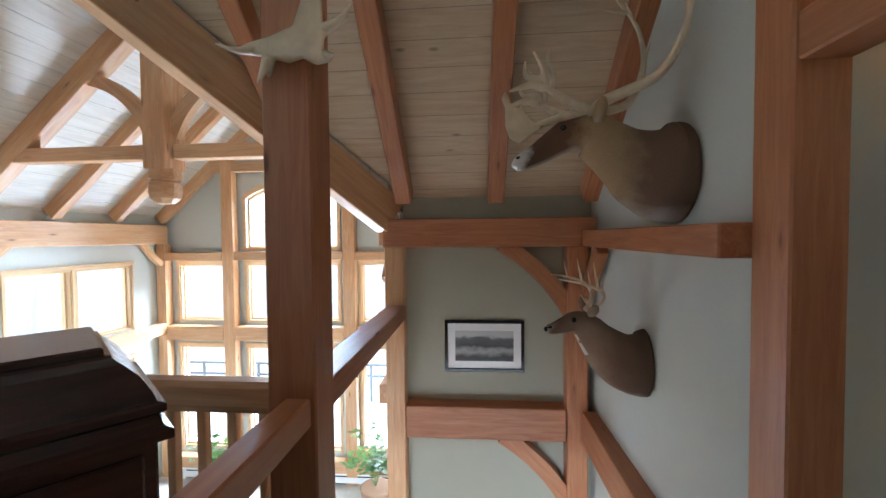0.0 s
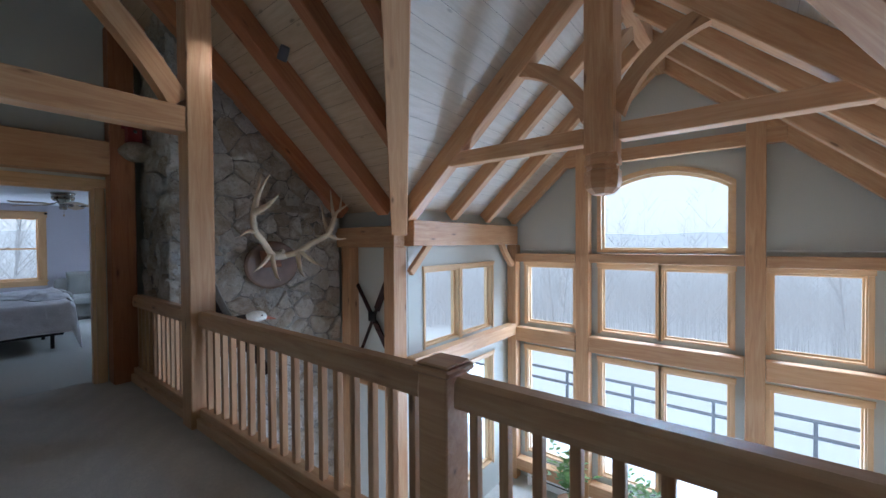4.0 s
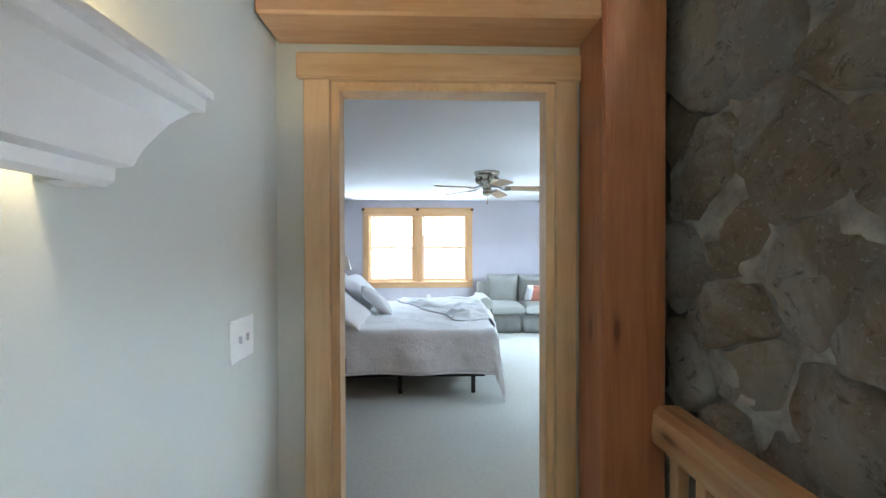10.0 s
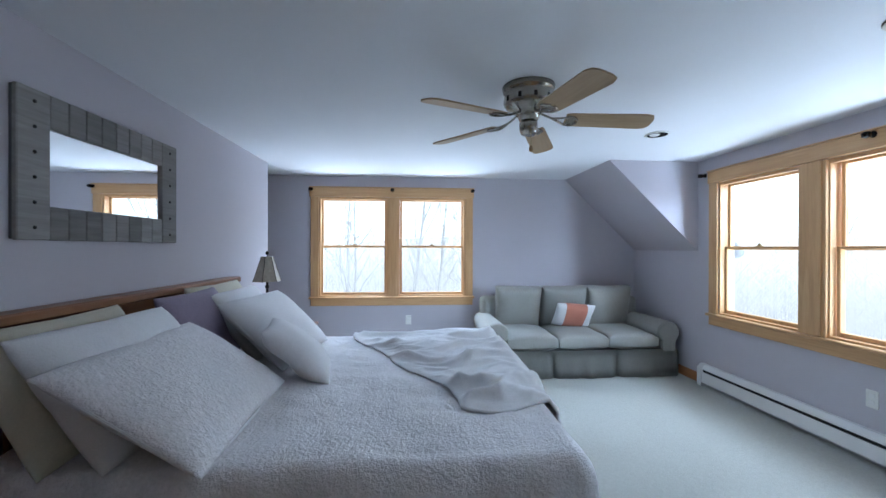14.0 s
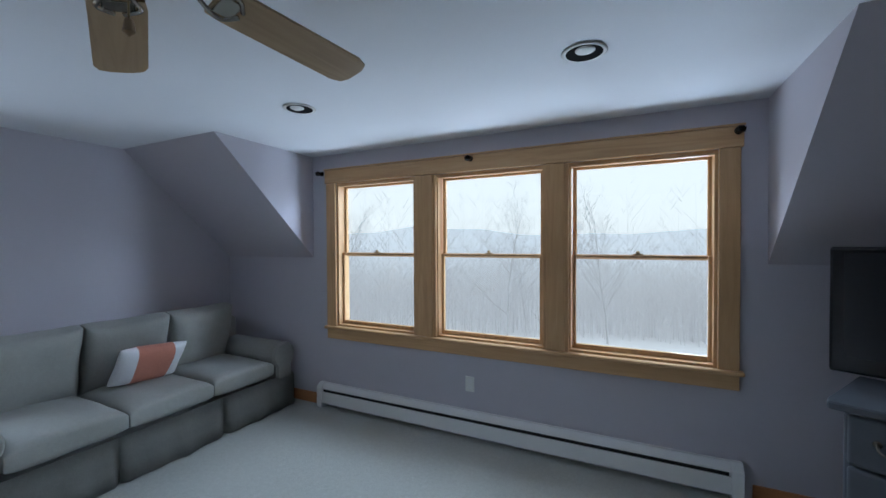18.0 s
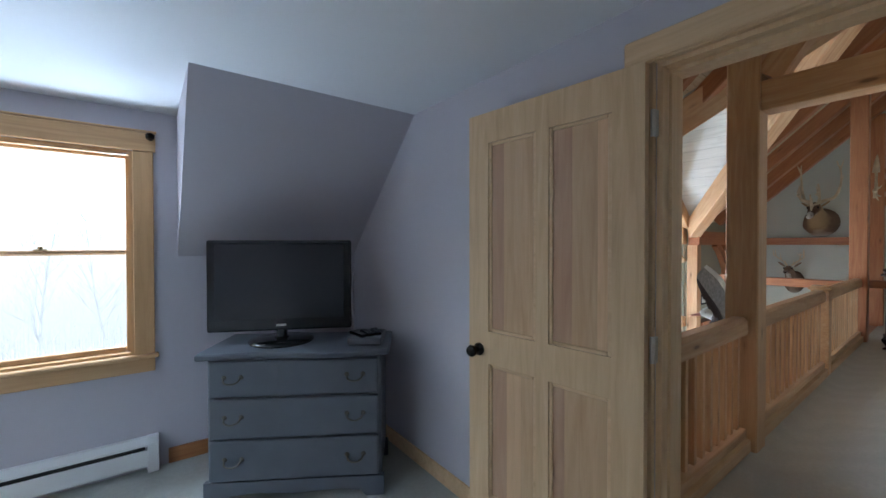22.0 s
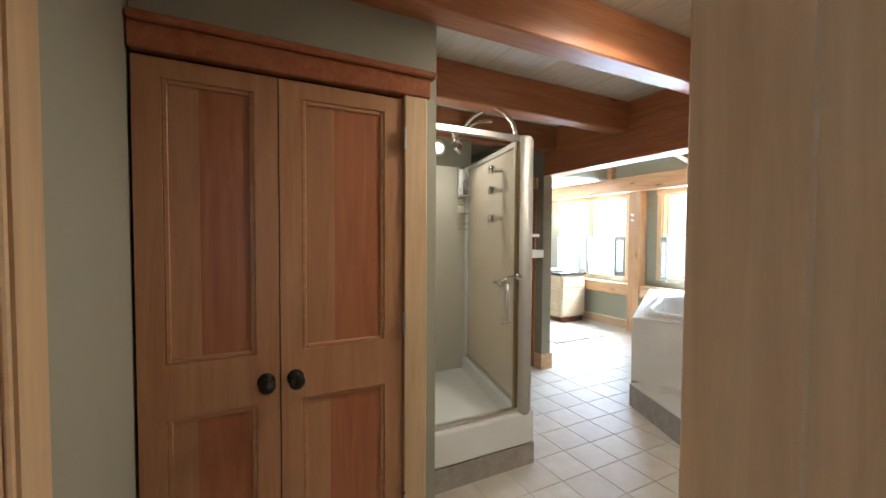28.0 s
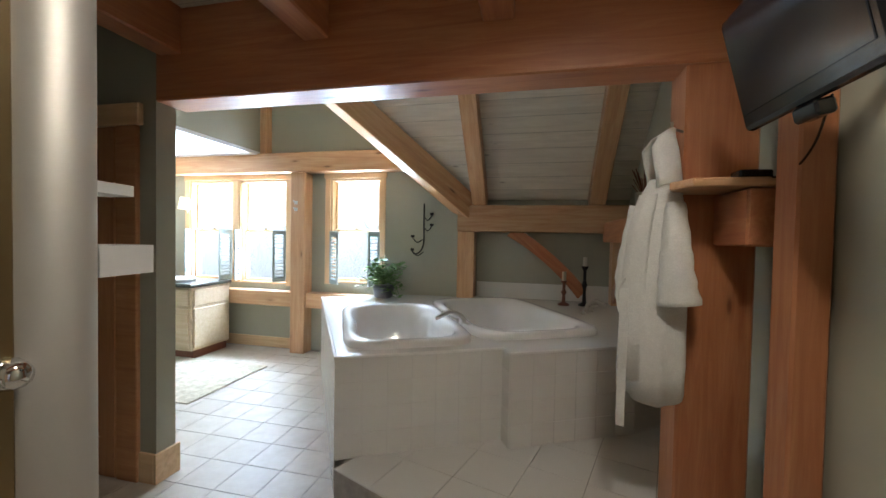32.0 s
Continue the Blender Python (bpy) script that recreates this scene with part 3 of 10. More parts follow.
def wall(name, plane, at, thick, u0, u1, z0, z1, openings, material, label, top=None):
    """A wall in the plane x=at or y=at, thick towards plus, from u0 to u1, with openings (ua, ub, za, zb) cut through it."""
    bm = bmesh.new()
    us = sorted({u0, u1, *[o[0] for o in openings], *[o[1] for o in openings]})
    zs = sorted({z0, z1, *[o[2] for o in openings], *[o[3] for o in openings]})
    cells = {}
    for i in range(len(us) - 1):
        for j in range(len(zs) - 1):
            cu, cz = (us[i] + us[i + 1]) / 2, (zs[j] + zs[j + 1]) / 2
            cells[i, j] = not any(o[0] < cu < o[1] and o[2] < cz < o[3] for o in openings)
    vs = {}

    def vert(i, j, k):
        if (i, j, k) not in vs:
            w = at + k * thick
            vs[i, j, k] = bm.verts.new((w, us[i], zs[j]) if plane == "x" else (us[i], w, zs[j]))
        return vs[i, j, k]

    for (i, j), full in cells.items():
        if not full:
            continue
        for k in (0, 1):
            bm.faces.new([vert(i, j, k), vert(i + 1, j, k), vert(i + 1, j + 1, k), vert(i, j + 1, k)])
        for di, dj, e in ((-1, 0, ((i, j), (i, j + 1))), (1, 0, ((i + 1, j), (i + 1, j + 1))), (0, -1, ((i, j), (i + 1, j))), (0, 1, ((i, j + 1), (i + 1, j + 1)))):
            if not cells.get((i + di, j + dj), False):
                (a, b), (c, d) = e
                bm.faces.new([vert(a, b, 0), vert(c, d, 0), vert(c, d, 1), vert(a, b, 1)])
    bmesh.ops.recalc_face_normals(bm, faces=bm.faces)
    return part(name, bm, material, None, label, kind="structure", category="wall")


TIMBER_CACHE = {}


def timber(name, p0, p1, w, h, parent=None, material=None, up=(0, 0, 1), bev=0.008, label="", arch=0.0):
    """A squared timber from p0 to p1 (its middle line), w wide and h deep; arch curves it sideways along up."""
    p0, p1 = Vector(p0), Vector(p1)
    d = p1 - p0
    length = d.length
    x = d.normalized()
    u = Vector(up)
    y = u.cross(x)
    if y.length < 1e-4:
        y = Vector((0, 1, 0)).cross(x)
    y.normalize()
    z = x.cross(y)
    m = Matrix(((x.x, y.x, z.x, p0.x), (x.y, y.y, z.y, p0.y), (x.z, y.z, z.z, p0.z), (0, 0, 0, 1)))
    key = (round(length, 3), w, h, bev, arch, material)
    if key not in TIMBER_CACHE:
        if arch:
            n = 10
            lo = [(length * i / n, -h / 2 + arch * 4 * (i / n) * (1 - i / n)) for i in range(n + 1)]
            hi = [(length * i / n, h / 2 + arch * 3.4 * (i / n) * (1 - i / n)) for i in range(n + 1)]
            bm = prism(lo + hi[::-1], -w / 2, w / 2, "y")
        else:
            bm = box(0, length, -w / 2, w / 2, -h / 2, h / 2, bev)
        me = mesh_of(bm, name)
        me.materials.append(material or M_TIMBER)
        TIMBER_CACHE[key] = me
    ob = part(name, TIMBER_CACHE[key], None, parent, label)
    ob.matrix_basis = m if parent is None else parent.matrix_basis.inverted() @ m
    return ob


# ---- plan ----
XE, XW = -7.70, -13.43            # bedroom east and west walls
YN, YS = 4.24, -0.23              # bedroom window wall, bed wall
ZC = 2.27                         # bedroom ceiling
XH = -7.57                        # hall face of the bedroom's wall
YH = 0.74                         # hall's inner wall
SL = 0.905                        # slope of both roofs
ZL = -2.72                        # lower floor
YE, ZE = 4.20, 1.70               # eave line of the main roof's rafters
XR = -3.21                        # ridge line of the window bay
Z_RIDGE = 3.86

# floors
part("floor_hall", joined(box(XH - 0.13, -5.5, 0.63, 2.02, -0.02, 0.0), box(-5.5, 1.5, -0.32, 2.02, -0.02, 0.0)), M_CARPET, None, "beige loop-pile carpet on the loft hall", kind="structure", category="floor")
part("floor_hall_deck", joined(box(XH, -5.5, 0.63, 2.0, -0.30, -0.024), box(-5.5, 1.5, -0.32, 2.0, -0.30, -0.024)), M_TIMBER, None, "timber deck under the loft hall", kind="structure", category="floor")
part("floor_corridor", box(1.504, 8.0, -0.2, 1.6, -0.02, 0.0), M_CARPET, None, "beige carpet in the far corridor", kind="structure", category="floor")
part("floor_bedroom", box(XW, XE, -2.4, YN, -0.02, 0.002), M_BEDCARPET, None, "cream cut-pile bedroom carpet", kind="structure", category="floor")
part("floor_lower", box(-8.0, 3.0, -1.4, 7.2, ZL - 0.1, ZL), plain("pale_lower_carpet", (0.52, 0.50, 0.46), 0.9, var=0.08), None, "pale carpet of the lower great room", kind="structure", category="floor")

# bedroom shell
door_hall = (0.935, 1.765, 0.0, 2.045)
door_bath = (-0.08, 0.622, 0.0, 2.045)
wall("wall_bedroom_east", "x", XE, 0.13, -2.4, 4.4, 0.0, 5.8, [door_hall, door_bath], M_LAV, "lavender painted bedroom wall with two doorways")
wall("wall_hall_end", "x", XH + 0.002, 0.006, 0.60, 4.3, 0.0, 5.8, [(door_hall[0] - 0.001, door_hall[1] + 0.001, 0, 2.046)], M_PALE, "pale painted end wall of the hall")
BW = (0.138, 1.971, 0.757, 2.01)
wall("wall_bedroom_west", "x", XW - 0.16, 0.16, -2.4, 4.4, 0.0, 2.6, [BW], M_LAV, "lavender painted bedroom wall with a double window")
NW = (-11.99, -9.17, 0.735, 2.01)
wall("wall_bedroom_north", "y", YN, 0.16, XW - 0.16, XE, 0.0, 2.6, [NW], M_LAV, "lavender painted dormer wall with a triple window")
part("wall_bedroom_south", box(-12.72, XE - 0.002, YS - 0.12, YS, 0.0, 2.4), M_LAV, None, "lavender painted wall behind the bed", kind="structure", category="wall")
part("wall_recess_south", box(XW, -12.0, -2.4, -2.3, 0.0, 2.4), M_LAV, None, "lavender painted wall of the recess", kind="structure", category="wall")
part("wall_recess_east", box(-12.1, -12.0, -2.3, YS - 0.12, 0.0, 2.4), M_LAV, None, "lavender painted wall of the recess", kind="structure", category="wall")
part("ceiling_bedroom", box(XW - 0.1, XE, -2.4, YN + 0.1, ZC, ZC + 0.12), M_CEIL, None, "white painted bedroom ceiling", kind="structure", category="ceiling")
for nm, a, b in (("slope_west", XW, -12.265), ("slope_east", -8.94, XE)):
    part("wall_" + nm, prism([(3.28, ZC + 0.01), (YN + 0.02, 1.33), (YN + 0.02, ZC + 0.01)], a + 0.001, b, "x"), M_LAV, None, "lavender painted sloping ceiling beside the dormer", kind="structure", category="wall")

# hall walls
wall("wall_hall_south", "y", YH - 0.12, 0.12, XH + 0.01, -5.50, 0.0, 2.62, [], M_PALE, "pale painted hall wall with a lit sconce")
part("wall_hall_return", box(-5.62, -5.50, -0.40, YH - 0.12, 0.0, 2.62), M_PALE, None, "pale painted return of the hall wall", kind="structure", category="wall")
part("wall_landing_south", box(-5.62, 8.0, -0.405, -0.305, -0.3, 6.4), M_PALE, None, "pale painted wall behind the landing", kind="structure", category="wall")
part("wall_upper_south", box(-7.5, -5.5, -0.3, -0.2, 2.63, 6.2), M_PALE, None, "pale wall above the hall", kind="structure", category="wall")
part("wall_upper_closing", box(-5.6, -5.5, -0.304, -0.20, 2.63, 6.2), M_PALE, None, "pale wall above the hall", kind="structure", category="wall")
part("ceiling_hall_bath", box(XH, -5.51, -0.2, YH - 0.02, 2.63, 2.68), M_PALE, None, "painted ledge above the hall wall", kind="structure", category="ceiling")

# east wall with the mounts, and the far wall
slope_z = lambda y: ZE + SL * (YE - y)
part("wall_mounts", prism([(2.02, ZL), (4.4, ZL), (4.4, slope_z(4.4) + 0.25), (2.02, slope_z(2.02) + 0.25)], 1.02, 1.16, "x"), M_PALE, None, "pale sage wall carrying the animal mounts", kind="structure", category="wall")
wall("wall_far", "x", 1.60, 0.12, -1.4, 2.02, -0.3, 6.3, [(0.40, 1.16, 0.0, 2.15)], M_PALE, "pale wall at the hall's far end with a cased opening")
part("wall_far_side", box(1.16, 1.60, 2.02, 2.10, -0.3, 4.2), M_PALE, None, "short pale wall beside the corner post", kind="structure", category="wall")
for y in (0.28, 1.16):
    part("wall_corridor", box(1.724, 8.0, y, y + 0.12, 0.0, 2.5), M_PALE, None, "pale corridor wall", kind="structure", category="wall")
part("wall_corridor_end", box(8.0, 8.1, 0.0, 1.6, 0.0, 2.5), M_PALE, None, "pale end wall of the corridor", kind="structure", category="wall")
part("ceiling_corridor", box(1.724, 8.0, 0.28, 1.28, 2.4, 2.5), M_CEIL, None, "white corridor ceiling", kind="structure", category="ceiling")

# great room north walls and window bay
part("wall_north_west", box(-7.565, -5.62, 4.28, 4.42, ZL, 2.0), M_PALE, None, "pale sage wall panel between posts", kind="structure", category="wall")
part("wall_north_east", box(-0.74, 1.02, 4.28, 4.42, ZL, 2.0), M_SAGE, None, "sage wall panel with a framed picture", kind="structure", category="wall")
YG = 7.13
GW = [(-5.30, -4.47), (-4.04, -3.255), (-3.185, -2.40), (-1.995, -1.165)]
ZUP, ZLOW = (0.04, 1.05), (-2.25, -0.42)
gable = [(a, b, z0, z1) for a, b in GW for z0, z1 in (ZUP, ZLOW)]
arch_n = 14
arch_pts = [(-2.40 - 1.64 * i / arch_n, 2.20 + 0.245 * math.sin(math.pi * i / arch_n) ** 0.8) for i in range(arch_n + 1)]


def gable_wall():
    wall("wall_gable", "y", YG + 0.02, 0.14, -5.75, -0.67, ZL, 1.32, gable, M_PALE, "pale gable wall full of windows")
    left = [(-5.75, 1.324), (-4.04, 1.324)] + [(p[0], p[1]) for p in arch_pts[::-1][:arch_n // 2 + 1]] + [(XR, 4.25), (-5.75, 1.90)]
    right = [(-0.67, 1.324), (-0.67, 1.90), (XR, 4.25)] + [(p[0], p[1]) for p in arch_pts[:arch_n // 2 + 1][::-1]] + [(-2.40, 1.324)]
    for poly in (left, right):
        part("wall_gable_upper", prism(poly, YG + 0.02, YG + 0.16, "y"), M_PALE, None, "pale gable wall beside the arched window", kind="structure", category="wall")


gable_wall()
SIDE = [(4.75, 5.53), (5.60, 6.47)]
side_open = [(a, b, z0, z1) for a, b in SIDE for z0, z1 in ((0.05, 1.08), (-2.25, -0.42))]
wall("wall_bay_west", "x", -5.74, 0.12, 4.43, 7.14, ZL, 1.9, side_open, M_PALE, "pale bay wall with windows")
wall("wall_bay_east", "x", -0.80, 0.12, 4.43, 7.14, ZL, 1.9, side_open, M_PALE, "pale bay wall with windows")

# roof boards of the main roof, open over the bay, and of the bay
B_MAIN = boards("whitewashed_roof_boards", "XY", 0.14, WASH)
RB = 0.24                         # boards lie above the rafters' lower edge
Y_RIDGE = -0.55


def roof_main():
    zb = lambda y: ZE + RB + SL * (YE - y)
    yv = YE - (Z_RIDGE - ZE) / SL + 0.0
    bm = bmesh.new()

    def sheet(pts):
        lo = [bm.verts.new((x, y, zb(y))) for x, y in pts]
        hi = [bm.verts.new((x, y, zb(y) + 0.06)) for x, y in pts]
        bm.faces.new(lo)
        bm.faces.new(hi[::-1])
        n = len(pts)
        for i in range(n):
            bm.faces.new((lo[i], lo[(i + 1) % n], hi[(i + 1) % n], hi[i]))

    hw = 2.30
    sheet([(-7.66, 4.45), (XR - hw - 0.15, 4.45), (XR - hw, YE), (XR, yv), (XR, Y_RIDGE), (-7.66, Y_RIDGE)])
    sheet([(XR, yv), (XR + hw, YE), (XR + hw + 0.15, 4.45), (2.4, 4.45), (2.4, Y_RIDGE), (XR, Y_RIDGE)])
    bmesh.ops.recalc_face_normals(bm, faces=bm.faces)
    part("ceiling_main_roof", bm, B_MAIN, None, "whitewashed tongue-and-groove boards of the main roof", kind="structure", category="ceiling")
    zr = zb(Y_RIDGE)
    bm = bmesh.new()
    v = [bm.verts.new(p) for p in ((-8.2, Y_RIDGE, zr), (8.2, Y_RIDGE, zr), (8.2, -2.8, zr - SL * 2.25), (-8.2, -2.8, zr - SL * 2.25))]
    bm.faces.new(v)
    bmesh.ops.solidify(bm, geom=bm.faces, thickness=0.06)
    part("ceiling_rear_slope", bm, B_MAIN, None, "boards of the rear roof slope", kind="structure", category="ceiling")
    part("wall_far_gable", prism([(-1.4, 6.0), (2.02, 6.3), (2.02, -0.3), (-1.4, -0.3)], 8.1, 8.2, "x"), M_PALE, None, "closing wall", kind="structure", category="wall")


roof_main()
B_BAY = boards("whitewashed_bay_boards", "YX", 0.14, [(0.58, 0.54, 0.47), (0.68, 0.64, 0.57), (0.75, 0.72, 0.66)])


def roof_bay():
    yv = YE - (Z_RIDGE - ZE) / SL
    for s in (-1, 1):
        bm = bmesh.new()
        pts = [(XR + s * 2.36, 4.1), (XR + s * 2.6, 7.3), (XR, 7.3), (XR, yv)]
        zf = lambda x: Z_RIDGE + RB - 0.03 - SL * abs(x - XR)
        lo = [bm.verts.new((x, y, zf(x))) for x, y in pts]
        hi = [bm.verts.new((x, y, zf(x) + 0.06)) for x, y in pts]
        bm.faces.new(lo)
        bm.faces.new(hi[::-1])
        for i in range(4):
            bm.faces.new((lo[i], lo[(i + 1) % 4], hi[(i + 1) % 4], hi[i]))
        bmesh.ops.recalc_face_normals(bm, faces=bm.faces)
        part("ceiling_bay_roof", bm, B_BAY, None, "whitewashed boards of the bay roof", kind="structure", category="ceiling")


roof_bay()

# timber frame of hall and great room
FRAME = empty("timber_frame", label="pegged fir timber frame of hall and great room", category="timber frame", kind="structure")
PW = 0.19
T = lambda name, a, b, w=PW, h=PW, **k: timber(name, a, b, w, h, FRAME, **k)
YP = 2.06                          # line of the hall posts
HALL_POSTS = [(-5.71, YP), (-0.75, YP), (1.10, YP)]
for x, y in HALL_POSTS:
    T("post", (x, y, ZL), (x, y, slope_z(y) + 0.02), material=M_SHADETIMBER if x > -1 else None)
T("post", (-7.46, 1.96, 0), (-7.46, 1.96, slope_z(1.96)), w=0.21, h=0.21, material=M_SHADETIMBER)
for x in (-6.49, -5.64, -0.80, 0.86):
    T("post", (x, 4.22, ZL), (x, 4.22, ZE - 0.30), w=0.18, h=0.22 if x in (-5.64, 0.86) else 0.18, material=M_SHADETIMBER if x > 0 else None)
T("beam", (-7.56, 4.19, ZE - 0.17), (-5.53, 4.19, ZE - 0.17), h=0.26)
T("beam", (-0.90, 4.19, ZE - 0.17), (1.02, 4.19, ZE - 0.17), h=0.26, material=M_SHADETIMBER)
T("beam", (-6.40, 4.20, -0.22), (-5.74, 4.20, -0.22), h=0.30)
T("beam", (-0.70, 4.20, -0.22), (0.76, 4.20, -0.22), h=0.30, material=M_SHADETIMBER)
T("beam", (0.96, 2.16, 1.47), (0.96, 4.11, 1.47), w=0.14, h=0.14, material=M_SHADETIMBER)
T("beam", (0.96, 2.16, -0.22), (0.96, 4.11, -0.22), w=0.14, h=0.28, material=M_SHADETIMBER)
# braces against the north wall
T("brace", (0.20, 4.20, 1.42), (0.80, 4.20, 0.82), w=0.10, h=0.15, arch=0.06, material=M_SHADETIMBER)
T("brace", (0.20, 4.20, -0.36), (0.80, 4.20, -0.98), w=0.10, h=0.15, arch=0.06, material=M_SHADETIMBER)
T("brace", (0.94, 4.12, 1.0), (0.94, 3.72, 1.40), w=0.09, h=0.12, material=M_SHADETIMBER)
# hall cross beams
T("beam", (-5.71, 0.62, 2.42), (-5.71, 1.965, 2.42), w=0.17, h=0.20)
T("beam", (-7.46, YH + 0.01, 2.34), (-7.46, 1.855, 2.34), w=0.20, h=0.34)
T("beam", (-7.35, 0.665, 2.70), (-5.50, 0.665, 2.70), w=0.16, h=0.16)
T("beam", (1.10, 0.3, 2.42), (1.10, 1.965, 2.42), w=0.17, h=0.22, material=M_SHADETIMBER)
T("beam", (1.10, 0.3, 2.15), (1.10, 1.965, 2.15), w=0.17, h=0.16, material=M_SHADETIMBER)
T("post", (1.10, 1.18, 0), (1.10, 1.18, 2.04), w=0.14, h=0.14, material=M_SHADETIMBER)
T("post", (1.10, 0.28, 0), (1.10, 0.28, 4.0), w=0.17, h=0.17, material=M_SHADETIMBER)
T("brace", (-5.71, 1.93, 2.55), (-5.71, 1.2, 3.4), w=0.12, h=0.16, arch=0.05)
T("brace", (1.10, 1.93, 2.6), (1.10, 1.2, 3.6), w=0.12, h=0.16, arch=0.05, material=M_SHADETIMBER)
# main rafters
for x in (-7.40, -6.56, -5.71, -0.70, 0.135, 0.97):
    y1 = -0.4
    rz = lambda y: slope_z(y) + 0.11
    T("rafter", (x, 4.15, rz(4.15)), (x, y1, rz(y1)), w=0.145 if x != -5.71 else 0.17, h=0.18, material=M_SHADETIMBER)
for k in (1, 2, 3):
    for s in (-1, 1):
        x = XR + s * (2.30 - 0.62 * k)
        y0 = YE - 0.62 * k - 0.05
        T("rafter", (x, y0, slope_z(y0) + 0.11), (x, -0.4, slope_z(-0.4) + 0.11), w=0.13, h=0.18, material=M_SHADETIMBER)
T("beam", (-7.56, 0.4, slope_z(0.4) - 0.05), (2.3, 0.4, slope_z(0.4) - 0.05), w=0.18, h=0.24)
# valley timbers
for s in (-1, 1):
    a = Vector((XR + s * 2.36, YE + 0.03, ZE - 0.02))
    b = Vector((XR, YE - (Z_RIDGE - ZE) / SL, Z_RIDGE + 0.06))
    T("valley_rafter", a, b, w=0.19, h=0.34)
# bay frame
for s in (-1, 1):
    xp = XR + s * 2.30
    T("plate", (xp, 4.33, 1.575), (xp, 7.04, 1.575), w=0.17, h=0.32)
    T("post", (xp, 7.04, ZL), (xp, 7.04, 1.41), w=0.17, h=0.17)
    T("sill_beam", (xp - s * 0.02, 4.33, -0.06), (xp - s * 0.02, 6.95, -0.06), w=0.16, h=0.19)
    T("brace", (xp - s * 0.02, 4.33, 1.08), (xp - s * 0.02, 4.72, 1.46), w=0.07, h=0.09)
    T("brace", (xp - s * 0.02, 6.95, 1.06), (xp - s * 0.02, 6.55, 1.46), w=0.07, h=0.09, arch=-0.03)
    T("principal_rafter", (XR + s * 2.34, 4.35, 1.80), (XR + s * 0.02, 4.35, Z_RIDGE + 0.06), w=0.16, h=0.22)
    for y in (5.25, 6.15, 7.02):
        T("rafter", (XR + s * 2.34, y, 1.83), (XR + s * 0.02, y, Z_RIDGE + 0.10), w=0.12, h=0.18)
    T("brace", (XR + s * 0.76, 4.35, 3.14), (XR + s * 0.12, 4.35, 2.56), w=0.09, h=0.15, arch=0.12)
    T("ridge_brace", (XR, 4.42, 2.95), (XR, 5.25, 3.62), w=0.10, h=0.12, arch=0.05) if s == 1 else None
T("collar", (XR - 1.78, 4.35, 2.375), (XR - 0.145, 4.35, 2.375), w=0.14, h=0.145)
T("collar", (XR + 0.145, 4.35, 2.375), (XR + 1.78, 4.35, 2.375), w=0.14, h=0.145)
T("king_post", (XR, 4.35, 2.20), (XR, 4.35, 3.90), w=0.24, h=0.28)
pend = lathe([(0.14, 0.36), (0.155, 0.30), (0.155, 0.26), (0.135, 0.25), (0.135, 0.22), (0.155, 0.21), (0.155, 0.12), (0.14, 0.06), (0.09, 0.012), (0.0, 0.0)][::-1], 8)
part("pendant", moved(pend, Matrix.Rotation(radians(22.5), 4, 'Z')), M_TIMBER, FRAME, "carved pendant of the king post", m=pose(XR, 4.35, 1.85))
T("ridge_beam", (XR, 2.1, Z_RIDGE + 0.07), (XR, 7.1, Z_RIDGE + 0.07), w=0.16, h=0.24)
for x in (-4.27, -2.15):
    T("post", (x, 7.02, ZL), (x, 7.02, 2.9 if x == -4.27 else 2.9), w=0.20, h=0.17)
T("beam", (-5.42, 7.02, 1.19), (-4.375, 7.02, 1.19), w=0.17, h=0.14)
T("beam", (-4.165, 7.02, 1.20), (-2.255, 7.02, 1.20), w=0.17, h=0.14)
T("beam", (-2.045, 7.02, 1.19), (-1.0, 7.02, 1.19), w=0.17, h=0.14)
for a, b in ((-5.42, -4.375), (-4.165, -2.255), (-2.045, -1.0)):
    T("beam", (a, 7.02, -0.14), (b, 7.02, -0.14), w=0.17, h=0.24)
    T("beam", (a, 7.02, -2.42), (b, 7.02, -2.42), w=0.17, h=0.20)
T("collar", (XR - 1.35, 7.0, 2.72), (XR + 1.35, 7.0, 2.72), w=0.12, h=0.18)
# loft edge
T("beam", (-7.5, 2.10, -0.21), (-5.81, 2.10, -0.21), w=0.16, h=0.40)
T("beam", (-5.61, 2.10, -0.21), (-0.85, 2.10, -0.21), w=0.16, h=0.40)
T("beam", (-0.65, 2.10, -0.21), (1.0, 2.10, -0.21), w=0.16, h=0.40, material=M_SHADETIMBER)
# rail beam across the stairwell edge
T("rail_beam", (-0.78, 2.17, 0.80), (-0.78, 4.12, 0.80), w=0.17, h=0.13, material=M_SHADETIMBER)
T("rail_beam", (-0.72, 1.955, 0.84), (-0.72, 1.05, 0.84), w=0.10, h=0.11, material=M_SHADETIMBER)
T("newel", (-0.72, 1.02, 0), (-0.72, 1.02, 0.98), w=0.10, h=0.10, material=M_SHADETIMBER)

# ---- outside ----


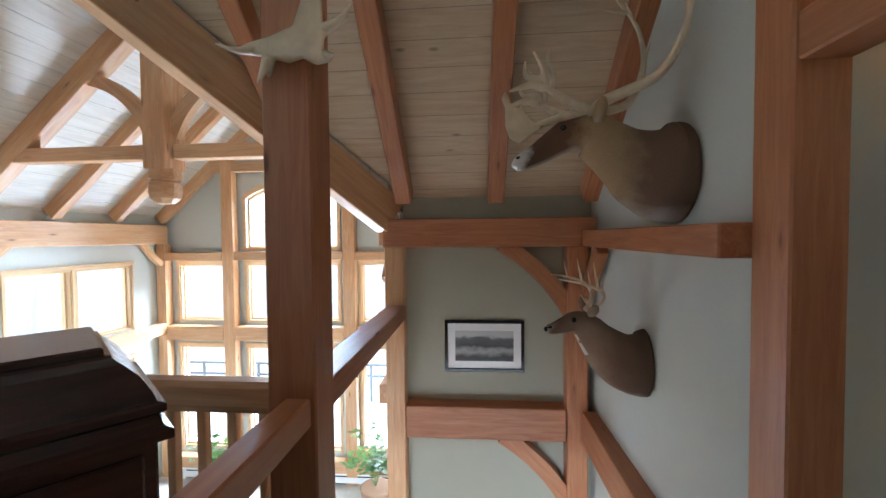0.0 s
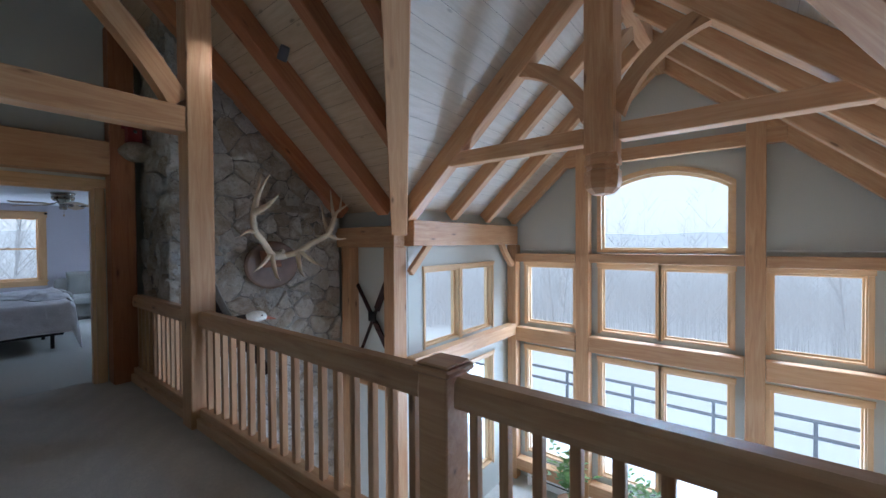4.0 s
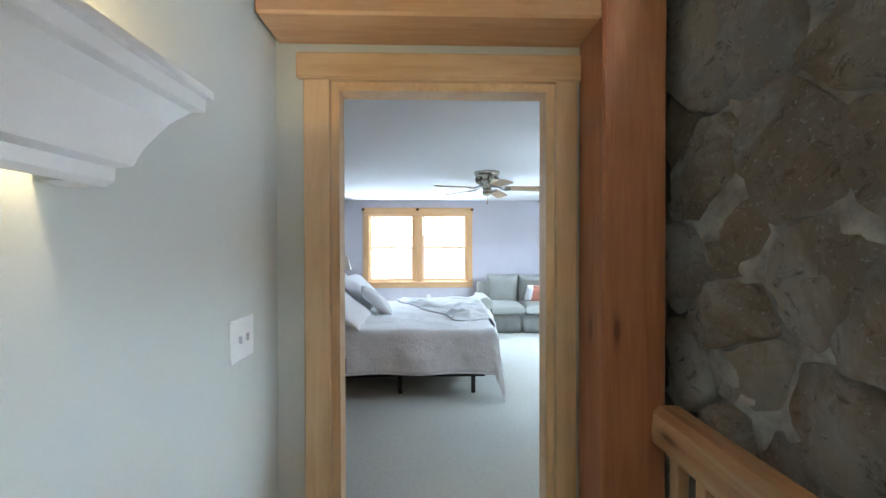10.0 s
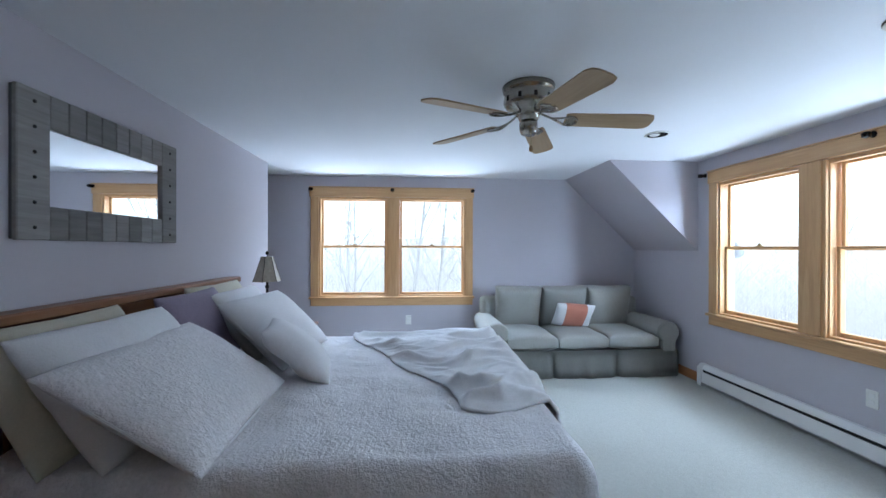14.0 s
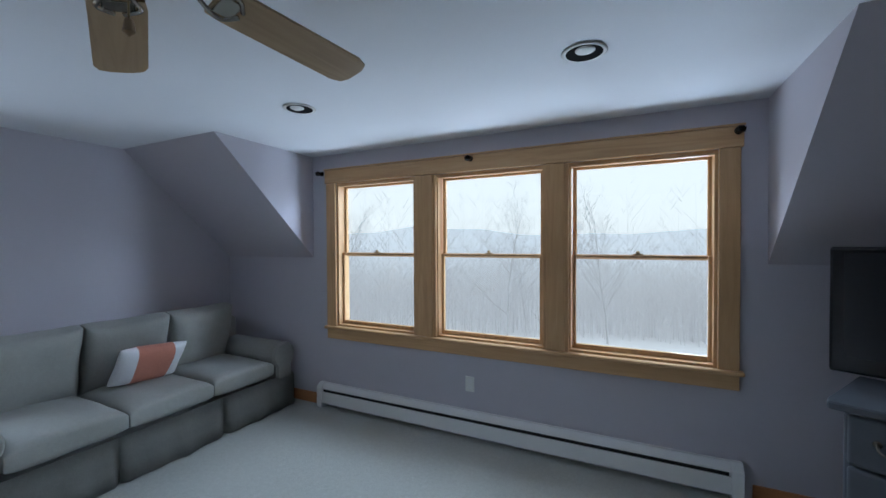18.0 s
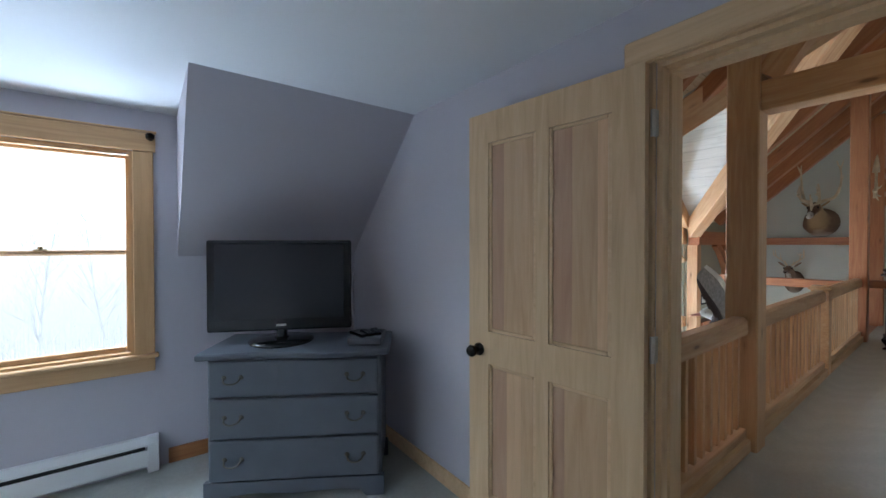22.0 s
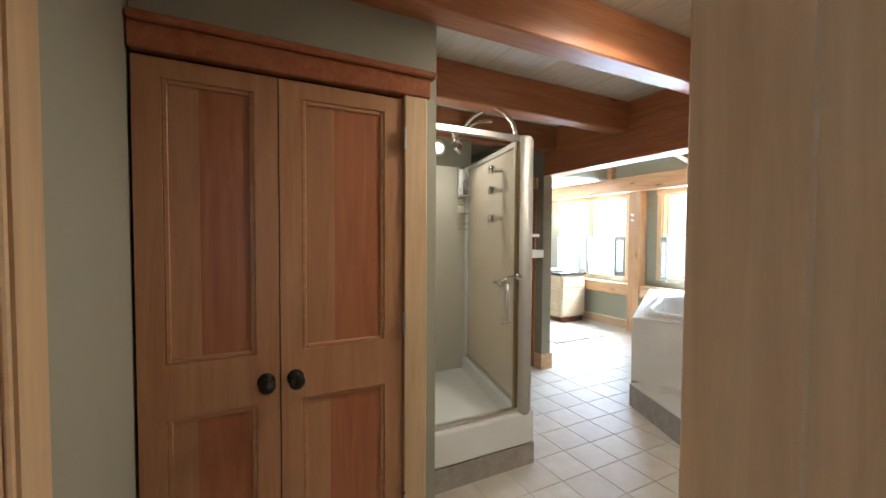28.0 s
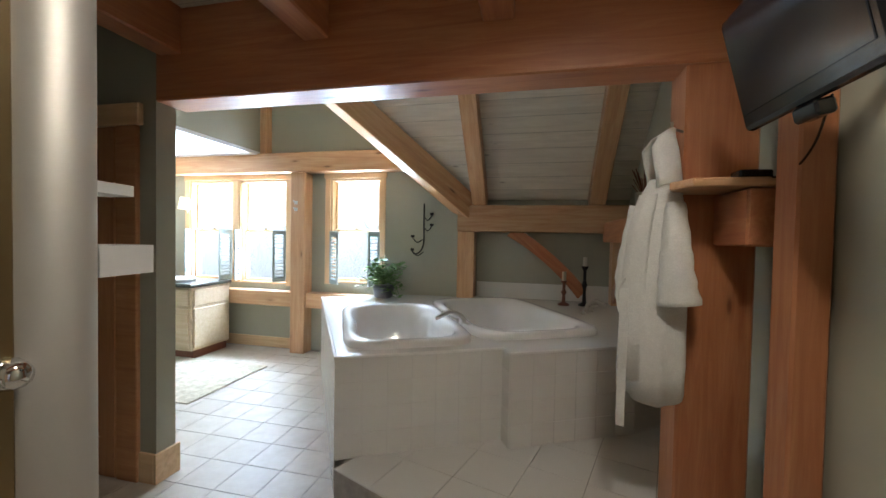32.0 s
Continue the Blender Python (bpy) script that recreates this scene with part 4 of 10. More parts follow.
_l = Mat("snow_and_hazed_far_forest", 0.9)
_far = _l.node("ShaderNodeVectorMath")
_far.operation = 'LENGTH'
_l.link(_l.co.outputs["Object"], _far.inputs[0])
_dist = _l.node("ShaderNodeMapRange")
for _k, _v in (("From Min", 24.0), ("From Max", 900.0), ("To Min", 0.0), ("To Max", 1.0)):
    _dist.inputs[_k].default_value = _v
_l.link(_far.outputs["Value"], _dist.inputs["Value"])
# Blue-grey air haze over the far forested hills, painted in by distance.
_haze_patch = _l.ramp(_l.noise(_l.coords((0.004, 0.004, 0.012), False), 1.0, 5, 0.6), [(0.54, (0.68, 0.725, 0.79)), (0.62, (0.75, 0.785, 0.84))])
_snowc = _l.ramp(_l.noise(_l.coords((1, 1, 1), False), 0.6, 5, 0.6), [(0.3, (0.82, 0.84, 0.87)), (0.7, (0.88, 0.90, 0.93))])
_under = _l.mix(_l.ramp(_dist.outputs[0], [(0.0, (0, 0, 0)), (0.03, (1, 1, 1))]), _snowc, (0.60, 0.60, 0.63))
_l.color(_l.mix(_l.ramp(_dist.outputs[0], [(0.12, (0, 0, 0)), (0.35, (1, 1, 1))]), _under, _haze_patch))
M_LAND = _l.m


def ground():
    """Snowy hillside that falls away from the house and rises to far hills."""
    bm = bmesh.new()
    rs = [0, 6, 12, 20, 32, 48, 70, 100, 150, 230, 350, 520, 780, 1100, 1500, 1900, 2300, 2800, 3400]
    seg = 72

    def height(x, y):
        r = math.hypot(x, y)
        z = -3.6 - 11.0 * min(1, max(0, (r - 14) / 60)) ** 1.2
        if r > 150:
            z -= min(60, (r - 150) * 0.12)
        if r > 1200:
            a = math.atan2(y, x)
            h = 60 + 75 * (0.5 + 0.5 * math.sin(a * 2.0 + 2.4)) * max(0.0, math.sin(a)) + 90 * noise.noise((3 * math.cos(a), 3 * math.sin(a), 0.3)) + 30 * noise.noise((9 * math.cos(a), 9 * math.sin(a), 2.3))
            z += max(0.0, h + 60) * min(1, (r - 1200) / 1300)
        return z

    rings = []
    for r in rs:
        rings.append([bm.verts.new((-5 + r * math.cos(2 * math.pi * i / seg), 2 + r * math.sin(2 * math.pi * i / seg), height(r * math.cos(2 * math.pi * i / seg), r * math.sin(2 * math.pi * i / seg)))) for i in range(seg if r else 1)])
    for i in range(seg):
        bm.faces.new((rings[0][0], rings[1][i], rings[1][(i + 1) % seg]))
    for a, b in zip(rings[1:], rings[2:]):
        for i in range(seg):
            bm.faces.new((a[i], b[i], b[(i + 1) % seg], a[(i + 1) % seg]))
    bmesh.ops.recalc_face_normals(bm, faces=bm.faces)
    part("ground", bm, M_LAND, None, "snow-covered hillside with far hills, blue-grey haze painted in by distance", smooth=True, kind="structure", category="ground")


ground()


def tree_mesh(seed, height, spread, depth=3, start=0.25):
    """A bare tree: tapered trunk with limbs that fork into twigs."""
    rnd = random.Random(seed)
    bm = bmesh.new()

    def limb(p, d, length, r, level):
        n = 4 if level < 2 else 3
        pts, rad = [p], [r]
        for i in range(n):
            d = (d + Vector((rnd.uniform(-1, 1), rnd.uniform(-1, 1), rnd.uniform(-0.2, 0.5))) * (0.08 + 0.10 * level)).normalized()
            pts.append(pts[-1] + d * length / n)
            rad.append(r * (1 - 0.8 * (i + 1) / n))
        seg = 6 if level == 0 else 3
        side = d.orthogonal().normalized()
        up = d.cross(side)
        rings = [[bm.verts.new(q + s * (math.cos(6.283 * k / seg) * side + math.sin(6.283 * k / seg) * up)) for k in range(seg)] for q, s in zip(pts, rad)]
        for a, b in zip(rings, rings[1:]):
            for k in range(seg):
                bm.faces.new((a[k], a[(k + 1) % seg], b[(k + 1) % seg], b[k]))
        if level < depth:
            count = (14, 7, 5, 3)[level]
            for _ in range(count):
                t = rnd.uniform(start if level == 0 else 0.2, 0.98)
                i = min(n - 1, int(t * n))
                q = pts[i].lerp(pts[i + 1], t * n - i)
                a = rnd.uniform(0, 6.283)
                out = Vector((math.cos(a), math.sin(a), rnd.uniform(0.3, 1.1))).normalized()
                nd = (d * 0.5 + out * spread).normalized()
                limb(q, nd, length * rnd.uniform(0.3, 0.55) * (1.15 - 0.5 * t if level == 0 else 1), max(0.007, r * 0.42 * (1.1 - 0.6 * t)), level + 1)

    limb(Vector((0, 0, -0.5)), Vector((0, 0, 1)), height, 0.007 * height + 0.02, 0)
    return mesh_of(bm, "bare_tree")


# Paler than the near bark: the distance haze is put into this colour.
M_FARWOOD = plain("haze_paled_bark", (0.66, 0.66, 0.68), 0.9, var=0.15, scale=2)
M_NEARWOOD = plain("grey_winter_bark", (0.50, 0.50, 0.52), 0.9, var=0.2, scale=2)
TREES = [tree_mesh(s, h, sp) for s, h, sp in ((1, 11, 0.9), (2, 13, 0.7), (3, 9, 1.1), (4, 12, 0.6))]
for me in TREES:
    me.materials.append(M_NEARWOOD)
rnd = random.Random(5)


def ground_z(x, y):
    r = math.hypot(x + 5, y - 2)
    return -3.6 - 11.0 * min(1, max(0, (r - 14) / 60)) ** 1.2


def plant_tree(x, y, k, s=1.0, label="bare leafless tree with frosted grey bark on the snow"):
    ob = part("bare_tree", TREES[k], None, None, label, category="tree", group="bare trees round the house")
    ob.matrix_basis = pose(x, y, ground_z(x, y), 0, 0, rnd.uniform(0, 360)) @ Matrix.Scale(s * (0.74 if y > 20 else 1.0), 4)
    return ob


for x, y, k, s in ((-17.2, 27, 2, 1.35), (-14.0, 31, 0, 1.15), (-11.2, 33, 3, 1.1), (-24, 30, 0, 1.2), (-29, 24, 1, 1.1),
                   (-31, 4.5, 0, 1.15), (-33, 1.0, 1, 1.2), (-30, 9.5, 2, 1.35), (-35, 7, 3, 1.2), (-38, -3, 0, 1.25), (-36, 14, 1, 1.2), (-32, -2.5, 2, 1.3), (-40, 3, 3, 1.2),
                   (-9, -22, 1, 1.0), (-4, -24, 0, 1.1), (0.5, -23, 2, 1.3), (3, -27, 3, 1.1), (-13, -26, 0, 1.1), (-6.5, -29, 3, 1.2), (-1.5, -31, 1, 1.2),
                   (9, 40, 0, 1.0), (4, 46, 1, 1.0), (-20, 44, 3, 1.1), (16, 36, 2, 1.2)):
    plant_tree(x, y, k, s)


def far_woods():
    """Far leafless woods: thin tapering trunks with short twigs, in one mesh."""
    r_ = random.Random(11)
    verts, faces = [], []

    def spike(x, y, z, h, w, lean):
        i = len(verts)
        a = r_.uniform(0, 3.14)
        c, s = math.cos(a) * w, math.sin(a) * w
        verts.extend([(x + c, y + s, z), (x - c, y - s, z), (x - s, y + c, z), (x + lean[0], y + lean[1], z + h)])
        faces.extend([(i, i + 1, i + 3), (i + 1, i + 2, i + 3), (i + 2, i, i + 3)])

    for _ in range(12500):
        a = r_.uniform(0, 2 * math.pi)
        r = 36 + 95 * r_.random() ** 0.8
        x, y = -5 + r * math.cos(a), 2 + r * math.sin(a)
        near_s = 1.32 if math.sin(a) > -0.35 and math.cos(a) > -0.80 else 1.45
        z = ground_z(x, y) if r < 150 else -20
        h = r_.uniform(7, 11.5) * near_s
        spike(x, y, z - 0.5, h, 0.038, (r_.uniform(-0.6, 0.6), r_.uniform(-0.6, 0.6)))
        for _k in range(20):
            b = r_.uniform(0, 6.283)
            t = r_.uniform(0.06, 0.97)
            l = (1.12 - t) * h * r_.uniform(0.18, 0.36)
            i = len(verts)
            zz = z + h * t
            verts.extend([(x, y, zz), (x, y, zz + 0.05), (x + math.cos(b) * l, y + math.sin(b) * l, zz + l * 1.3)])
            faces.append((i, i + 1, i + 2))
    me = bpy.data.meshes.new("far_woods")
    me.from_pydata(verts, [], faces)
    part("far_woods", me, M_FARWOOD, None, "bare winter woods below the house, haze painted into the bark colour", kind="stuff", category="woods")


far_woods()

fl_ = empty("outdoor_floodlight", pose(-12.42, YN + 0.50, 1.36), "grey outdoor floodlight under the dormer's eave", "floodlight")
part("bracket", tube([(-0.10, -0.30, 0.10), (0.0, -0.02, 0.06)], 0.02, 8), M_GREYPL, fl_)
for a in (-25, 30):
    part("lamp_head", moved(lathe([(0.0, 0.0), (0.07, 0.0), (0.075, 0.02), (0.05, 0.10), (0.03, 0.14), (0.0, 0.145)], 16), Matrix.Translation((0.03, 0.03 * (1 if a > 0 else -1), -0.04)) @ Matrix.Rotation(radians(a), 4, 'Y') @ Matrix.Rotation(radians(30), 4, 'X')), M_GREYWOOD, fl_, smooth=True)

# snow-covered deck outside the gable
part("deck", box(-9.5, 2.5, 7.35, 10.9, -3.0, -2.86), M_SNOW, None, "snow-covered deck outside the gable", kind="structure", category="deck")
DECK = empty("deck_railing", label="grey metal deck railing with two rails above the snow", category="railing")
for x in np.arange(-9.0, 2.4, 1.55):
    part("post", box(x - 0.03, x + 0.03, 10.6, 10.66, -2.86, -1.86, 0.004), M_GREYPL, DECK)
for z in (-1.90, -2.2):
    part("rail", box(-9.2, 2.4, 10.59, 10.67, z, z + 0.05, 0.006), M_GREYPL, DECK)

# ---- windows and doors ----


def window(name, m, width, z0, z1, sashes, casing=0.085, kind_="hung", label="", mat=None, depth=0.14, stool=True, latch=True, head=0.0, inner=True):
    """A window in local axes: x along the wall, y into the wall from the room face, z up. sashes: list of (x0, x1)."""
    mat = mat or M_PINE
    upright = {M_PINE: M_PINE_V, M_WINPINE: M_WINPINE_V}.get(mat, mat)
    w = empty(name, m, label, "window", kind="structure")
    c = casing
    if inner:
        for x0 in (-c, width):
            part("casing", box(x0, x0 + c, -0.022, 0.0, z0 - 0.02, z1, 0.004), upright, w)
        part("head_casing", joined(box(-c - 0.012, width + c + 0.012, -0.028, 0.0, z1 + 0.001, z1 + c + 0.012, 0.004), box(-c - 0.018, width + c + 0.018, -0.036, 0.0, z1 + c + 0.0125, z1 + c + 0.026, 0.004)), mat, w)
    jam = joined(box(0, 0.018, 0, depth, z0, z1), box(width - 0.018, width, 0, depth, z0, z1), box(0.018, width - 0.018, 0, depth, z1 - 0.018, z1), box(0.018, width - 0.018, 0, depth, z0, z0 + 0.02))
    part("jamb", jam, upright, w)
    if stool:
        part("window_sill", joined(box(-c - 0.02, width + c + 0.02, -0.045, 0.05, z0 - 0.022, z0 + 0.004, 0.006), box(-c, width + c, -0.02, 0.0, z0 - 0.11, z0 - 0.023, 0.004)), mat, w)
    for (a, b), (a2, b2) in zip(sashes, sashes[1:]):
        if a2 - b > 0.03:
            part("mullion", joined(box(b, a2, -0.020, depth, z0 + 0.005, z1 - 0.002, 0.004), box(b + 0.022, a2 - 0.022, -0.032, -0.0205, z0 + 0.005, z1 - 0.002, 0.004)), upright, w)
    for a, b in sashes:
        bd_ = 0.010
        part("stop_bead", joined(box(a, a + bd_, 0.004, 0.048, z0 + 0.02, z1 - 0.018, 0.002), box(b - bd_, b, 0.004, 0.048, z0 + 0.02, z1 - 0.018, 0.002), box(a + bd_, b - bd_, 0.004, 0.048, z1 - 0.028, z1 - 0.018, 0.002)), upright, w)
        a, b = a + 0.012, b - 0.012
        if kind_ == "hung":
            zm = (z0 + z1) / 2
            sets = [(z0 + 0.02, zm + 0.02, 0.05), (zm - 0.01, z1 - 0.018, 0.085)]
        else:
            sets = [(z0 + 0.016, z1 - 0.016, 0.06)]
        for za, zb, yy in sets:
            t, br = 0.026, 0.032
            s = part("sash", joined(box(a, a + t, yy, yy + 0.03, za, zb, 0.004), box(b - t, b, yy, yy + 0.03, za, zb, 0.004), box(a + t, b - t, yy, yy + 0.03, za, za + br, 0.004), box(a + t, b - t, yy, yy + 0.03, zb - t * 0.8, zb, 0.004)), upright, w)
            g = part("pane", box(a + t - 0.004, b - t + 0.004, yy + 0.013, yy + 0.017, za + br - 0.004, zb - t * 0.8 + 0.004), M_GLASS, s)
            g.visible_shadow = False
        if kind_ == "hung" and latch:
            part("latch", joined(box((a + b) / 2 - 0.03, (a + b) / 2 + 0.03, 0.035, 0.055, zm + 0.02, zm + 0.03, 0.003), moved(lathe([(0.012, 0), (0.012, 0.014), (0.004, 0.018)], 10), Matrix.Translation(((a + b) / 2, 0.045, zm + 0.03)))), M_BRASS, w)
    return w


north = lambda x, y: Matrix.Translation((x, y, 0))
west = lambda x, y: Matrix.Translation((x, y, 0)) @ Matrix.Rotation(radians(90), 4, 'Z')
south = lambda x, y: Matrix.Translation((x, y, 0)) @ Matrix.Rotation(radians(180), 4, 'Z')
east = lambda x, y: Matrix.Translation((x, y, 0)) @ Matrix.Rotation(radians(-90), 4, 'Z')

window("window_1", north(NW[0], YN), NW[1] - NW[0], NW[2], NW[3], [(0.0, 0.795), (0.995, 1.82), (1.99, 2.82)], 0.105, mat=M_WINPINE, label="pine triple sash window of the bedroom dormer")
window("window_2", west(XW, BW[0]), BW[1] - BW[0], BW[2], BW[3], [(0.0, 0.842), (0.99, 1.833)], 0.10, mat=M_WINPINE, label="pine double sash window of the bedroom")
for k, (a, b) in enumerate(GW):
    for z0, z1 in (ZUP, ZLOW):
        window("window_gable", north(a, YG + 0.02), b - a, z0, z1, [(0, b - a)], 0.05, "fixed", "pine framed fixed window of the gable", stool=False)


def arched():
    w = empty("window_arched", north(0, YG + 0.02), "pine framed arched window of the gable", "window", kind="structure")
    inner = [(-2.40, 1.33)] + arch_pts + [(-4.04, 1.33)]
    cx, cz = XR, 1.75
    sh = lambda k: [(cx + (x - cx) * k[0], cz + (z - cz) * k[1]) for x, z in inner]
    ring_o = sh((1.065, 1.10))

    def ringed(o, i, ya, yb):
        bm = bmesh.new()
        n = len(o)
        q = [[bm.verts.new((p[0], y, p[1])) for p in r] for r, y in ((o, ya), (i, ya), (i, yb), (o, yb))]
        for a, b in ((0, 1), (1, 2), (2, 3), (3, 0)):
            for k in range(n):
                bm.faces.new((q[a][k], q[a][(k + 1) % n], q[b][(k + 1) % n], q[b][k]))
        bmesh.ops.recalc_face_normals(bm, faces=bm.faces)
        return bm

    part("casing", ringed(ring_o, sh((0.995, 0.99)), -0.03, 0.0), M_PINE, w)
    part("sash", ringed(sh((0.999, 0.998)), sh((0.955, 0.93)), 0.05, 0.09), M_PINE, w)
    g = part("pane", prism(sh((0.96, 0.935)), 0.068, 0.072, "y"), M_GLASS, w)
    g.visible_shadow = False


arched()
for a, b in SIDE:
    for z0, z1 in ((0.05, 1.08), (-2.25, -0.42)):
        window("window_bay_west", west(-5.62, a), b - a, z0, z1, [(0, b - a)], 0.035, "fixed", "pine framed fixed window of the bay", stool=False)
        window("window_bay_east", east(-0.80, b), b - a, z0, z1, [(0, b - a)], 0.035, "fixed", "pine framed fixed window of the bay", stool=False)


def casing_door(name, m, width, height, label, cw=0.095, head=0.12, both=0.13, mat=None, stop=0.038, cw2=None):
    """Casing and jambs of a doorway; local x along the wall, y into the wall."""
    mat = mat or M_PINE
    cw2 = cw2 or cw
    d = empty(name, m, label, "door frame", kind="structure")
    for y0, y1 in ((-0.02, 0.0), (both, both + 0.02)):
        part("casing", box(-cw, 0.0, y0, y1, 0.0, height, 0.004), M_PINE_V, d)
        part("casing", box(width, width + cw2, y0, y1, 0.0, height, 0.004), M_PINE_V, d)
        part("head_casing", joined(box(-cw - 0.025, width + cw2 + 0.025, y0 - 0.006, y1 + 0.006, height + 0.001, height + head, 0.006), box(-0.004, width + 0.004, y0 - 0.003, y1 + 0.003, height - 0.004, height + 0.018, 0.003)), mat, d)
    part("jamb", joined(box(0.0, 0.02, 0, both, 0, height), box(width - 0.02, width, 0, both, 0, height), box(0.02, width - 0.02, 0, both, height - 0.02, height)), M_PINE_V, d)
    part("door_stop", joined(box(0.02, stop, 0.045, both - 0.002, 0, height - 0.02), box(width - stop, width - 0.02, 0.045, both - 0.002, 0, height - 0.02), box(stop, width - stop, 0.045, both - 0.002, height - 0.034, height - 0.02)), M_PINE_V, d)
    return d


f1 = casing_door("door_1", east(XE, 1.765), 0.83, 2.045, "pine casing of the doorway to the hall", cw=0.08, head=0.095, stop=0.030, cw2=0.095)
part("strike_plate", box(0.802, 0.811, 0.015, 0.042, 0.93, 0.99), M_BLACKMET, f1)
f2 = casing_door("door_2", east(XE, 0.622), 0.702, 2.045, "pine casing of the doorway to the bathroom", cw=0.09, head=0.095, stop=0.030, cw2=0.058)
part("strike_plate", box(0.670, 0.684, 0.03, 0.045, 0.95, 1.03), M_BLACKMET, f2)
for z in (0.25, 1.02, 1.79):
    part("hinge", joined(box(-0.004, 0.022, 0.004, 0.024, z, z + 0.10, 0.002), moved(lathe([(0.007, 0), (0.007, 0.10)], 8), Matrix.Translation((0.024, 0.0, z)))), M_WHITEPL, f2)
    part("hinge", joined(box(-0.002, 0.01, -0.028, -0.006, z, z + 0.09, 0.002), moved(lathe([(0.007, 0), (0.007, 0.09)], 8), Matrix.Translation((0.0, -0.03, z)))), M_STEEL, f1)


def panel_door(name, m, width, height, label, mats, panels, knob_x, knob_mat, thick=0.035, stile=0.115, knob_z=0.92, both=True):
    """A panelled door leaf in local axes: x from the hinge, y through it, z up. panels: (x0, x1, z0, z1)."""
    d = empty(name, m, label, "door")
    bm = bmesh.new()
    xs = sorted({0, width, *[p[0] for p in panels], *[p[1] for p in panels]})
    zs = sorted({0, height, *[p[2] for p in panels], *[p[3] for p in panels]})
    for i in range(len(xs) - 1):
        for j in range(len(zs) - 1):
            cx, cz = (xs[i] + xs[i + 1]) / 2, (zs[j] + zs[j + 1]) / 2
            if any(p[0] < cx < p[1] and p[2] < cz < p[3] for p in panels):
                continue
            for y in (0, thick):
                bm.faces.new([bm.verts.new(q) for q in ((xs[i], y, zs[j]), (xs[i + 1], y, zs[j]), (xs[i + 1], y, zs[j + 1]), (xs[i], y, zs[j + 1]))])
    for a, b, c, e in [(0, width, 0, height)] + panels:
        for p, q in (((a, c), (b, c)), ((b, c), (b, e)), ((b, e), (a, e)), ((a, e), (a, c))):
            bm.faces.new([bm.verts.new(r) for r in ((p[0], 0, p[1]), (q[0], 0, q[1]), (q[0], thick, q[1]), (p[0], thick, p[1]))])
    bmesh.ops.remove_doubles(bm, verts=bm.verts, dist=1e-5)
    bmesh.ops.recalc_face_normals(bm, faces=bm.faces)
    rot = Matrix.Rotation(radians(-90), 4, 'Y')
    part("leaf_frame", moved(bm, Matrix.Rotation(radians(90), 4, 'Y')), mats[0], d, m=rot)
    for n, (a, b, c, e) in enumerate(panels):
        cols = 3
        cuts = [a + (b - a) * f for f in (0, 0.22 + 0.1 * (n % 2), 0.62 + 0.06 * (n % 3), 1)]
        for k in range(cols):
            pb = box(cuts[k] - (0.012 if k == 0 else 0), cuts[k + 1] + (0.012 if k == cols - 1 else 0), 0.011, thick - 0.011, c - 0.012, e + 0.012)
            part("panel_stave", moved(pb, Matrix.Rotation(radians(90), 4, 'Y')), mats[1 + (n * 3 + k) % (len(mats) - 1)], d, m=rot)
        mo = 0.016
        part("moulding", joined(*[box(*q, 0.003) for y in (0.004, thick - 0.012) for q in ((a, a + mo, y, y + 0.008, c, e), (b - mo, b, y, y + 0.008, c, e), (a + mo, b - mo, y, y + 0.008, c, c + mo), (a + mo, b - mo, y, y + 0.008, e - mo, e))]), mats[0], d)
    prof = [(0.03, 0), (0.03, 0.006), (0.012, 0.01), (0.011, 0.03), (0.024, 0.042), (0.028, 0.056), (0.022, 0.068), (0.0, 0.072)]
    for y, s in ((0, 1), (thick, -1)) if both else ((0, 1),):
        part("knob", moved(lathe(prof, 16), Matrix.Translation((knob_x, y, knob_z)) @ Matrix.Rotation(radians(90 * s), 4, 'X')), knob_mat, d, smooth=True)
    return d


M_STAVE_A = M_DOORPINE
M_STAVE_B = wood("pinkish_pine_stave", (0.42, 0.22, 0.13), (0.52, 0.30, 0.18), (0.60, 0.38, 0.24), 0.42, knots=False, vary=0.06)
pd = panel_door("bedroom_door", Matrix.Translation((XE - 0.035, 1.775, 0.012)) @ Matrix.Rotation(radians(90 + 6), 4, 'Z'), 0.80, 2.02,
                "four-panel pine door standing open against the bedroom wall", [M_PINE, M_STAVE_A, M_STAVE_A, M_STAVE_B],
                [(0.11, 0.365, 1.01, 1.88), (0.425, 0.68, 1.01, 1.88), (0.11, 0.365, 0.24, 0.86), (0.425, 0.68, 0.24, 0.86)], 0.735, M_BRONZE)


bd = panel_door("bathroom_door", Matrix.Translation((-7.55, 0.566, 0.012)), 0.57, 2.01, "pine panel door folded back against the bathroom wall", [M_PINE, M_STAVE_A, M_STAVE_B],
                [(0.09, 0.48, 1.01, 1.88), (0.09, 0.48, 0.24, 0.86)], 0.51, M_BRONZE, both=False)
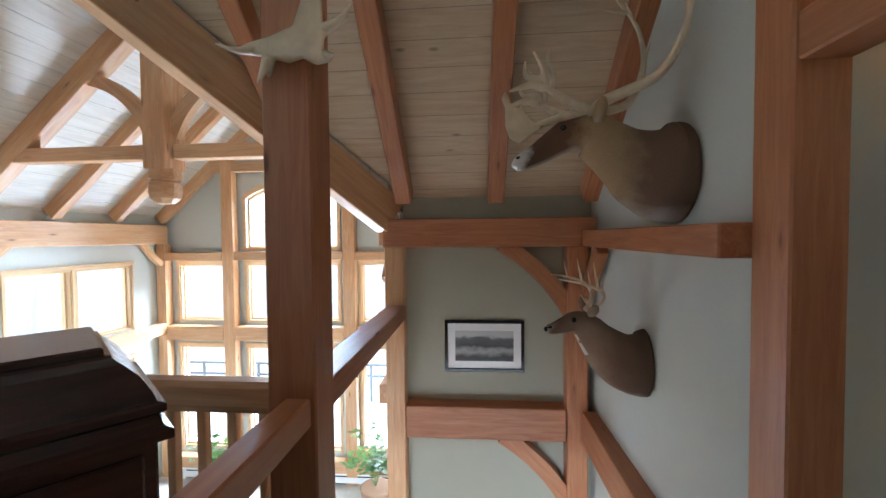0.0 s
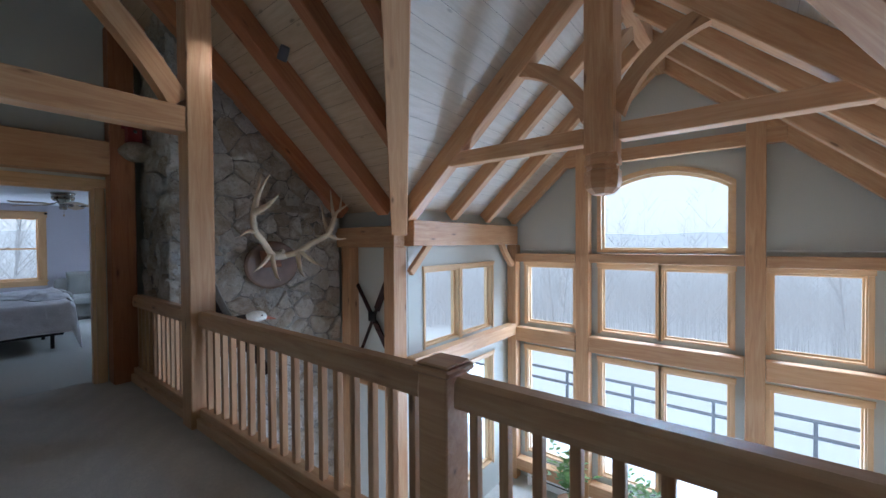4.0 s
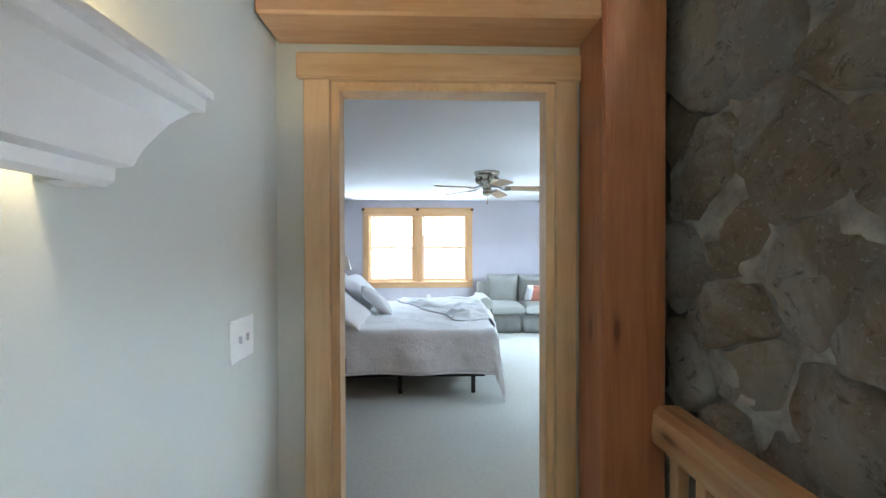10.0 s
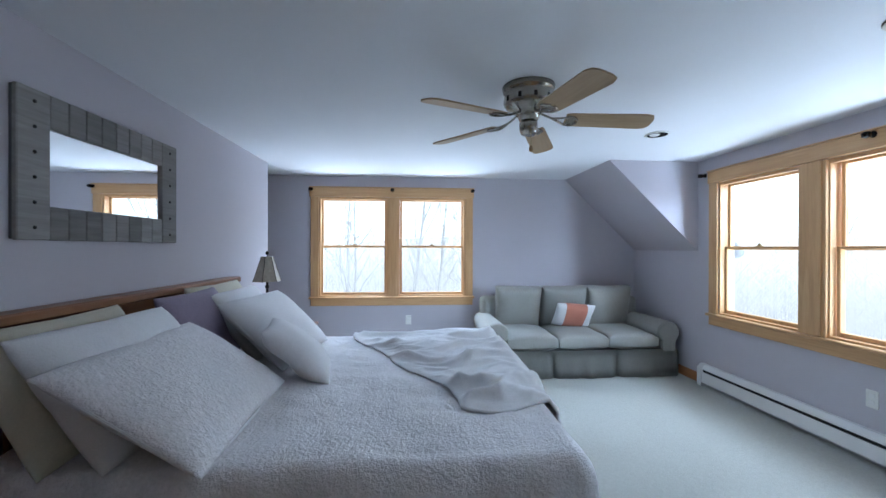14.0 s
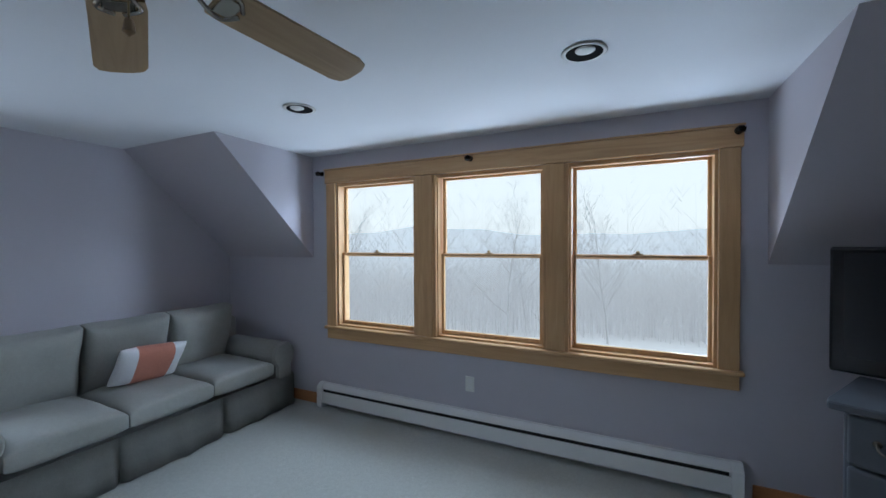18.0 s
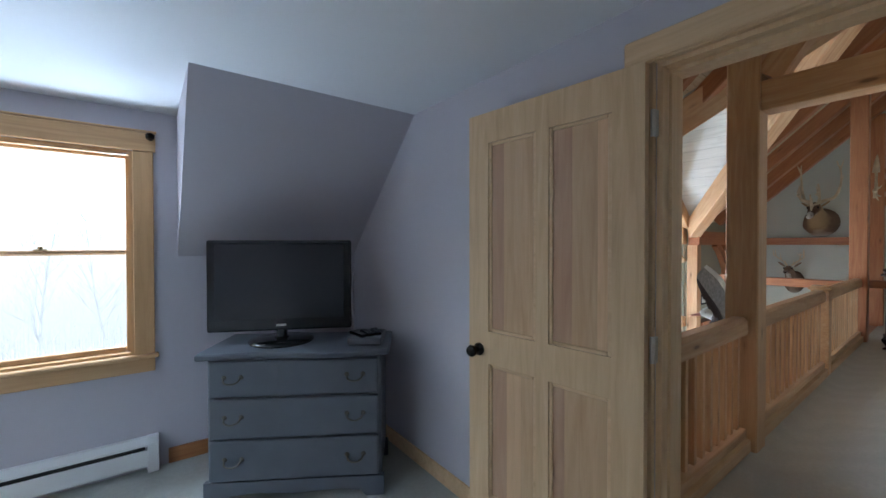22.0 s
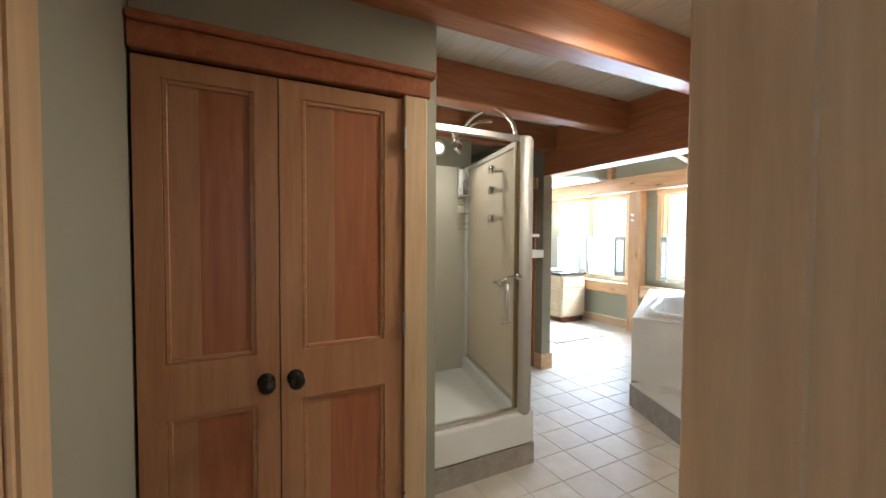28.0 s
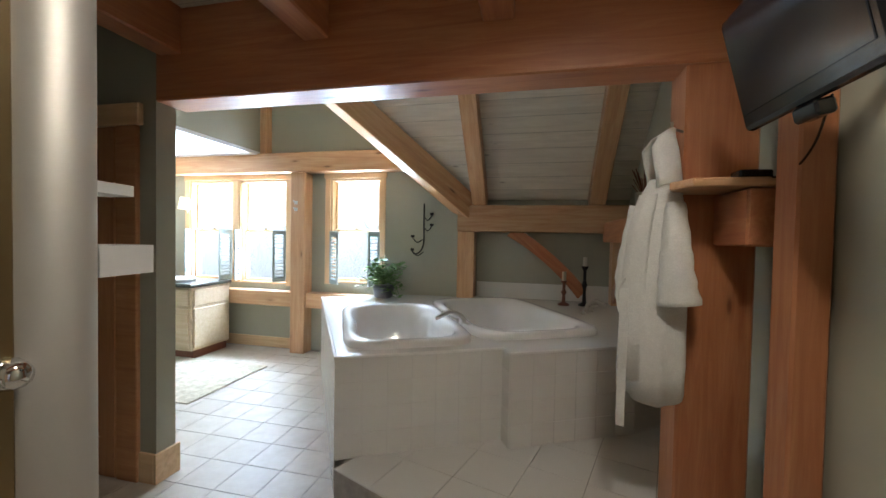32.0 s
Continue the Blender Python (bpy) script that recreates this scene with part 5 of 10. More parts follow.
# ---- railings ----
def railing(name, x0, x1, label, y=YP + 0.01, n=None, mat=None):
    r = empty(name, pose(0, 0, 0), label, "railing")
    prof = [(-0.05, 0.0), (-0.055, 0.02), (-0.05, 0.07), (-0.03, 0.085), (0.03, 0.085), (0.05, 0.07), (0.055, 0.02), (0.05, 0.0)]
    top = prism([(y + p[0], 0.80 + p[1] * 1.4) for p in prof], 0.0, x1 - x0, "x")
    part("handrail", top, M_TIMBER, r, m=Matrix.Translation((x0, 0, 0)))
    part("bottom_rail", box(0, x1 - x0, y - 0.05, y + 0.05, 0.085, 0.15, 0.006), M_TIMBER, r, m=Matrix.Translation((x0, 0, 0)))
    part("curb_board", box(0, x1 - x0, y - 0.075, y + 0.075, 0.0, 0.085, 0.004), M_TIMBER, r, m=Matrix.Translation((x0, 0, 0)))
    n = n or int((x1 - x0) / 0.125)
    me = None
    for i in range(n):
        xb = x0 + (i + 0.5) * (x1 - x0) / n
        if me is None:
            me = mesh_of(box(0, 0.65, -0.019, 0.019, -0.019, 0.019, 0.003), "baluster")
            me.materials.append(M_TIMBER)
        part("baluster", me, None, r, m=Matrix.Translation((xb, y, 0.15)) @ Matrix.Rotation(radians(-90), 4, 'Y'))
    return r


railing("hall_railing", -7.355, -5.81, "fir balcony railing with square balusters by the chimney", n=13)
railing("hall_railing", -5.61, -3.29, "fir balcony railing with square balusters over the great room", n=17)
railing("hall_railing", -3.10, -0.85, "fir balcony railing with square balusters over the great room", n=17)
nw_ = empty("railing_newel", pose(-3.195, YP + 0.01, 0), "square fir newel post of the balcony railing", "newel post")
part("shaft", moved(box(0, 0.92, -0.075, 0.075, -0.075, 0.075, 0.006), Matrix.Rotation(radians(-90), 4, 'Y')), M_TIMBER, nw_)
part("cap", joined(box(-0.095, 0.095, -0.095, 0.095, 0.92, 0.95, 0.008), box(-0.08, 0.08, -0.08, 0.08, 0.95, 0.965, 0.006)), M_TIMBER, nw_)

# ---- baseboards ----


def baseboard(x0, x1, y0, y1, mat=None, h=0.10):
    part("baseboard", box(x0, x1, y0, y1, 0.002, h, 0.003), mat or M_BASEFIR, None, "fir baseboard along the wall", kind="structure", category="baseboard")


baseboard(XE - 0.014, XE, 1.848, YN - 0.002, M_PINE)
baseboard(-9.0, XE - 0.016, YN - 0.014, YN)
baseboard(XW + 0.002, -12.24, YN - 0.014, YN)
baseboard(XW, XW + 0.014, -2.2, 0.1)
baseboard(-12.72, XE - 0.2, YS, YS + 0.014)
baseboard(XE - 0.014, XE, -0.2, -0.148, M_PINE)
baseboard(-7.44, -5.50, YH, YH + 0.014, M_PINE)
baseboard(-5.498, -5.484, -1.38, YH, M_PINE)
baseboard(XE - 0.014, XE, 0.714, 0.838, M_PINE)


# ---- chimney ----
def cells(w, h, size, seed, wide=1.25):
    """Random stone outlines that fill a rectangle w by h: polygons in (u, v)."""
    r_ = random.Random(seed)
    nx, ny = max(1, round(w / (size * wide))), max(1, round(h / size))
    seeds = []
    for j in range(ny):
        for i in range(nx):
            if r_.random() < 0.16:
                continue
            seeds.append(((i + 0.5 + 0.5 * (j % 2 - 0.5) + r_.uniform(-0.42, 0.42)) * w / nx, (j + 0.5 + r_.uniform(-0.42, 0.42)) * h / ny))
            if r_.random() < 0.34:
                seeds.append(((i + r_.uniform(0.1, 0.9)) * w / nx, (j + r_.uniform(0.1, 0.9)) * h / ny))
    out = []
    for k, s in enumerate(seeds):
        poly = [(0, 0), (w, 0), (w, h), (0, h)]
        for q in seeds:
            if q is s or abs(q[0] - s[0]) > 3.2 * size * wide or abs(q[1] - s[1]) > 3.2 * size:
                continue
            mx, my, dx, dy = (s[0] + q[0]) / 2, (s[1] + q[1]) / 2, q[0] - s[0], q[1] - s[1]
            res = []
            for a, b in zip(poly, poly[1:] + poly[:1]):
                fa, fb = (a[0] - mx) * dx + (a[1] - my) * dy, (b[0] - mx) * dx + (b[1] - my) * dy
                if fa <= 0:
                    res.append(a)
                if (fa < 0) != (fb < 0) and fa != fb:
                    t = fa / (fa - fb)
                    res.append((a[0] + t * (b[0] - a[0]), a[1] + t * (b[1] - a[1])))
            poly = res
            if len(poly) < 3:
                break
        if len(poly) >= 3:
            out.append(poly)
    return out


def stone_mesh(poly, r_, gap=0.006, depth=0.06):
    """One rough split stone on an outline, proud of its bed, with a few broken facets."""
    pts = []
    n = len(poly)
    for i in range(n):
        a, b = Vector(poly[i]), Vector(poly[(i + 1) % n])
        k = max(1, round((b - a).length / 0.026))
        pts += [a.lerp(b, t / k) for t in range(k)]
    for _ in range(r_.choice((1, 1, 2, 4))):
        pts = [pts[i] * 0.5 + (pts[i - 1] + pts[(i + 1) % len(pts)]) * 0.25 for i in range(len(pts))]
    c = sum(pts, Vector((0, 0))) / len(pts)
    ph = r_.uniform(0, 50)
    gap *= r_.uniform(0.2, 1.6)
    facets = [(depth * r_.uniform(0.95, 1.25), Vector((r_.uniform(-1, 1), r_.uniform(-1, 1))) * r_.uniform(0.1, 0.42)) for _ in range(r_.randint(2, 4))]
    bm = bmesh.new()
    rings = []
    for k, up in ((1.0, -0.3), (0.995, 0.45), (0.965, 0.78), (0.90, 0.95), (0.74, 1.0), (0.52, 1.02), (0.26, 1.03)):
        ring = []
        for p in pts:
            d = p - c
            q = c + d * k * max(0.3, 1 - gap / max(d.length, 0.01))
            z = depth * up
            if up > 0:
                z = max(min([z] + [h + g.dot(q - c) for h, g in facets]), depth * 0.5)
                z += 0.018 * noise.noise((q.x * 7 + ph, q.y * 7, ph)) + 0.020 * (0.35 - abs(noise.noise((q.x * 14, q.y * 14, ph + 4)))) + 0.009 * noise.noise((q.x * 36, q.y * 36, ph))
            j = 0.014 if k > 0.85 else 0.006
            ring.append(bm.verts.new((q.x + j * noise.noise((q.x * 18, q.y * 18, ph)), q.y + j * noise.noise((q.x * 18, q.y * 18, ph + 9)), max(z, -0.02))))
        rings.append(ring)
    for a, b in zip(rings, rings[1:]):
        for i in range(len(a)):
            bm.faces.new((a[i], a[(i + 1) % len(a)], b[(i + 1) % len(a)], b[i]))
    last = rings[-1]
    top = bm.verts.new((c.x, c.y, sum(v.co.z for v in last) / len(last)))
    for i in range(len(last)):
        bm.faces.new((last[i], last[(i + 1) % len(last)], top))
    bmesh.ops.recalc_face_normals(bm, faces=bm.faces)
    return bm


CX, CY0, CY1 = -6.68, 2.20, 4.10
CHIM = empty("chimney", pose(0, 0, 0), "fieldstone chimney breast rising through the hall", "chimney", kind="structure")
part("mortar_core", box(XH + 0.004, CX + 0.026, CY0 - 0.026, CY1 + 0.05, ZL, 4.6), M_MORTAR, CHIM)
CH_EAST = Matrix(((0, 0, 1, CX), (1, 0, 0, CY0 - 0.05), (0, 1, 0, -0.9), (0, 0, 0, 1)))
CH_SOUTH = Matrix(((1, 0, 0, XH + 0.06), (0, 0, -1, CY0), (0, 1, 0, -0.3), (0, 0, 0, 1)))


def lay_stones():
    r_ = random.Random(21)
    for m, w, h, size, seed, top in ((CH_EAST, CY1 - CY0 + 0.09, 4.7, 0.22, 3, True), (CH_SOUTH, CX - XH - 0.02, 4.1, 0.21, 8, False)):
        for poly in cells(w, h, size, seed, 1.2):
            part("stone", stone_mesh(poly, r_, depth=r_.uniform(0.035, 0.085)), M_STONE, CHIM, m=m)
    bms = []
    for poly in cells(CY1 - CY0, 1.8, 0.26, 33, 1.2):
        bms.append(moved(stone_mesh(poly, r_, depth=0.06), Matrix(((0, 0, 1, CX), (1, 0, 0, CY0), (0, 1, 0, ZL), (0, 0, 0, 1)))))
    part("lower_stones", joined(*bms), M_STONE, CHIM, kind="stuff", smooth=True)


lay_stones()
part("ledge_stone", stone_mesh([(0.0, 0.0), (0.60, 0.015), (0.61, 0.085), (0.30, 0.10), (0.01, 0.088)], random.Random(6), depth=0.15), M_STONE, CHIM, "long flat stone standing proud of the chimney", m=Matrix(((0, 0, 1, CX + 0.01), (1, 0, 0, 3.05), (0, 1, 0, 1.82), (0, 0, 0, 1))), smooth=True)

# ---- bathroom shell ----
ZB = 2.62
YB, YK = -5.18, -5.30
wall("wall_bath_west_paint", "x", XH + 0.002, 0.006, -5.6, 0.61, 0.0, 2.62, [(door_bath[0] - 0.001, door_bath[1] + 0.001, 0, 2.046)], M_SAGE, "sage painted bathroom wall beside the bedroom")
part("wall_bath_north", joined(box(XH + 0.01, -5.63, 0.61, 0.618, 0, ZB), box(-5.632, -5.624, -0.41, 0.61, 0, ZB), box(-5.63, -0.9, -0.415, -0.407, 0, ZB)), M_SAGE, None, "sage painted bathroom wall", kind="structure", category="wall")
part("wall_bath_west", box(XH + 0.01, -7.36, -2.36, -0.50, 0, ZB), M_SAGE, None, "sage painted bathroom wall behind the small television", kind="structure", category="wall")
part("wall_bath_tub", box(XH + 0.01, -7.46, -5.4, -2.361, 0, 4.2), M_SAGE, None, "sage painted wall beside the tub", kind="structure", category="wall")
bwin = [(-3.50, -2.06, 0.80, 2.10), (-4.73, -4.10, 0.85, 2.10)]
wall("wall_bath_south", "y", YB - 0.16, 0.16, -5.72, -0.9, 0.0, 4.6, bwin, M_SAGE, "sage painted bathroom wall with sash windows")
part("wall_bath_knee", box(-7.57, -5.72, YK - 0.12, YK, 0.0, 1.85), M_SAGE, None, "sage painted knee wall behind the tub", kind="structure", category="wall")
part("wall_bath_divider", box(-4.45, -0.95, -2.74, -2.62, 0.0, ZB), M_SAGE, None, "sage painted stub wall ending at the passage", kind="structure", category="wall")
part("wall_bath_east", box(-1.0, -0.9, -5.3, -0.42, 0.0, 4.6), M_SAGE, None, "sage painted far bathroom wall", kind="structure", category="wall")
part("wall_shower_east", box(-4.58, -4.46, -1.62, -0.42, 0.0, ZB), M_SAGE, None, "sage painted wall behind the shower", kind="structure", category="wall")
part("door_sill_bath", box(XE + 0.001, XH + 0.012, door_bath[0] + 0.002, door_bath[1] - 0.002, -0.02, 0.008, 0.003), M_BASEFIR, None, "fir door sill between carpet and bathroom tiles", kind="structure", category="door sill")
part("floor_bath", joined(box(XH + 0.01, -5.63, -5.3, 0.61, -0.05, -0.004), box(-5.63, -0.9, -5.3, -0.415, -0.05, -0.004)), M_GROUT, None, "grouted bathroom floor", kind="structure", category="floor")
B_BATH = boards("whitewashed_bath_boards", "XY", 0.13, [(0.60, 0.53, 0.43), (0.70, 0.63, 0.52), (0.78, 0.72, 0.61)])
part("ceiling_bath", joined(box(XH, -5.63, -2.82, 0.61, ZB, ZB + 0.05), box(-5.63, -0.9, -2.82, -0.41, ZB, ZB + 0.05)), B_BATH, None, "whitewashed boards of the bathroom ceiling", kind="structure", category="ceiling")


def bath_roof():
    """Main slope over the tub up to the valley, and the dormer's own slope."""
    zf = lambda y: 1.86 + SL * (y - YK)
    bm = bmesh.new()
    for pts in ([(-7.6, YK - 0.1), (-5.76, YK - 0.1), (-3.3, -2.85), (-3.3, -2.5), (-7.6, -2.5)],):
        lo = [bm.verts.new((x, y, zf(y))) for x, y in pts]
        hi = [bm.verts.new((x, y, zf(y) + 0.05)) for x, y in pts]
        bm.faces.new(lo)
        bm.faces.new(hi[::-1])
        for i in range(len(pts)):
            bm.faces.new((lo[i], lo[(i + 1) % len(pts)], hi[(i + 1) % len(pts)], hi[i]))
    bmesh.ops.recalc_face_normals(bm, faces=bm.faces)
    part("ceiling_bath_slope", bm, B_BATH, None, "whitewashed boards of the slope over the tub", kind="structure", category="ceiling")
    bm = bmesh.new()
    zd = lambda x: 1.86 + SL * min(x + 5.76, 2.46)
    pts = [(-5.76, YK - 0.1), (-3.3, -2.84), (-3.3, YK - 0.1)]
    bm.faces.new([bm.verts.new((x, y, zd(x))) for x, y in pts])
    bmesh.ops.solidify(bm, geom=bm.faces, thickness=0.05)
    part("ceiling_bath_dormer", bm, B_BATH, None, "whitewashed boards of the bathroom dormer", kind="structure", category="ceiling")
    part("wall_bath_bulkhead", box(-7.5, -0.9, -2.86, -2.82, ZB + 0.0, 4.6), M_SAGE, None, "sage bulkhead above the tie beam", kind="structure", category="wall")


bath_roof()
part("wall_bath_dormer_side", box(-3.2, -3.1, YB, -2.87, 2.42, 4.5), M_SAGE, None, "sage painted side wall of the bathroom dormer", kind="structure", category="wall")
part("ceiling_vanity", box(-3.2, -0.9, YB, -2.87, 2.38, 2.418), M_CEIL, None, "white dropped ceiling above the vanity", kind="structure", category="ceiling")
BF = empty("bath_timber_frame", label="fir timber frame of the bathroom", category="timber frame", kind="structure")
B = lambda name, a, b, w=0.18, h=0.18, **k: timber(name, a, b, w, h, BF, **k)
B("tie_beam", (-7.36, -2.72, 2.375), (-4.44, -2.72, 2.375), w=0.20, h=0.49, material=M_SHADETIMBER)
for x in (-7.2, -6.31, -5.42, -4.55):
    B("joist", (x, -2.62, 2.495), (x, 0.60 if x < -5.7 else -0.43, 2.495), w=0.14, h=0.25, material=M_SHADETIMBER)
B("post", (-7.30, -2.30, 0), (-7.30, -2.30, 2.36), w=0.10, h=0.12, material=M_SHADETIMBER)
B("post", (-7.21, -2.74, 0.2), (-7.21, -2.74, 2.14), w=0.27, h=0.19, material=M_SHADETIMBER)
B("shelf_beam", (-7.27, -2.39, 1.50), (-7.27, -5.2, 1.50), w=0.16, h=0.20, material=M_SHADETIMBER)
B("post", (-5.76, YK + 0.08, 0.0), (-5.76, YK + 0.08, 1.49), w=0.19, h=0.17)
B("plate", (-7.46, YK + 0.08, 1.635), (-5.66, YK + 0.08, 1.635), w=0.17, h=0.29)
B("brace", (-6.25, YK + 0.08, 1.50), (-7.0, YK + 0.08, 0.85), w=0.09, h=0.13, arch=0.05, material=M_SHADETIMBER)
B("brace", (-7.30, -5.0, 0.85), (-7.30, -4.45, 1.42), w=0.09, h=0.13, arch=-0.05, material=M_SHADETIMBER)
B("post", (-7.36, YK + 0.09, 0.0), (-7.36, YK + 0.09, 1.49), w=0.17, h=0.17)
B("post", (-3.76, -5.09, 0), (-3.76, -5.09, 2.16), w=0.19, h=0.17)
B("head_beam", (-5.66, -5.09, 2.28), (-1.0, -5.09, 2.28), w=0.17, h=0.23)
B("sill_beam", (-3.66, -5.10, 0.64), (-1.0, -5.10, 0.64), w=0.15, h=0.18)
B("sill_beam", (-4.9, -5.10, 0.64), (-3.86, -5.10, 0.64), w=0.15, h=0.18)
B("post", (-3.22, -5.12, 2.40), (-3.22, -5.12, 3.4), w=0.12, h=0.12)
B("valley_rafter", (-5.78, YK + 0.05, 1.74), (-3.4, -2.92, 3.90), w=0.18, h=0.26)
for x in (-5.90, -7.12):
    B("rafter", (x, YK + 0.05, 1.80), (x, -2.6, 1.80 + SL * (-2.6 - YK - 0.05)), w=0.16, h=0.16)
# baseboards of the bathroom
part("baseboard", box(-3.66, -1.0, YB, YB + 0.016, 0, 0.13, 0.003), M_PINE, None, "pine baseboard under the bathroom windows", kind="structure", category="baseboard")
part("baseboard", box(-7.36, -7.344, -2.2, -0.52, 0, 0.10, 0.003), M_PLASTER, None, "white tile base along the bathroom wall", kind="structure", category="baseboard")
part("baseboard", box(-4.468, -4.45, -2.76, -2.60, 0, 0.17, 0.003), M_PINE, None, "pine baseboard round the stub wall", kind="structure", category="baseboard")
part("baseboard", box(-4.45, -4.347, -2.618, -2.60, 0, 0.17, 0.003), M_PINE, None, "pine baseboard round the stub wall", kind="structure", category="baseboard")
part("trim", box(-4.345, -4.20, -2.617, -2.59, 0.0, 2.0, 0.004), M_CLOSETFIR, None, "fir casing of the bathroom closet", kind="structure", category="trim")
part("trim", box(-2.42, -2.30, -2.617, -2.59, 0.0, 2.0, 0.004), M_CLOSETFIR, None, "fir casing of the bathroom closet", kind="structure", category="trim")
part("trim", box(-4.37, -2.28, -2.618, -2.582, 2.0, 2.12, 0.005), M_PINE, None, "pine head casing of the bathroom closet", kind="structure", category="trim")
for x in (-4.196, -3.305):
    panel_door("bath_closet_door", Matrix.Translation((x, -2.585, 0.012)) @ Matrix.Rotation(0, 4, 'Z') @ Matrix.Scale(-1, 4, (0, 1, 0)), 0.885, 1.98, "closed fir panel door of the bathroom closet", [M_CLOSETFIR, M_REDFIR, M_REDFIR, M_CLOSETFIR],
               [(0.10, 0.785, 1.03, 1.88), (0.10, 0.785, 0.22, 0.88)], 0.83 if x < -4 else 0.055, M_BRONZE, thick=0.03, both=False)

window("window_bath_double", Matrix.Translation((-2.06, YB, 0)) @ Matrix.Rotation(math.pi, 4, 'Z'), 1.44, 0.80, 2.10, [(0.0, 0.66), (0.78, 1.44)], 0.07, label="pine double sash window of the bathroom", depth=0.15, stool=False)
window("window_bath_single", Matrix.Translation((-4.10, YB, 0)) @ Matrix.Rotation(math.pi, 4, 'Z'), 0.63, 0.85, 2.10, [(0.0, 0.63)], 0.07, label="pine single sash window of the bathroom", depth=0.15, stool=False)


def shutter(x, ang, w=0.17, z0=0.84, z1=1.47):
    s = empty("cafe_shutter", Matrix.Translation((x, YB + 0.035, 0)) @ Matrix.Rotation(radians(ang), 4, 'Z'), "blue-grey painted half-height cafe shutter at a window", "shutter", "bathroom shutters")
    part("shutter_frame", joined(box(0, 0.03, 0, 0.02, z0, z1, 0.003), box(w - 0.03, w, 0, 0.02, z0, z1, 0.003), box(0.03, w - 0.03, 0, 0.02, z0, z0 + 0.05, 0.003), box(0.03, w - 0.03, 0, 0.02, z1 - 0.05, z1, 0.003)), M_SHUTTER, s)
    for i in range(14):
        z = z0 + 0.06 + i * (z1 - z0 - 0.12) / 13
        part("slat", moved(box(0.03, w - 0.03, -0.014, 0.014, -0.003, 0.003), Matrix.Translation((0, 0.01, z)) @ Matrix.Rotation(radians(40), 4, 'X')), M_SHUTTER, s)


for x, a in ((-2.06, 120), (-2.72, 75), (-2.84, 110), (-3.50, 65), (-4.10, 150), (-4.73, 65)):
    shutter(x, a)

# ---- linen closet ----
XC = -6.27
CL = empty("linen_closet", pose(0, 0, 0), "built-in linen closet with two closed fir panel doors", "closet")
part("side_wall", box(XC + 0.03, -4.59, -0.44, -0.42, 0, ZB), M_SAGE, CL)
part("upper_wall", box(XC + 0.012, XC + 0.03, -0.44, 0.605, 2.12, ZB), M_SAGE, CL)
part("body", box(XC + 0.055, XC + 0.08, -0.41, 0.60, 0.0, 2.1), M_BLACKMET, CL)
part("casing", box(XC - 0.02, XC + 0.03, -0.385, -0.285, 0.0, 2.04, 0.004), M_PINE_V, CL)
part("plinth_block", box(XC - 0.03, XC + 0.03, -0.392, -0.28, 0.0, 0.16, 0.004), M_PINE, CL)
part("wall_end", box(XC + 0.01, XC + 0.03, -0.44, -0.386, 0.0, 2.12), M_SAGE, CL)
part("head_casing", joined(box(XC - 0.026, XC + 0.03, -0.40, 0.605, 2.04, 2.12, 0.005), box(XC - 0.045, XC + 0.03, -0.42, 0.605, 2.12, 2.145, 0.006)), M_REDFIR, CL)
for y0, y1, kx in ((-0.28, 0.183, 0.415), (0.187, 0.60, 0.045)):
    w = y1 - y0
    pa = [(0.075, w - 0.075, 1.03, 1.94), (0.075, w - 0.075, 0.20, 0.85)]
    d = panel_door("closet_door", Matrix.Translation((XC - 0.005, y0, 0.025)) @ Matrix.Rotation(radians(90), 4, 'Z') @ Matrix.Scale(-1, 4, (0, 1, 0)), w, 2.0, "", [M_CLOSETFIR, M_REDFIR, M_REDFIR, M_CLOSETFIR], pa, kx, M_BRONZE, thick=0.03, knob_z=0.93, both=False)
    d.parent = CL
    for k in ("category", "label"):
        if k in d:
            del d[k]
for z in (0.32, 1.07, 1.82):
    part("hinge", joined(box(XC - 0.03, XC - 0.004, -0.29, -0.28, z, z + 0.09, 0.002), moved(lathe([(0.006, 0), (0.006, 0.09)], 8), Matrix.Translation((XC - 0.028, -0.282, z)))), M_STEEL, CL)

# ---- shower ----
SH = empty("shower_cabin", pose(0, 0, 0), "glass shower cabin with a white pan and nickel column", "shower")
xf, ys0, ys1, xb = -5.80, -0.45, -1.27, -4.60
sp0, sp1 = Vector((xf + 0.05, ys1 - 0.03)), Vector((xb - 0.01, -1.56))
SIDE_LEN = (sp1 - sp0).length
SHS = Matrix.Translation((*sp0, 0)) @ Matrix.Rotation(math.atan2((sp1 - sp0).y, (sp1 - sp0).x), 4, 'Z')
part("tiled_plinth", prism([(xf - 0.02, ys0 + 0.005), (xf - 0.02, ys1 - 0.10), (xb, -1.66), (xb, ys0 + 0.005)], 0, 0.14, "z"), M_RISER, SH)
part("pan", joined(box(xf - 0.03, xf + 0.07, ys1 - 0.09, ys0, 0.142, 0.36, 0.02, 3), moved(box(-0.02, SIDE_LEN, -0.05, 0.045, 0.142, 0.36, 0.02, 3), SHS), prism([(xf + 0.06, ys0), (xf + 0.06, ys1 - 0.03), (xb, -1.56), (xb, ys0)], 0.142, 0.24, "z")), M_TUB, SH)
part("back_panel", joined(box(xb - 0.025, xb, -1.56, ys0, 0.24, 2.10, 0.004), box(xf + 0.02, xb - 0.026, ys0 - 0.022, ys0, 0.24, 2.10, 0.004), box(xb - 0.30, xb - 0.026, -1.10, ys0 - 0.023, 0.24, 0.62, 0.03, 3)), M_SHOWER, SH)
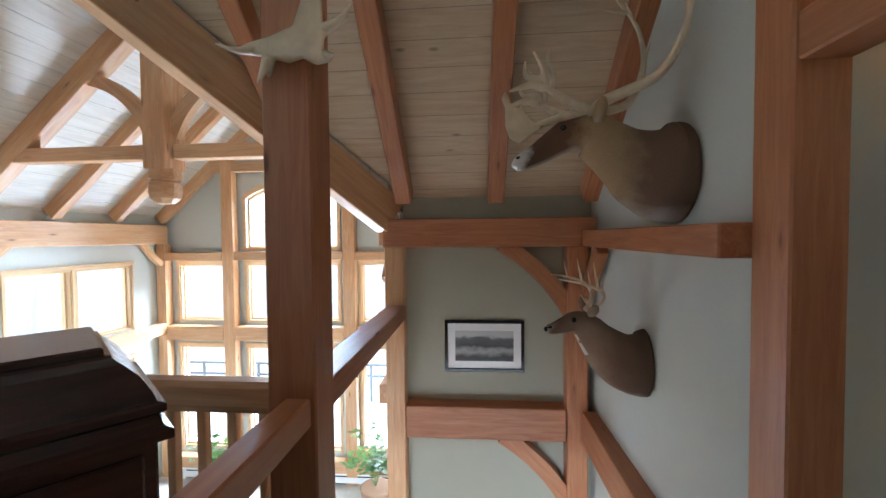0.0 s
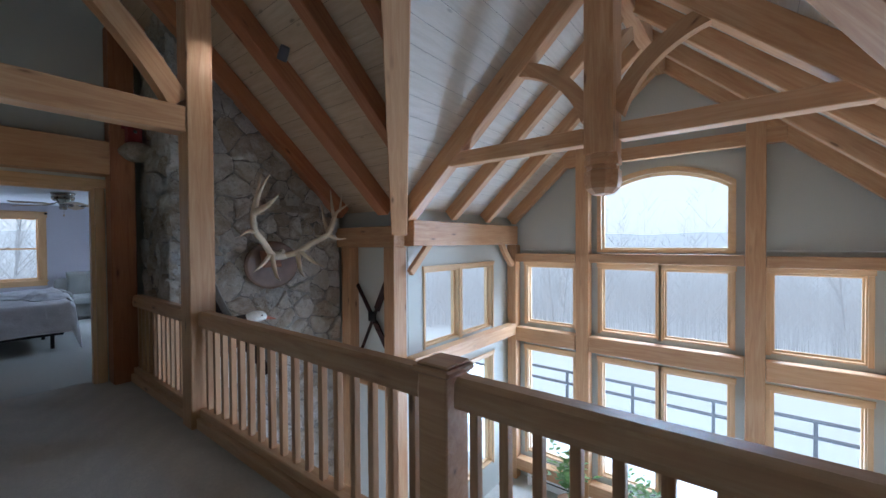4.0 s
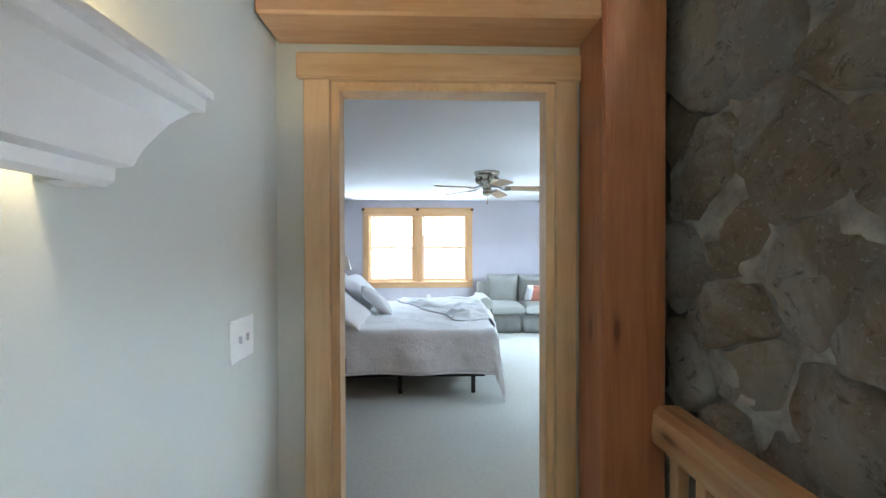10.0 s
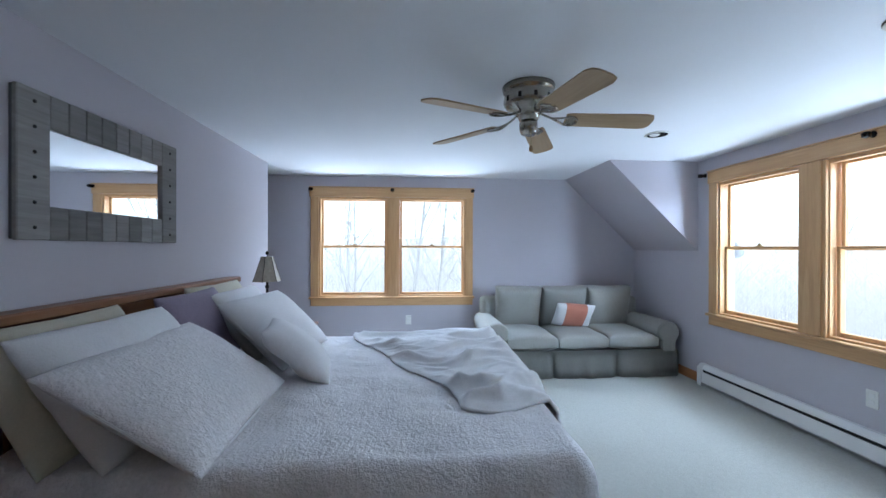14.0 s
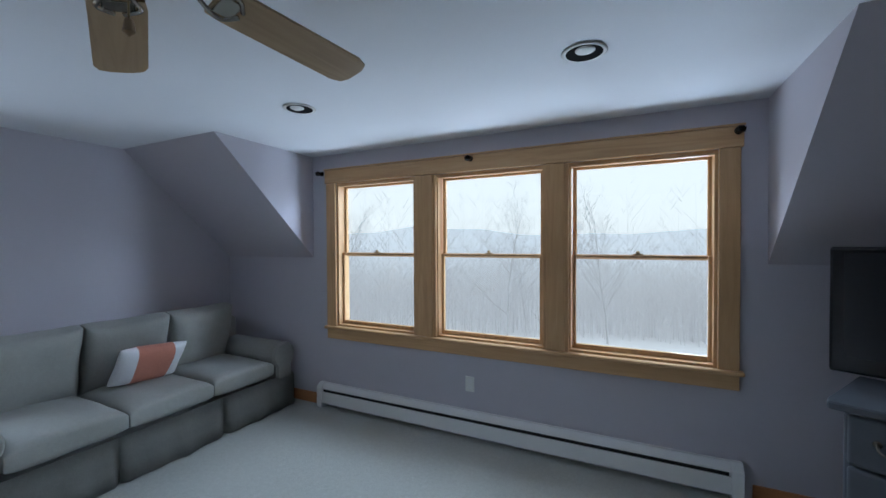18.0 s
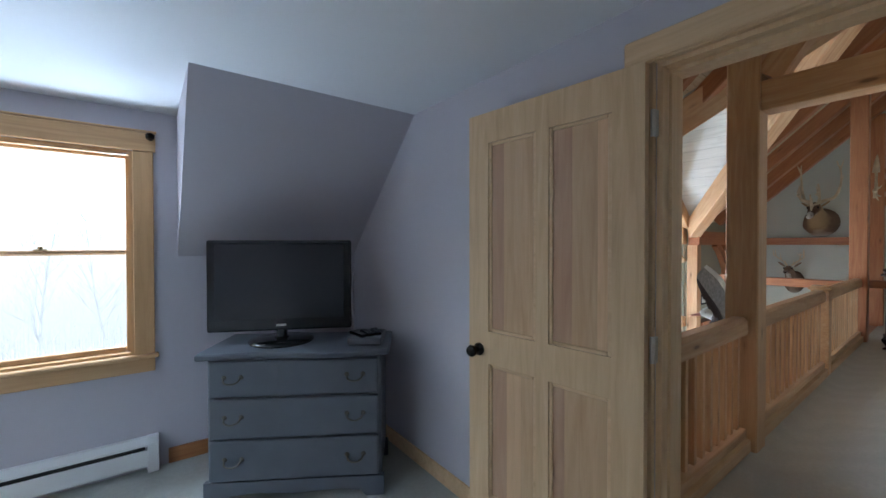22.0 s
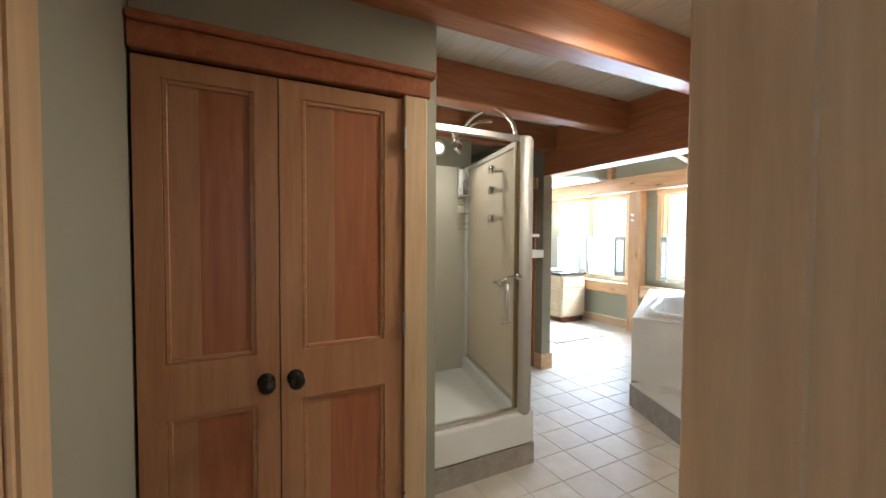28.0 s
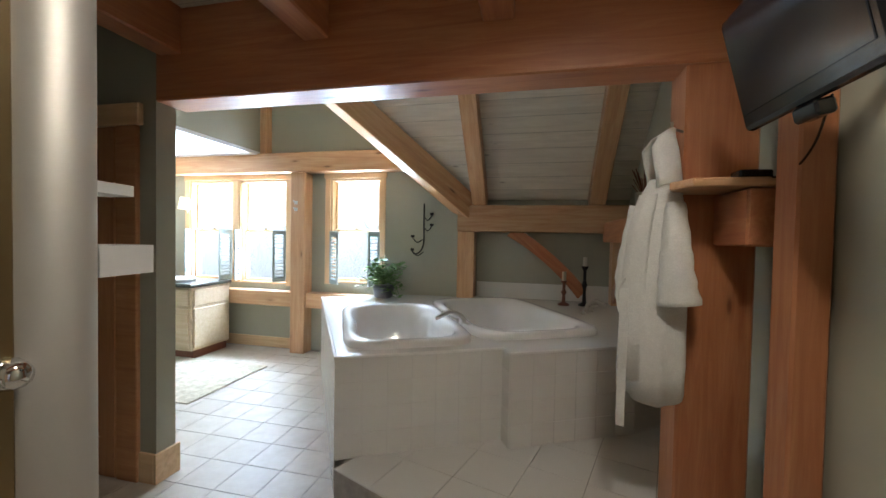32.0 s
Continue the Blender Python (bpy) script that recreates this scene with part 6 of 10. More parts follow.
part("corner_post", box(xb - 0.075, xb - 0.026, -1.575, -1.525, 0.36, 2.10, 0.006), M_WHITE, SH)
g = part("front_glass", box(xf, xf + 0.006, ys1 + 0.05, ys0 - 0.03, 0.38, 2.06), M_GLASS, SH)
g.visible_shadow = False
# Side glass made opaque; tan colour stands in for its reflections and see-through view.
part("side_panel", moved(box(0.03, SIDE_LEN - 0.04, -0.006, 0.006, 0.38, 2.06, 0.002), SHS), plain("side_glass_painted_tan", (0.70, 0.60, 0.48), 0.12, var=0.06), SH, "shower side glass drawn opaque, its tan reflections painted in")
for a in ((xf - 0.015, xf + 0.02, ys1 + 0.03, ys0, 2.06, 2.10), (xf - 0.015, xf + 0.02, ys1 + 0.03, ys0, 0.36, 0.385)):
    part("glass_rail", box(*a, 0.004), M_STEEL, SH)
for z0, z1 in ((2.06, 2.10), (0.36, 0.385)):
    part("glass_rail", moved(box(0.0, SIDE_LEN - 0.03, -0.017, 0.017, z0, z1, 0.004), SHS), M_SATIN, SH)
part("glass_stile", box(xf - 0.012, xf + 0.015, ys1 + 0.03, ys1 + 0.055, 0.385, 2.06, 0.004), M_BRASS, SH)
part("column", moved(lathe([(0.055, 0.0), (0.06, 0.02), (0.06, 1.74), (0.045, 1.76), (0.0, 1.765)], 22), Matrix.Translation((xf + 0.02, ys1 - 0.02, 0.34))), M_SATIN, SH, smooth=True)
part("riser_pipe", tube(curve_pts([(xf + 0.10, ys1 - 0.03, 2.08), (xf + 0.18, ys1 - 0.04, 2.24), (xf + 0.38, ys1 - 0.03, 2.39), (xf + 0.62, ys1 - 0.01, 2.38), (xf + 0.78, ys1 + 0.02, 2.30)], 10), 0.014, 12), M_CHROME, SH, smooth=True)
part("riser_pipe", tube(curve_pts([(xf + 0.40, ys1 - 0.03, 2.30), (xf + 0.62, ys1 - 0.03, 2.34), (xf + 0.80, ys1 - 0.02, 2.30), (xf + 0.87, ys1 - 0.01, 2.24)], 10), 0.012, 12), M_CHROME, SH, smooth=True)
for x, y, z, a in ((xf + 0.82, ys1 + 0.03, 2.235, -20), (xf + 0.89, ys1 - 0.01, 2.17, 25)):
    part("shower_head", moved(lathe([(0.012, 0.09), (0.03, 0.075), (0.034, 0.04), (0.03, 0.03), (0.04, 0.015), (0.04, 0.0), (0.0, 0.0)][::-1], 18), Matrix.Translation((x, y, z)) @ Matrix.Rotation(radians(a), 4, 'X')), M_CHROME, SH, smooth=True)
for z in (1.945, 1.80, 1.60):
    part("body_jet", moved(lathe([(0.0, 0), (0.030, 0.0), (0.034, 0.02), (0.030, 0.045), (0.016, 0.06), (0.014, 0.10)], 16), SHS @ Matrix.Translation((0.31, 0.105, z)) @ Matrix.Rotation(radians(90), 4, 'X')), M_CHROME, SH, smooth=True)
part("door_handle", joined(moved(lathe([(0.0, 0.0), (0.024, 0.002), (0.030, 0.018), (0.026, 0.034), (0.012, 0.044), (0.010, 0.10)], 16), Matrix.Translation((xf - 0.085, ys1 + 0.20, 1.19)) @ Matrix.Rotation(radians(90), 4, 'Y')), tube(curve_pts([(xf - 0.05, ys1 + 0.20, 1.20), (xf - 0.05, ys1 + 0.13, 1.225), (xf - 0.02, ys1 + 0.05, 1.22)], 5), 0.009, 8), moved(lathe([(0.020, 0), (0.022, 0.012), (0.016, 0.03), (0.0, 0.034)], 14), Matrix.Translation((xf - 0.014, ys1 + 0.045, 1.22)) @ Matrix.Rotation(radians(-90), 4, 'Y'))), M_CHROME, SH, smooth=True)
part("grip", joined(tube([(xf - 0.05, ys1 + 0.155, 1.18), (xf - 0.05, ys1 + 0.15, 0.96)], 0.016, 10), tube([(xf - 0.05, ys1 + 0.13, 0.955), (xf - 0.05, ys1 + 0.19, 0.95)], 0.012, 8)), M_SATIN, SH, smooth=True)


def ring_bar(z, w, d, h):
    """A flat rounded ring bracket on the column's outer side."""
    bm = bmesh.new()
    outer = [(0.0, -d)] + [(w - d * 0.6 + d * 0.6 * math.cos(-math.pi / 2 + math.pi * k / 16), d * math.sin(-math.pi / 2 + math.pi * k / 16)) for k in range(17)] + [(0.0, d)]
    inner = [(x * 0.94 if x > 0 else 0.0, y * 0.86) for x, y in outer]
    q = [[bm.verts.new((x, y, zz)) for x, y in lp] for lp, zz in ((outer, 0), (inner, 0), (inner, h), (outer, h))]
    for a, b in ((0, 1), (1, 2), (2, 3), (3, 0)):
        for k in range(len(outer) - 1):
            bm.faces.new((q[a][k], q[a][k + 1], q[b][k + 1], q[b][k]))
    bmesh.ops.recalc_face_normals(bm, faces=bm.faces)
    part("ring_bracket", moved(bm, Matrix.Translation((xf + 0.03, ys1 - 0.06, z)) @ Matrix.Rotation(radians(-80), 4, 'Z')), M_ALU, SH)


ring_bar(1.335, 0.13, 0.05, 0.05)
ring_bar(1.470, 0.09, 0.045, 0.018)
cad = empty("shower_caddy", pose(-4.70, -1.45, 1.53), "wire shower caddy hanging in the corner", "shower caddy")
for z in (0.0, 0.14, 0.30):
    part("basket", joined(*[tube(curve_pts([(-0.10, 0.05, z + dz), (-0.10, -0.05, z + dz), (0.06, -0.05, z + dz), (0.06, 0.05, z + dz), (-0.10, 0.05, z + dz)], 4), 0.003, 5) for dz in (0.0, 0.05)], *[tube([(-0.09 + 0.03 * k, -0.05, z), (-0.09 + 0.03 * k, 0.05, z)], 0.0018, 4) for k in range(6)]), M_CHROME, cad)
part("hanger", tube([(-0.02, 0.05, 0.0), (-0.02, 0.05, 0.58)], 0.004, 6), M_CHROME, cad)
for x, z, r, h, mt, lb in ((-4.70, 1.835, 0.036, 0.25, M_WHITEPL, "white pump bottle in the shower caddy"), (-4.775, 1.835, 0.024, 0.13, M_GREYPL, "dark shampoo bottle in the shower caddy"), (-4.69, 1.675, 0.03, 0.08, M_CREAM, "cream jar in the shower caddy")):
    bt = empty("bottle", pose(x, -1.45, z), lb, "bottle", "bottles in the shower")
    part("body", lathe([(r * 0.9, 0), (r, 0.01), (r, h * 0.86), (r * 0.5, h * 0.92), (r * 0.4, h * 0.93)], 16), mt, bt, smooth=True)
    part("cap", lathe([(r * 0.42, h * 0.9), (r * 0.42, h), (0, h * 1.01)], 12), M_GREYPL, bt)
dl = empty("shower_light", pose(xb + 0.018, -1.27, 2.265, 0, -90, 0), "round lit eyeball light on the wall above the shower", "light")
part("ring", lathe([(0.0, 0.0), (0.075, 0.0), (0.075, 0.006), (0.055, 0.010), (0.052, 0.004)], 20), M_WHITEPL, dl)
part("bulb", lathe([(0.045, 0.004), (0.035, 0.014), (0.0, 0.018)], 16), M_BULB, dl)

# ---- tub ----
A0 = Vector((-5.46, -2.78))
u_ = Vector((-0.886, -0.464))
v_ = Vector((0.52, -0.854))
B0 = A0 + u_ * 0.975
B1 = B0 + Vector((-0.05, 0.10))
C0 = B1 + u_ * 0.86
part("tub_step", prism([(-5.50, -2.70), (-7.345, -1.90), (-7.345, -2.362), (-7.458, -2.363), (-7.458, -3.75), (-6.9, -3.9), (-5.6, -3.3)], 0.0, 0.188, "z"), M_RISER, None, "low tiled step in front of the tub with a grey-brown riser", kind="structure", category="step")
TUB = empty("bathtub", pose(0, 0, 0), "white double bathtub set in a tiled deck", "bathtub")
deck = [tuple(A0), tuple(B0), tuple(B1), tuple(C0), (-7.45, C0.y - 0.25), (-7.45, YK + 0.02), (-5.5, YK + 0.02), (-4.80, -5.02), (-4.28, -4.68)]


def ring_loop(c, u, v, a, b, n, k=0.8, bulge=0.0):
    out = []
    for i in range(n):
        t = 2 * math.pi * i / n
        cs, sn = math.cos(t), math.sin(t)
        x = a * math.copysign(abs(cs) ** k, cs)
        y = b * math.copysign(abs(sn) ** k, sn)
        x *= 1 - bulge * math.exp(-((y / b) ** 2) * 5)
        out.append(Vector((c[0] + u[0] * x + v[0] * y, c[1] + u[1] * x + v[1] * y)))
    return out


def basin(c, a, b, name, bulge):
    n = 44
    u2, v2 = u_, Vector((-u_.y, u_.x)) * -1
    bm = bmesh.new()
    levels = [(1.14, 1.10, 0.755, 0.3, 0), (1.14, 1.10, 0.785, 0.3, 0), (1.11, 1.075, 0.80, 0.32, 0), (1.03, 1.02, 0.80, 0.5, bulge * 0.6), (0.98, 0.985, 0.785, 0.55, bulge), (0.93, 0.95, 0.70, 0.6, bulge), (0.84, 0.88, 0.45, 0.65, bulge * 0.6), (0.70, 0.78, 0.38, 0.7, 0)]
    rings = [[bm.verts.new((p.x, p.y, z)) for p in ring_loop(c, u2, v2, a * sa, b * sb, n, k, bl)] for sa, sb, z, k, bl in levels]
    for r0, r1 in zip(rings, rings[1:]):
        for i in range(n):
            bm.faces.new((r0[i], r0[(i + 1) % n], r1[(i + 1) % n], r1[i]))
    bm.faces.new(rings[-1])
    bmesh.ops.recalc_face_normals(bm, faces=bm.faces)
    part(name, bm, M_TUB, TUB, "glossy white acrylic basin", smooth=True)
    return ring_loop(c, u2, v2, a * 1.05, b * 1.04, n, 0.32)


c1 = A0 + u_ * 0.50 + v_ * 0.78
c2 = A0 + u_ * 1.42 + v_ * 0.92
h1 = basin(c1, 0.36, 0.62, "basin", 0.10)
h2 = basin(c2, 0.42, 0.70, "basin", 0.08)


def deck_top():
    """Tiled rim of the tub: the deck with two holes, as a thin sheet."""
    bm = bmesh.new()
    loops = [deck, [tuple(p) for p in h1], [tuple(p) for p in h2]]
    edges = []
    for lp in loops:
        vs = [bm.verts.new((x, y, 0.755)) for x, y in lp]
        edges += [bm.edges.new((vs[i], vs[(i + 1) % len(vs)])) for i in range(len(vs))]
    bmesh.ops.triangle_fill(bm, use_beauty=True, use_dissolve=False, edges=edges)
    return bm


part("deck_top", deck_top(), M_TILE, TUB)
skirt = bmesh.new()
lo = [skirt.verts.new((x, y, 0.19)) for x, y in deck]
hi = [skirt.verts.new((x, y, 0.754)) for x, y in deck]
for i in range(len(deck)):
    skirt.faces.new((lo[i], lo[(i + 1) % len(deck)], hi[(i + 1) % len(deck)], hi[i]))
bmesh.ops.recalc_face_normals(skirt, faces=skirt.faces)
part("skirt_bed", skirt, M_WGROUT, TUB)
part("skirt_bed", box(-4.78, -4.30, -4.98, -4.72, 0.0, 0.19), M_WGROUT, TUB)


def facing_tiles(p, q, z0, z1, size, parent, out):
    """Upright tiles on the face from p to q."""
    p, q = Vector(p), Vector(q)
    length = (q - p).length
    d = (q - p).normalized()
    nx = max(1, round(length / size))
    nz = max(1, round((z1 - z0) / size))
    w, h = length / nx, (z1 - z0) / nz
    me = mesh_of(box(0.0012, w - 0.0012, -0.006, 0.0, 0.0012, h - 0.0012, 0.0012), "tile")
    me.materials.append(M_TILE)
    ang = math.atan2(d.y, d.x)
    for i in range(nx):
        for j in range(nz):
            b = p + d * (w * i)
            part("tile", me, None, parent, m=Matrix.Translation((b.x, b.y, z0 + h * j)) @ Matrix.Rotation(ang, 4, 'Z') @ Matrix.Translation((0, out, 0)))


facing_tiles(B0, A0, 0.19, 0.752, 0.15, TUB, 0.006)
facing_tiles(C0, B1, 0.19, 0.752, 0.15, TUB, 0.006)
facing_tiles(B1, B0, 0.19, 0.752, 0.12, TUB, 0.006)
facing_tiles(A0, (-4.28, -4.68), 0.0, 0.752, 0.15, TUB, 0.006)
part("deck_edge", tube([(*A0, 0.748), (*B0, 0.748), (*B1, 0.748), (*C0, 0.748)], 0.012, 6), M_TILE, TUB)
part("deck_edge", tube([(*A0, 0.748), (-4.28, -4.68, 0.748)], 0.012, 6), M_TILE, TUB)
part("wall_baseboard", box(-7.455, -5.87, YK + 0.001, YK + 0.014, 0.757, 0.93, 0.003), M_TILE, None, "white tile splash behind the tub", kind="structure", category="trim")
part("wall_baseboard", box(-7.458, -7.445, -5.2, -3.2, 0.757, 0.93, 0.003), M_TILE, None, "white tile splash behind the tub", kind="structure", category="trim")


def faucet(p, ang, length=0.20):
    f = empty("tub_faucet", pose(*p, 0, 0, ang), "brushed nickel tub faucet with lever handles on the deck", "faucet", "tub faucets")
    part("spout", tube(curve_pts([(0, 0, 0), (0, 0, 0.07), (length * 0.45, 0, 0.12), (length, 0, 0.085)]), 0.017, 10), M_STEEL, f, smooth=True)
    for y in (-0.09, 0.09):
        h = part("handle", lathe([(0.026, 0), (0.026, 0.01), (0.013, 0.02), (0.013, 0.05), (0.0, 0.055)], 14), M_STEEL, f, m=pose(0, y, 0), smooth=True)
        part("lever", tube([(0, 0, 0.045), (0.05, y * 0.2, 0.06)], 0.007, 8), M_STEEL, h)


mid = A0 + u_ * 0.93 + v_ * 0.55
faucet((mid.x, mid.y, 0.757), math.degrees(math.atan2(-u_.y, -u_.x)) + 10, 0.22)
faucet((-6.98, -4.62, 0.757), 150, 0.16)


def floor_tiles():
    """Bathroom floor tiles, each its own piece where the camera passes nearest."""
    size = 0.25
    fl = bpy.data.objects["floor_bath"]
    me = mesh_of(box(0.0022, size - 0.0022, 0.0022, size - 0.0022, -0.004, 0.0, 0.0015), "floor_tile")
    me.materials.append(M_FTILE)
    rest = []
    n = 0
    for i in range(int(6.6 / size)):
        for j in range(int(5.8 / size) + 1):
            x, y = XH + 0.02 + i * size, 0.60 - (j + 1) * size
            if x > -1.2 or y < -5.2 or (x < -5.9 and y < -3.1):
                continue
            if (x > -2.6 and y > -2.7) or (x > -6.2 and y > -0.5):
                continue
            if n < 290 and x < -3.4 and y > -4.6:
                part("tile", me, None, fl, m=Matrix.Translation((x, y, 0)))
                n += 1
            else:
                rest.append(box(x + 0.003, x + size - 0.003, y + 0.003, y + size - 0.003, -0.004, 0.0))
    if rest:
        part("far_tiles", joined(*rest), M_FTILE, fl, kind="stuff")


floor_tiles()


def clip_poly(poly, keep):
    for mx, my, dx, dy in keep:
        res = []
        for a, b in zip(poly, poly[1:] + poly[:1]):
            fa, fb = (a[0] - mx) * dx + (a[1] - my) * dy, (b[0] - mx) * dx + (b[1] - my) * dy
            if fa <= 0:
                res.append(a)
            if (fa < 0) != (fb < 0) and fa != fb:
                t = fa / (fa - fb)
                res.append((a[0] + t * (b[0] - a[0]), a[1] + t * (b[1] - a[1])))
        poly = res
        if len(poly) < 3:
            return []
    return poly


def step_tiles():
    st = bpy.data.objects["tub_step"]
    size = 0.30
    ang = math.atan2(u_.y, u_.x) + radians(45)
    ca, sa = math.cos(ang), math.sin(ang)
    front = Vector((-5.50, -2.70)) - Vector((-7.345, -1.90))
    nrm = Vector((-front.y, front.x)).normalized()
    if nrm.y < 0:
        nrm = -nrm
    keep = [(-5.50, -2.70, nrm.x, nrm.y), (-7.345, 0, -1, 0), (0, -3.7, 0, -1), (-5.502, -2.70, 0.9, -0.45)]
    for i in range(-12, 13):
        for j in range(-12, 13):
            q = [(-6.4 + ca * x - sa * y, -2.7 + sa * x + ca * y) for x, y in ((i * size + 0.002, j * size + 0.002), ((i + 1) * size - 0.002, j * size + 0.002), ((i + 1) * size - 0.002, (j + 1) * size - 0.002), (i * size + 0.002, (j + 1) * size - 0.002))]
            q = clip_poly(q, keep)
            if len(q) >= 3:
                part("tile", prism(q, 0.189, 0.197, "z"), M_TILE, st)


step_tiles()

# ---- soft shapes ----


def cushion(w, d, h, p=4.0, n=14, sag=0.0, crease=0.012, seed=0, corner=0.0, boxed=0.0):
    """A stuffed cushion, w by d and h thick, lying flat with its middle at the origin."""
    bm = bmesh.new()
    top, bot = {}, {}
    for i in range(n + 1):
        for j in range(n + 1):
            a, b = 2 * i / n - 1, 2 * j / n - 1
            a, b = math.sin(a * math.pi / 2), math.sin(b * math.pi / 2)
            e = max(0.0, (1 - abs(a) ** p)) ** 0.5 * max(0.0, (1 - abs(b) ** p)) ** 0.5
            e = boxed + (1 - boxed) * e
            k = 1 - 0.05 * (1 - abs(a)) * (abs(b) ** 6) - corner * (1 - abs(b)) * (abs(a) ** 6)
            k2 = 1 - 0.05 * (1 - abs(b)) * (abs(a) ** 6) - corner * (1 - abs(a)) * (abs(b) ** 6)
            x, y = a * w / 2 * k2, b * d / 2 * k
            nz = crease * noise.noise((x * 6 + seed, y * 6, seed * 1.7))
            top[i, j] = bm.verts.new((x, y, h / 2 * e * (1 - sag * (1 - abs(a)) * (1 - abs(b))) + nz * e))
            if boxed or (0 < i < n and 0 < j < n):
                bot[i, j] = bm.verts.new((x, y, -h / 2 * e + nz * e))
            else:
                bot[i, j] = top[i, j]
    for i in range(n):
        for j in range(n):
            bm.faces.new((top[i, j], top[i + 1, j], top[i + 1, j + 1], top[i, j + 1]))
            q = [bot[i, j], bot[i, j + 1], bot[i + 1, j + 1], bot[i + 1, j]]
            bm.faces.new(q)
    if boxed:
        rim = [(i, 0) for i in range(n)] + [(n, j) for j in range(n)] + [(i, n) for i in range(n, 0, -1)] + [(0, j) for j in range(n, 0, -1)]
        for a, b in zip(rim, rim[1:] + rim[:1]):
            bm.faces.new((bot[a], bot[b], top[b], top[a]))
    bmesh.ops.recalc_face_normals(bm, faces=bm.faces)
    return bm


def drape(w, l, top, drop, rise, seed=1, n=64, flare=0.05, wr=0.012, bumpy=3.0, head=True):
    """A cloth over a box w wide (x from 0) and l long (y from 0): falls by drop at the sides and the foot (y = l)."""
    bm = bmesh.new()
    ex = drop
    us = np.linspace(-ex, w + ex, n + 1)
    vs = np.linspace(0.0, l + ex, n + 1)
    grid = {}
    for i, u in enumerate(us):
        for j, v in enumerate(vs):
            ox = max(0, -u) + max(0, u - w)
            oy = max(0, v - l)
            sx = -1 if u < 0 else (1 if u > w else 0)
            cx, cy = min(max(u, 0), w), min(v, l)
            o = max(ox, oy)
            r = 0.05
            fall = max(0.0, o - r * 0.3)
            out = min(o, r) * 0.7 + fall * flare
            fold = 0.022 * math.sin(8.5 * (cy if ox > oy else cx) + seed) * min(1, fall / 0.3)
            out += fold
            x = cx + sx * (out if ox >= oy else out * ox / max(o, 1e-6))
            y = cy + ((out if oy >= ox else out * oy / max(o, 1e-6)) if oy > 0 else 0)
            nz = wr * (noise.noise((u * bumpy, v * bumpy, seed)) + 0.5 * noise.noise((u * bumpy * 2.7, v * bumpy * 2.7, seed + 5)))
            z = top - fall * 0.97 + nz * (1 if o == 0 else 0.5)
            if o == 0:
                z += rise * (1 - (2 * u / w - 1) ** 4) * 0.5
            lowest = top - drop
            if sx > 0 and oy > 0:
                k = min(ox, oy) / drop
                z, lowest = z - 0.30 * k, lowest - 0.30 * k
                x, y = x + 0.03 * k, y + 0.03 * k
            grid[i, j] = bm.verts.new((x + nz * (1 if sx else 0), y, max(z, lowest)))
    for i in range(n):
        for j in range(n):
            bm.faces.new((grid[i, j], grid[i + 1, j], grid[i + 1, j + 1], grid[i, j + 1]))
    hem = [grid[0, j].co.copy() for j in range(n + 1)] + [grid[i, n].co.copy() for i in range(1, n + 1)] + [grid[n, j].co.copy() for j in range(n - 1, -1, -1)]
    bmesh.ops.recalc_face_normals(bm, faces=bm.faces)
    bmesh.ops.solidify(bm, geom=bm.faces, thickness=0.012)
    return bm, hem


def leafy(name, m, label, pot, leaf, n, spread, height, leaf_len, seed, trail=0.0, mat_pot=None):
    """A pot plant: pot with soil, stems and many small leaves."""
    r_ = random.Random(seed)
    p = empty(name, m, label, "plant")
    part("pot", lathe(pot, 22), mat_pot or M_WHITE, p, smooth=True)
    zt = pot[-3][1]
    leaves = bmesh.new()
    sb = []
    for k in range(max(6, n // 9)):
        a = r_.uniform(0, 6.283)
        s = spread * r_.uniform(0.3, 1.0)
        h = height * r_.uniform(0.5, 1.0) - trail * r_.random()
        pts = curve_pts([(0, 0, zt), (math.cos(a) * s * 0.4, math.sin(a) * s * 0.4, zt + abs(h) * 0.7 + 0.01), (math.cos(a) * s, math.sin(a) * s, zt + h)], 5)
        sb.append(tube(pts, 0.0022, 4))
        for _ in range(9):
            q = pts[r_.randrange(3, len(pts))]
            b = r_.uniform(0, 6.283)
            d = Vector((math.cos(b), math.sin(b), r_.uniform(-0.3, 0.7))).normalized()
            side = d.cross(Vector((0, 0, 1))).normalized() * leaf_len * 0.28
            l = leaf_len * r_.uniform(0.7, 1.2)
            v = [leaves.verts.new(c) for c in (q, q + d * l * 0.45 + side + Vector((0, 0, 0.004)), q + d * l, q + d * l * 0.45 - side + Vector((0, 0, 0.004)))]
            leaves.faces.new(v)
    part("stem", joined(*sb), leaf, p, kind="stuff")
    part("foliage", leaves, leaf, p, kind="stuff")
    return p


# ---- bedroom ----
BX, BWD, BLEN = -9.77, 1.90, 2.06    # near side, width and length of the bed
BED = empty("bed", pose(BX, YS + 0.03, 0), "queen bed with a slatted oak headboard and a grey-mauve coverlet", "bed")
part("headboard_post", box(0.0, 0.075, 0.0, 0.07, 0.0, 1.09, 0.006), M_OAKBED, BED)
part("headboard_post", box(-BWD - 0.055, -BWD + 0.02, 0.0, 0.07, 0.0, 1.09, 0.006), M_OAKBED, BED)
part("headboard_cap", box(-BWD - 0.12, 0.14, -0.015, 0.09, 1.09, 1.135, 0.008), M_OAKBED, BED)
part("headboard_rail", box(-BWD + 0.02, 0.0, 0.012, 0.055, 0.98, 1.09, 0.004), M_OAKBED, BED)
